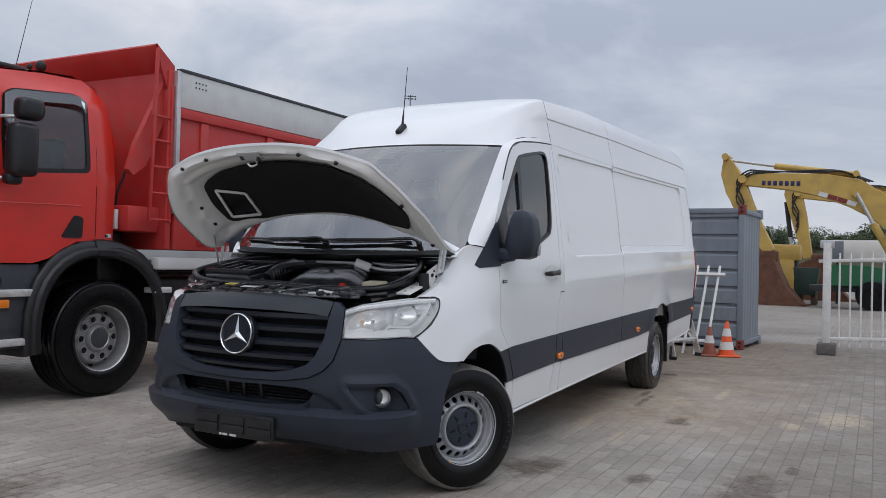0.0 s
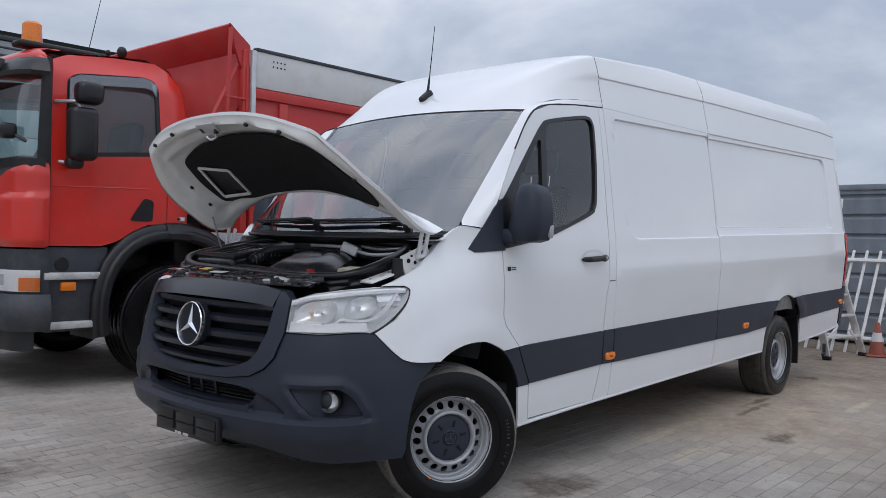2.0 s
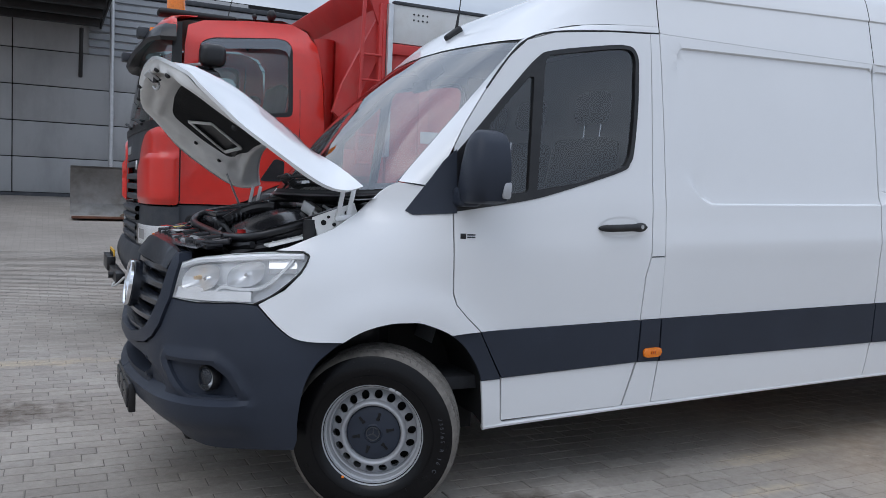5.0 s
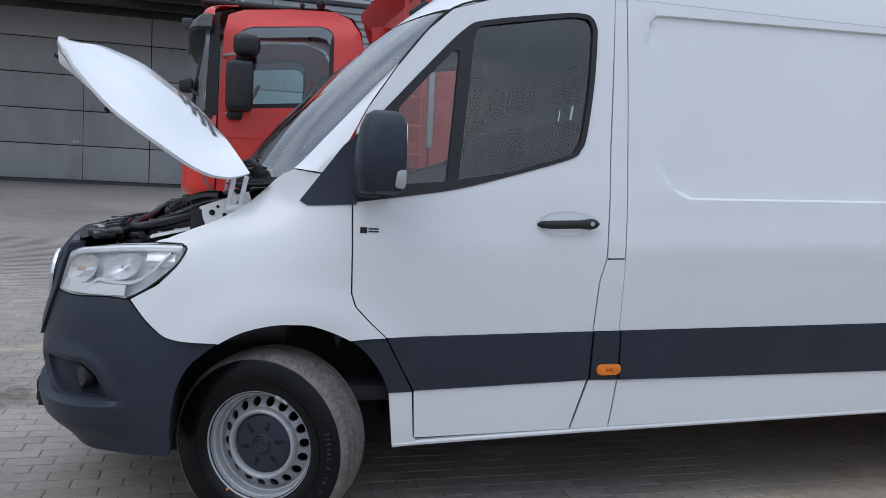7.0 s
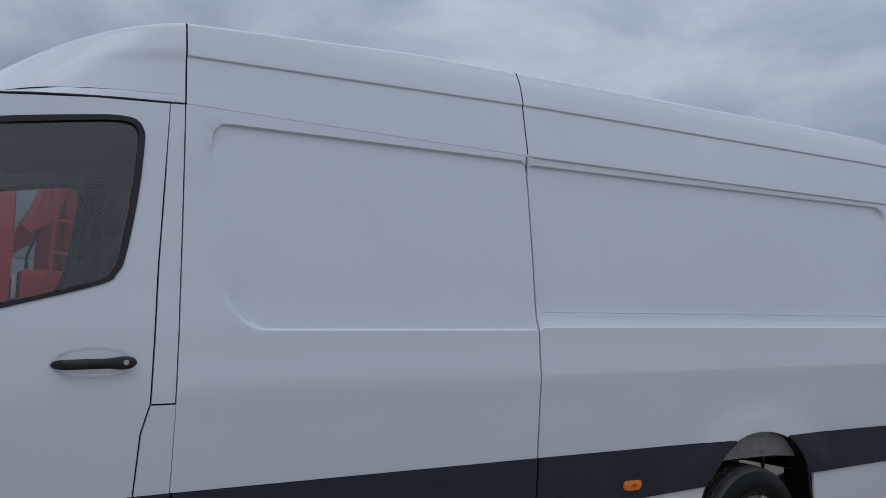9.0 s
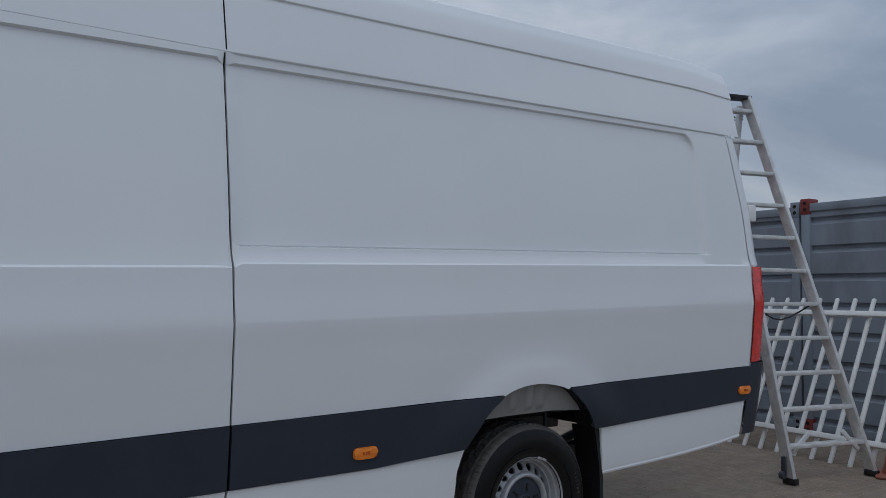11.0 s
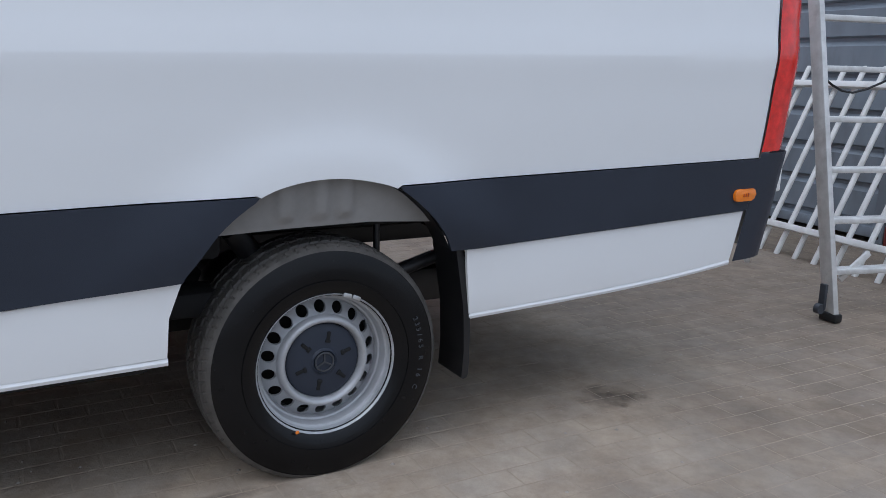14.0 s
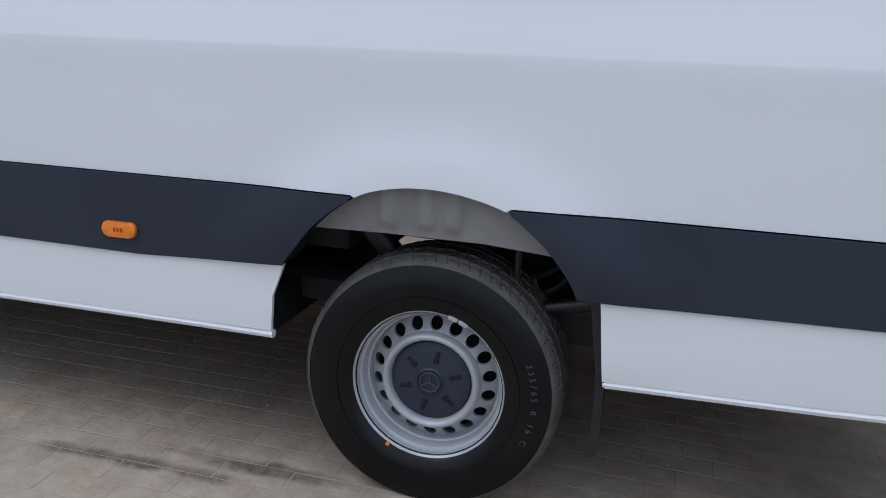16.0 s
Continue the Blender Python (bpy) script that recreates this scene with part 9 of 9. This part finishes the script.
def tree(at, hgt, wide, seed, label):
    t = thing("tree", label, "tree", at, "trees on the bank")
    r = random.Random(seed)
    bm = bmesh.new()
    rod(bm, (0, 0, 0), (0.1, 0.1, hgt * 0.55), hgt * 0.035, 8, hgt * 0.02)
    for k in range(6):
        a = r.uniform(0, 6.28)
        z = hgt * r.uniform(0.3, 0.5)
        rod(bm, (0.05, 0.05, z), (wide * 0.6 * math.cos(a), wide * 0.6 * math.sin(a), z + hgt * r.uniform(0.2, 0.38)), hgt * 0.014, 6, hgt * 0.005)
    part("trunk", bm, BARK, t)
    verts, faces = [], []
    clumps = [(r.gauss(0, wide * 0.42), r.gauss(0, wide * 0.42), hgt * r.uniform(0.38, 0.92), r.uniform(0.25, 0.5) * wide) for _ in range(16)]
    for cx, cy, cz, cr in clumps:
        for _ in range(110):
            d = Vector((r.gauss(0, 1), r.gauss(0, 1), r.gauss(0, 0.8))).normalized() * cr * r.uniform(0.5, 1.05)
            p = Vector((cx, cy, cz)) + d
            s = hgt * r.uniform(0.022, 0.045)
            u = Vector((r.gauss(0, 1), r.gauss(0, 1), r.gauss(0, 1))).normalized() * s
            v = u.orthogonal().normalized() * s * 0.7
            k = len(verts)
            verts += [p - u, p - v, p + u, p + v]
            faces.append((k, k + 1, k + 2, k + 3))
    mesh_part("crown", verts, faces, LEAF, t, recalc=False)


rt = random.Random(12)
for k, y in enumerate(list(range(-46, -16, 4)) + [-15 + 1.5 * i for i in range(20)] + [17, 20, 24, 30, 36]):
    h = rt.uniform(2.6, 4.4)
    tree((116 + rt.uniform(-4, 6), y + rt.uniform(-1.0, 1.0), 2.9), h, h * 0.52, 50 + k, "small dark green tree on the distant bank")

# ---- hall with sectional doors ----
WALL = material("grey_wall_panels", (0.40, 0.405, 0.41), 0.55, vary=0.05, scale=0.6, dirt=(0.15, 0.15, 0.15), dirt_amount=0.4, dirt_scale=0.8, stretch=(1, 1, 0.4))
CLAD = material("grey_profiled_cladding", (0.30, 0.32, 0.345), 0.5, vary=0.06, scale=1)
hall = thing("industrial_hall", "grey industrial hall with sectional doors and ribbed cladding", "building", (8.0, 20.0, 0.90))
HX0, HX1 = -34.0, 36.0
n = 0
for z0 in (0.0, 0.93, 1.86, 2.79, 3.72, 4.65):
    for x0 in np.arange(-26.0, 36.0, 6.0):
        if z0 > 3.0 and x0 >= 0 and z0 > 3.6:
            continue
        bm = bmesh.new()
        w = 6.0
        x1 = x0 + w
        if x0 < -0.1 < x1:
            x1 = x0 + w
        box_between(bm, (x0 - 8.0 + 0.012, 0.0, z0 + 0.012 + 0.10), (x1 - 8.0 - 0.012, 0.10, z0 + 0.93 - 0.012 + 0.10), 0.012)
        part("door_section", bm, WALL, hall)
bm = bmesh.new()
box_between(bm, (-34 - 8, 0.06, -0.9), (36 - 8, 0.4, 5.7))
part("wall_core", bm, GAP, hall)
bm = bmesh.new()
box_between(bm, (-34 - 8, -0.03, -0.9), (36 - 8, 0.12, 0.10), 0.02)
part("plinth", bm, TRUCK_GREY, hall)
for k in range(8):
    z = 3.80 + 0.205 * k
    bm = bmesh.new()
    loft(bm, [[(x, y, zz) for x in (-0.2 - 8, 36 - 8)] for y, zz in ((0.02, z), (-0.06, z + 0.03), (-0.06, z + 0.165), (0.02, z + 0.195), (0.06, z + 0.205))])
    part("cladding_rib", bm, CLAD, hall)
bm = bmesh.new()
box_between(bm, (-0.3 - 8, -0.10, 5.43), (36 - 8, 0.5, 5.56), 0.02)
part("roof_edge", bm, TRUCK_GREY, hall)
bm = bmesh.new()
box_between(bm, (-34 - 8, 0.3, 5.3), (36 - 8, 26, 5.42))
part("roof", bm, CLAD, hall)
bm = bmesh.new()
box(bm, (0.12, 0.03, 0.05), pose(-3.85 - 8, -0.02, 1.12), 0.01)
box(bm, (0.04, 0.05, 0.10), pose(-3.92 - 8, -0.03, 1.12), 0.01)
part("door_latch", bm, STEEL, hall)
bm = bmesh.new()
box_between(bm, (-3.70 - 8, -0.006, 0.10), (-3.685 - 8, 0.01, 2.85))
part("wicket_seam", bm, TRUCK_GREY, hall)
# canopy over the doors
cano = thing("canopy", "dark flat canopy with tube lights over the hall doors", "canopy", (-8.0, 17.0, 4.9))
bm = bmesh.new()
box_between(bm, (-18, -1.4, 0.55), (8.05, 3.0, 0.72), 0.02)
part("canopy_deck", bm, DARK_IRON, cano)
bm = bmesh.new()
box_between(bm, (-18, -1.46, 0.45), (8.10, -1.40, 1.45), 0.01)
part("fascia", bm, CLAD, cano)
bm = bmesh.new()
box_between(bm, (8.05, -1.40, 0.50), (8.10, 3.0, 1.45), 0.01)
part("end_fascia", bm, DARK_IRON, cano)
for y in (-0.6, 0.6, 1.8):
    bm = bmesh.new()
    box_between(bm, (-18, y - 0.08, 0.36), (8.0, y + 0.08, 0.55), 0.01)
    part("canopy_beam", bm, DARK_IRON, cano)
TUBE = bpy.data.materials.new("lit_tube_light")
TUBE.use_nodes = True
TUBE.node_tree.nodes["Principled BSDF"].inputs["Emission Color"].default_value = (1.0, 0.97, 0.9, 1)
TUBE.node_tree.nodes["Principled BSDF"].inputs["Emission Strength"].default_value = 1.6
for y, x0, x1 in ((0.05, -16, 5.6), (1.25, -16, 2.4)):
    x = x0
    while x < x1:
        bm = bmesh.new()
        box_between(bm, (x, y - 0.03, 0.46), (x + 2.6, y + 0.03, 0.52), 0.01)
        part("tube_light", bm, TUBE, cano)
        x += 2.75
for x in (-16, -8, 0.0, 7.6):
    bm = bmesh.new()
    rod(bm, (x, 2.5, 0.4), (x, 3.0, -0.8), 0.05, 8)
    part("canopy_strut", bm, DARK_IRON, cano)
bm = bmesh.new()
rod(bm, (8.35, 2.7, -4.0), (8.35, 2.7, 3.2), 0.06, 10)
part("drain_pipe", bm, STEEL, cano)

# loader bucket with soil, by the hall
lb = thing("loader_bucket", "worn grey steel loader bucket on the ground", "loader bucket", (0.35, 14.3, 0.60))
bm = bmesh.new()
prof = [(-0.55, 0.0), (0.35, 0.02), (0.62, 0.28), (0.66, 0.70), (0.48, 1.02), (0.30, 1.06)]
loft(bm, [[(x, y, z) for x in np.linspace(-1.1, 1.02, 9)] for y, z in prof])
for x in (1.02,):
    bm.faces.new([bm.verts.new((x, y, z)) for y, z in prof])
part("bucket_shell", bm, material("worn_grey_steel", (0.27, 0.265, 0.255), 0.42, metal=0.5, vary=0.25, scale=2, dirt=(0.10, 0.08, 0.06), dirt_amount=0.7, dirt_scale=1.5), lb)
bm = bmesh.new()
box_between(bm, (-1.1, -0.62, 0.0), (1.04, -0.50, 0.05), 0.01)
part("cutting_edge", bm, RUST, lb)
soil = thing("soil_heap", "low heap of brown soil", "soil heap", (1.5, 15.2, 0.65))
bm = bmesh.new()
rs = random.Random(8)
rows = []
for i in range(11):
    rows.append([(-1.3 + 2.6 * i / 10, -0.9 + 1.8 * j / 10, max(-0.05, 0.75 * math.cos(math.pi * (i - 5) / 11) * math.cos(math.pi * (j - 5) / 11) + rs.uniform(-0.09, 0.09) - 0.12)) for j in range(11)])
loft(bm, rows)
part("soil", bm, material("brown_soil", (0.10, 0.065, 0.04), 0.95, vary=0.4, scale=6, grain=0.6, grain_scale=15), soil)


# ---- grit lying on the paving ----
rg = random.Random(33)
grit_v, grit_f = [], []
for k in range(420):
    x, y, r = rg.uniform(1.6, 6.4), rg.uniform(-2.4, -0.1), rg.choice((0.002, 0.003, 0.003, 0.004, 0.007))
    c0 = len(grit_v)
    grit_v += [(x + r * rg.uniform(0.7, 1.3) * math.cos(a), y + r * rg.uniform(0.7, 1.3) * math.sin(a), 0.0) for a in np.arange(5) * 1.2566] + [(x, y, r * rg.uniform(0.5, 1.0))]
    grit_v[c0:] = [(a, b, c + ground_z(x, y)) for a, b, c in grit_v[c0:]]
    grit_f += [(c0 + i, c0 + (i + 1) % 5, c0 + 5) for i in range(5)]
grit = mesh_part("grit", grit_v, grit_f, material("mixed_grit", (0.24, 0.21, 0.18), 0.9, random_piece=0.8, vary=0.3, scale=3), None, recalc=False)
tagged(grit, "small stones and grit scattered on the paving", "grit", kind="stuff")

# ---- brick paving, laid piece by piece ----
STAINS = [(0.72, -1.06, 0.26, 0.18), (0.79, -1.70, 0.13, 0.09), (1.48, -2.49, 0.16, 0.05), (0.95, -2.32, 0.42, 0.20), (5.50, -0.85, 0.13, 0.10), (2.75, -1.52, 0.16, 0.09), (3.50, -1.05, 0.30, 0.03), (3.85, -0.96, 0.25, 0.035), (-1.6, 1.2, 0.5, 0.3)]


def paver_material(name, island):
    m = bpy.data.materials.new(name)
    m.use_nodes = True
    n, l = m.node_tree.nodes, m.node_tree.links
    b = n["Principled BSDF"]
    b.inputs["Roughness"].default_value = 0.82
    b.inputs["Specular IOR Level"].default_value = 0.35
    geo = n.new("ShaderNodeNewGeometry")
    pos = geo.outputs["Position"]

    def noise_at(scale, detail=6, rough=0.6):
        t = n.new("ShaderNodeTexNoise")
        t.inputs["Scale"].default_value, t.inputs["Detail"].default_value, t.inputs["Roughness"].default_value = scale, detail, rough
        l.new(pos, t.inputs["Vector"])
        return t.outputs["Fac"]

    def ranged(v, a, c, lo, hi):
        r = n.new("ShaderNodeMapRange")
        r.inputs["From Min"].default_value, r.inputs["From Max"].default_value = a, c
        r.inputs["To Min"].default_value, r.inputs["To Max"].default_value = lo, hi
        l.new(v, r.inputs["Value"])
        return r.outputs["Result"]

    def maths(op, a, c):
        x = n.new("ShaderNodeMath")
        x.operation = op
        for i, v in enumerate((a, c)):
            if isinstance(v, (int, float)):
                x.inputs[i].default_value = v
            else:
                l.new(v, x.inputs[i])
        return x.outputs["Value"]

    if island:
        rnd_out = geo.outputs["Random Per Island"]
    else:
        rnd_out = n.new("ShaderNodeObjectInfo").outputs["Random"]
    k = maths("MULTIPLY", ranged(rnd_out, 0, 1, 0.89, 1.10), ranged(noise_at(0.6), 0.3, 0.7, 0.82, 1.16))
    k = maths("MULTIPLY", k, ranged(noise_at(24, 8, 0.75), 0.3, 0.7, 0.84, 1.16))
    base = n.new("ShaderNodeMix")
    base.data_type = "RGBA"
    base.inputs["A"].default_value, base.inputs["B"].default_value = (0.331, 0.297, 0.259, 1), (0.379, 0.348, 0.309, 1)
    l.new(ranged(noise_at(1.3, 7), 0.42, 0.66, 0, 1), base.inputs["Factor"])
    v = n.new("ShaderNodeVectorMath")
    v.operation = "SCALE"
    l.new(base.outputs["Result"], v.inputs[0])
    l.new(k, v.inputs["Scale"])
    sep = n.new("ShaderNodeSeparateXYZ")
    l.new(pos, sep.inputs["Vector"])
    # warm dust that lies beside the van's rear half
    along = maths("MULTIPLY", ranged(sep.outputs["X"], DUSTY[0] - 0.6, DUSTY[0] + 0.6, 0.0, 1.0), ranged(maths("ADD", sep.outputs["Y"], ranged(noise_at(0.8, 5), 0.25, 0.75, -0.6, 0.6)), -2.6, -1.4, 0.0, 1.0))
    film = n.new("ShaderNodeMix")
    film.data_type = "RGBA"
    l.new(maths("MULTIPLY", along, ranged(noise_at(3.2, 8, 0.68), 0.3, 0.65, 0.45, 0.93)), film.inputs["Factor"])
    l.new(v.outputs["Vector"], film.inputs["A"])
    dust = n.new("ShaderNodeMix")
    dust.data_type = "RGBA"
    dust.inputs["A"].default_value, dust.inputs["B"].default_value = (0.272, 0.203, 0.145, 1), (0.49, 0.392, 0.292, 1)
    l.new(ranged(maths("ADD", maths("MULTIPLY", noise_at(2.1, 5, 0.6), 0.5), maths("MULTIPLY", noise_at(11, 7, 0.72), 0.5)), 0.38, 0.62, 0.0, 1.0), dust.inputs["Factor"])
    l.new(dust.outputs["Result"], film.inputs["B"])
    # oil and damp stains
    wob = ranged(noise_at(7, 5), 0.2, 0.8, -0.75, 0.75)
    total = None
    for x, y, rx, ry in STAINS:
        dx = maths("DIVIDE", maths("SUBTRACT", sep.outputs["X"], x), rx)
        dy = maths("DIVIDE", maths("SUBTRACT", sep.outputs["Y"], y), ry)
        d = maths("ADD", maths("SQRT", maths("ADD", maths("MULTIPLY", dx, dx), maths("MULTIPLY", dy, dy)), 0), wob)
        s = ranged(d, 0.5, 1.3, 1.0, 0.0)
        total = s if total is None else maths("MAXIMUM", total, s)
    grime = ranged(noise_at(2.6, 9, 0.7), 0.60, 0.74, 0.0, 0.55)
    total = maths("MAXIMUM", maths("MULTIPLY", total, ranged(noise_at(19, 6, 0.7), 0.35, 0.65, 0.50, 0.92)), grime)
    # a film of soil carried in from the gate side of the yard; a darker tone towards -y
    soil = maths("MULTIPLY", ranged(maths("ADD", sep.outputs["X"], ranged(noise_at(0.9, 6), 0.25, 0.75, -1.2, 1.2)), 4.7, 6.6, 0.0, 0.62), ranged(noise_at(5, 8, 0.7), 0.3, 0.65, 0.6, 1.0))
    near_dark = maths("MULTIPLY", ranged(maths("ADD", sep.outputs["Y"], ranged(noise_at(0.7, 6), 0.25, 0.75, -0.8, 0.8)), -1.5, -2.7, 0.0, 0.48), ranged(noise_at(4, 8, 0.7), 0.3, 0.65, 0.55, 1.0))
    total = maths("MAXIMUM", total, maths("MAXIMUM", soil, near_dark))
    mix = n.new("ShaderNodeMix")
    mix.data_type = "RGBA"
    l.new(total, mix.inputs["Factor"])
    l.new(film.outputs["Result"], mix.inputs["A"])
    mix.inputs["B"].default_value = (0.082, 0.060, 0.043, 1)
    # pale sand and scrapes
    pale = None
    for x, y, rx, ry in ((3.63, -2.70, 0.36, 0.22), (2.30, -0.86, 0.34, 0.07), (1.9, -1.25, 0.25, 0.05), (4.35, -1.62, 0.30, 0.05), (-1.3, 2.6, 0.5, 0.12), (3.1, -2.35, 0.2, 0.08)):
        dx = maths("DIVIDE", maths("SUBTRACT", sep.outputs["X"], x), rx)
        dy = maths("DIVIDE", maths("SUBTRACT", sep.outputs["Y"], y), ry)
        d = maths("ADD", maths("SQRT", maths("ADD", maths("MULTIPLY", dx, dx), maths("MULTIPLY", dy, dy)), 0), wob)
        q = ranged(d, 0.45, 1.35, 0.85, 0.0)
        pale = q if pale is None else maths("MAXIMUM", pale, q)
    mix2 = n.new("ShaderNodeMix")
    mix2.data_type = "RGBA"
    l.new(maths("MULTIPLY", pale, ranged(noise_at(30, 6, 0.7), 0.35, 0.6, 0.2, 1.0)), mix2.inputs["Factor"])
    l.new(mix.outputs["Result"], mix2.inputs["A"])
    mix2.inputs["B"].default_value = (0.52, 0.43, 0.31, 1)
    l.new(mix2.outputs["Result"], b.inputs["Base Color"])
    bp = n.new("ShaderNodeBump")
    bp.inputs["Strength"].default_value, bp.inputs["Distance"].default_value = 0.5, 0.006
    l.new(maths("ADD", noise_at(60, 6, 0.7), maths("MULTIPLY", noise_at(14, 4, 0.6), 1.6)), bp.inputs["Height"])
    l.new(bp.outputs["Normal"], b.inputs["Normal"])
    return m


PAVER, PAVER_FAR = paver_material("grey_brown_paver", False), paver_material("grey_brown_paver_field", True)
rp = random.Random(21)
PL, PW = 0.21, 0.105
shapes = []
for k in range(6):  # a few worn shapes, shared between the single pavers
    j = [rp.uniform(0.0025, 0.007) for _ in range(4)]
    hx, hy = PL / 2 - 0.0023, PW / 2 - 0.0023
    lo = [(-hx, -hy, -0.0040), (hx, -hy, -0.0040), (hx, hy, -0.0040), (-hx, hy, -0.0040)]
    mid = [(x, y, -0.0016) for x, y, _ in lo]
    hi = [(x + (j[i] if x < 0 else -j[i]), y + (j[i] if y < 0 else -j[i]), rp.uniform(-0.0005, 0.0005)) for i, (x, y, _) in enumerate(lo)]
    shapes.append((lo + mid + hi, [(8, 9, 10, 11)] + [(a + 4, (a + 1) % 4 + 4, (a + 1) % 4 + 8, a + 8) for a in range(4)] + [(a, (a + 1) % 4, (a + 1) % 4 + 4, a + 4) for a in range(4)]))
paver_meshes = []
for vs, fs in shapes:
    me = bpy.data.meshes.new("paver")
    me.from_pydata(vs, [], fs)
    me.materials.append(PAVER)
    paver_meshes.append(me)
field_v, field_f = [], []
row0, row1 = int(-6.0 / PW), int(10.0 / PW)
for r in range(row0, row1):
    y = (r + 0.5) * PW
    shift_x = (0.5 * PL if r % 2 else 0.0) + rp.uniform(-0.02, 0.02)
    x = -6.0 + shift_x
    while x < 11.0:
        dusty = DUSTY[0] < x < DUSTY[1] and DUSTY[2] < y < DUSTY[3]
        z = ground_z(x, y) + rp.uniform(-0.0006, 0.0006) * (0.4 if dusty else 1.0)
        turn = rp.uniform(-0.9, 0.9)
        gx, gy = (0.0, 0.0) if y > 4.4 else ((ground_z(x + 0.05, y) - ground_z(x - 0.05, y)) / 0.1, (ground_z(x, y + 0.05) - ground_z(x, y - 0.05)) / 0.1)
        kind = rp.randrange(6)
        worn = 0.4 if dusty else 1.0
        if 2.45 < x < 6.25 and -1.62 < y < -0.02:
            o = new("paver", paver_meshes[kind])
            o.parent = ground
            o.matrix_basis = pose(x, y, z, rp.uniform(-0.12, 0.12) + math.degrees(gy), rp.uniform(-0.08, 0.08) - math.degrees(gx), turn) @ Matrix.Diagonal((1, 1, worn, 1))
        else:
            c, s = math.cos(radians(turn)), math.sin(radians(turn))
            n0 = len(field_v)
            tx, ty = rp.uniform(-0.006, 0.006), rp.uniform(-0.008, 0.008)
            for a, b, h in shapes[kind][0]:
                field_v.append((x + c * a - s * b, y + s * a + c * b, z + worn * (h + tx * a + ty * b) + gx * a + gy * b))
            field_f += [tuple(i + n0 for i in f) for f in shapes[kind][1]]
        x += PL
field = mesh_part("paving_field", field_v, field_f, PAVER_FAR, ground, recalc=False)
for p in field.data.polygons:
    p.use_smooth = False
tagged(field, "weathered grey-brown brick pavers", kind="stuff")
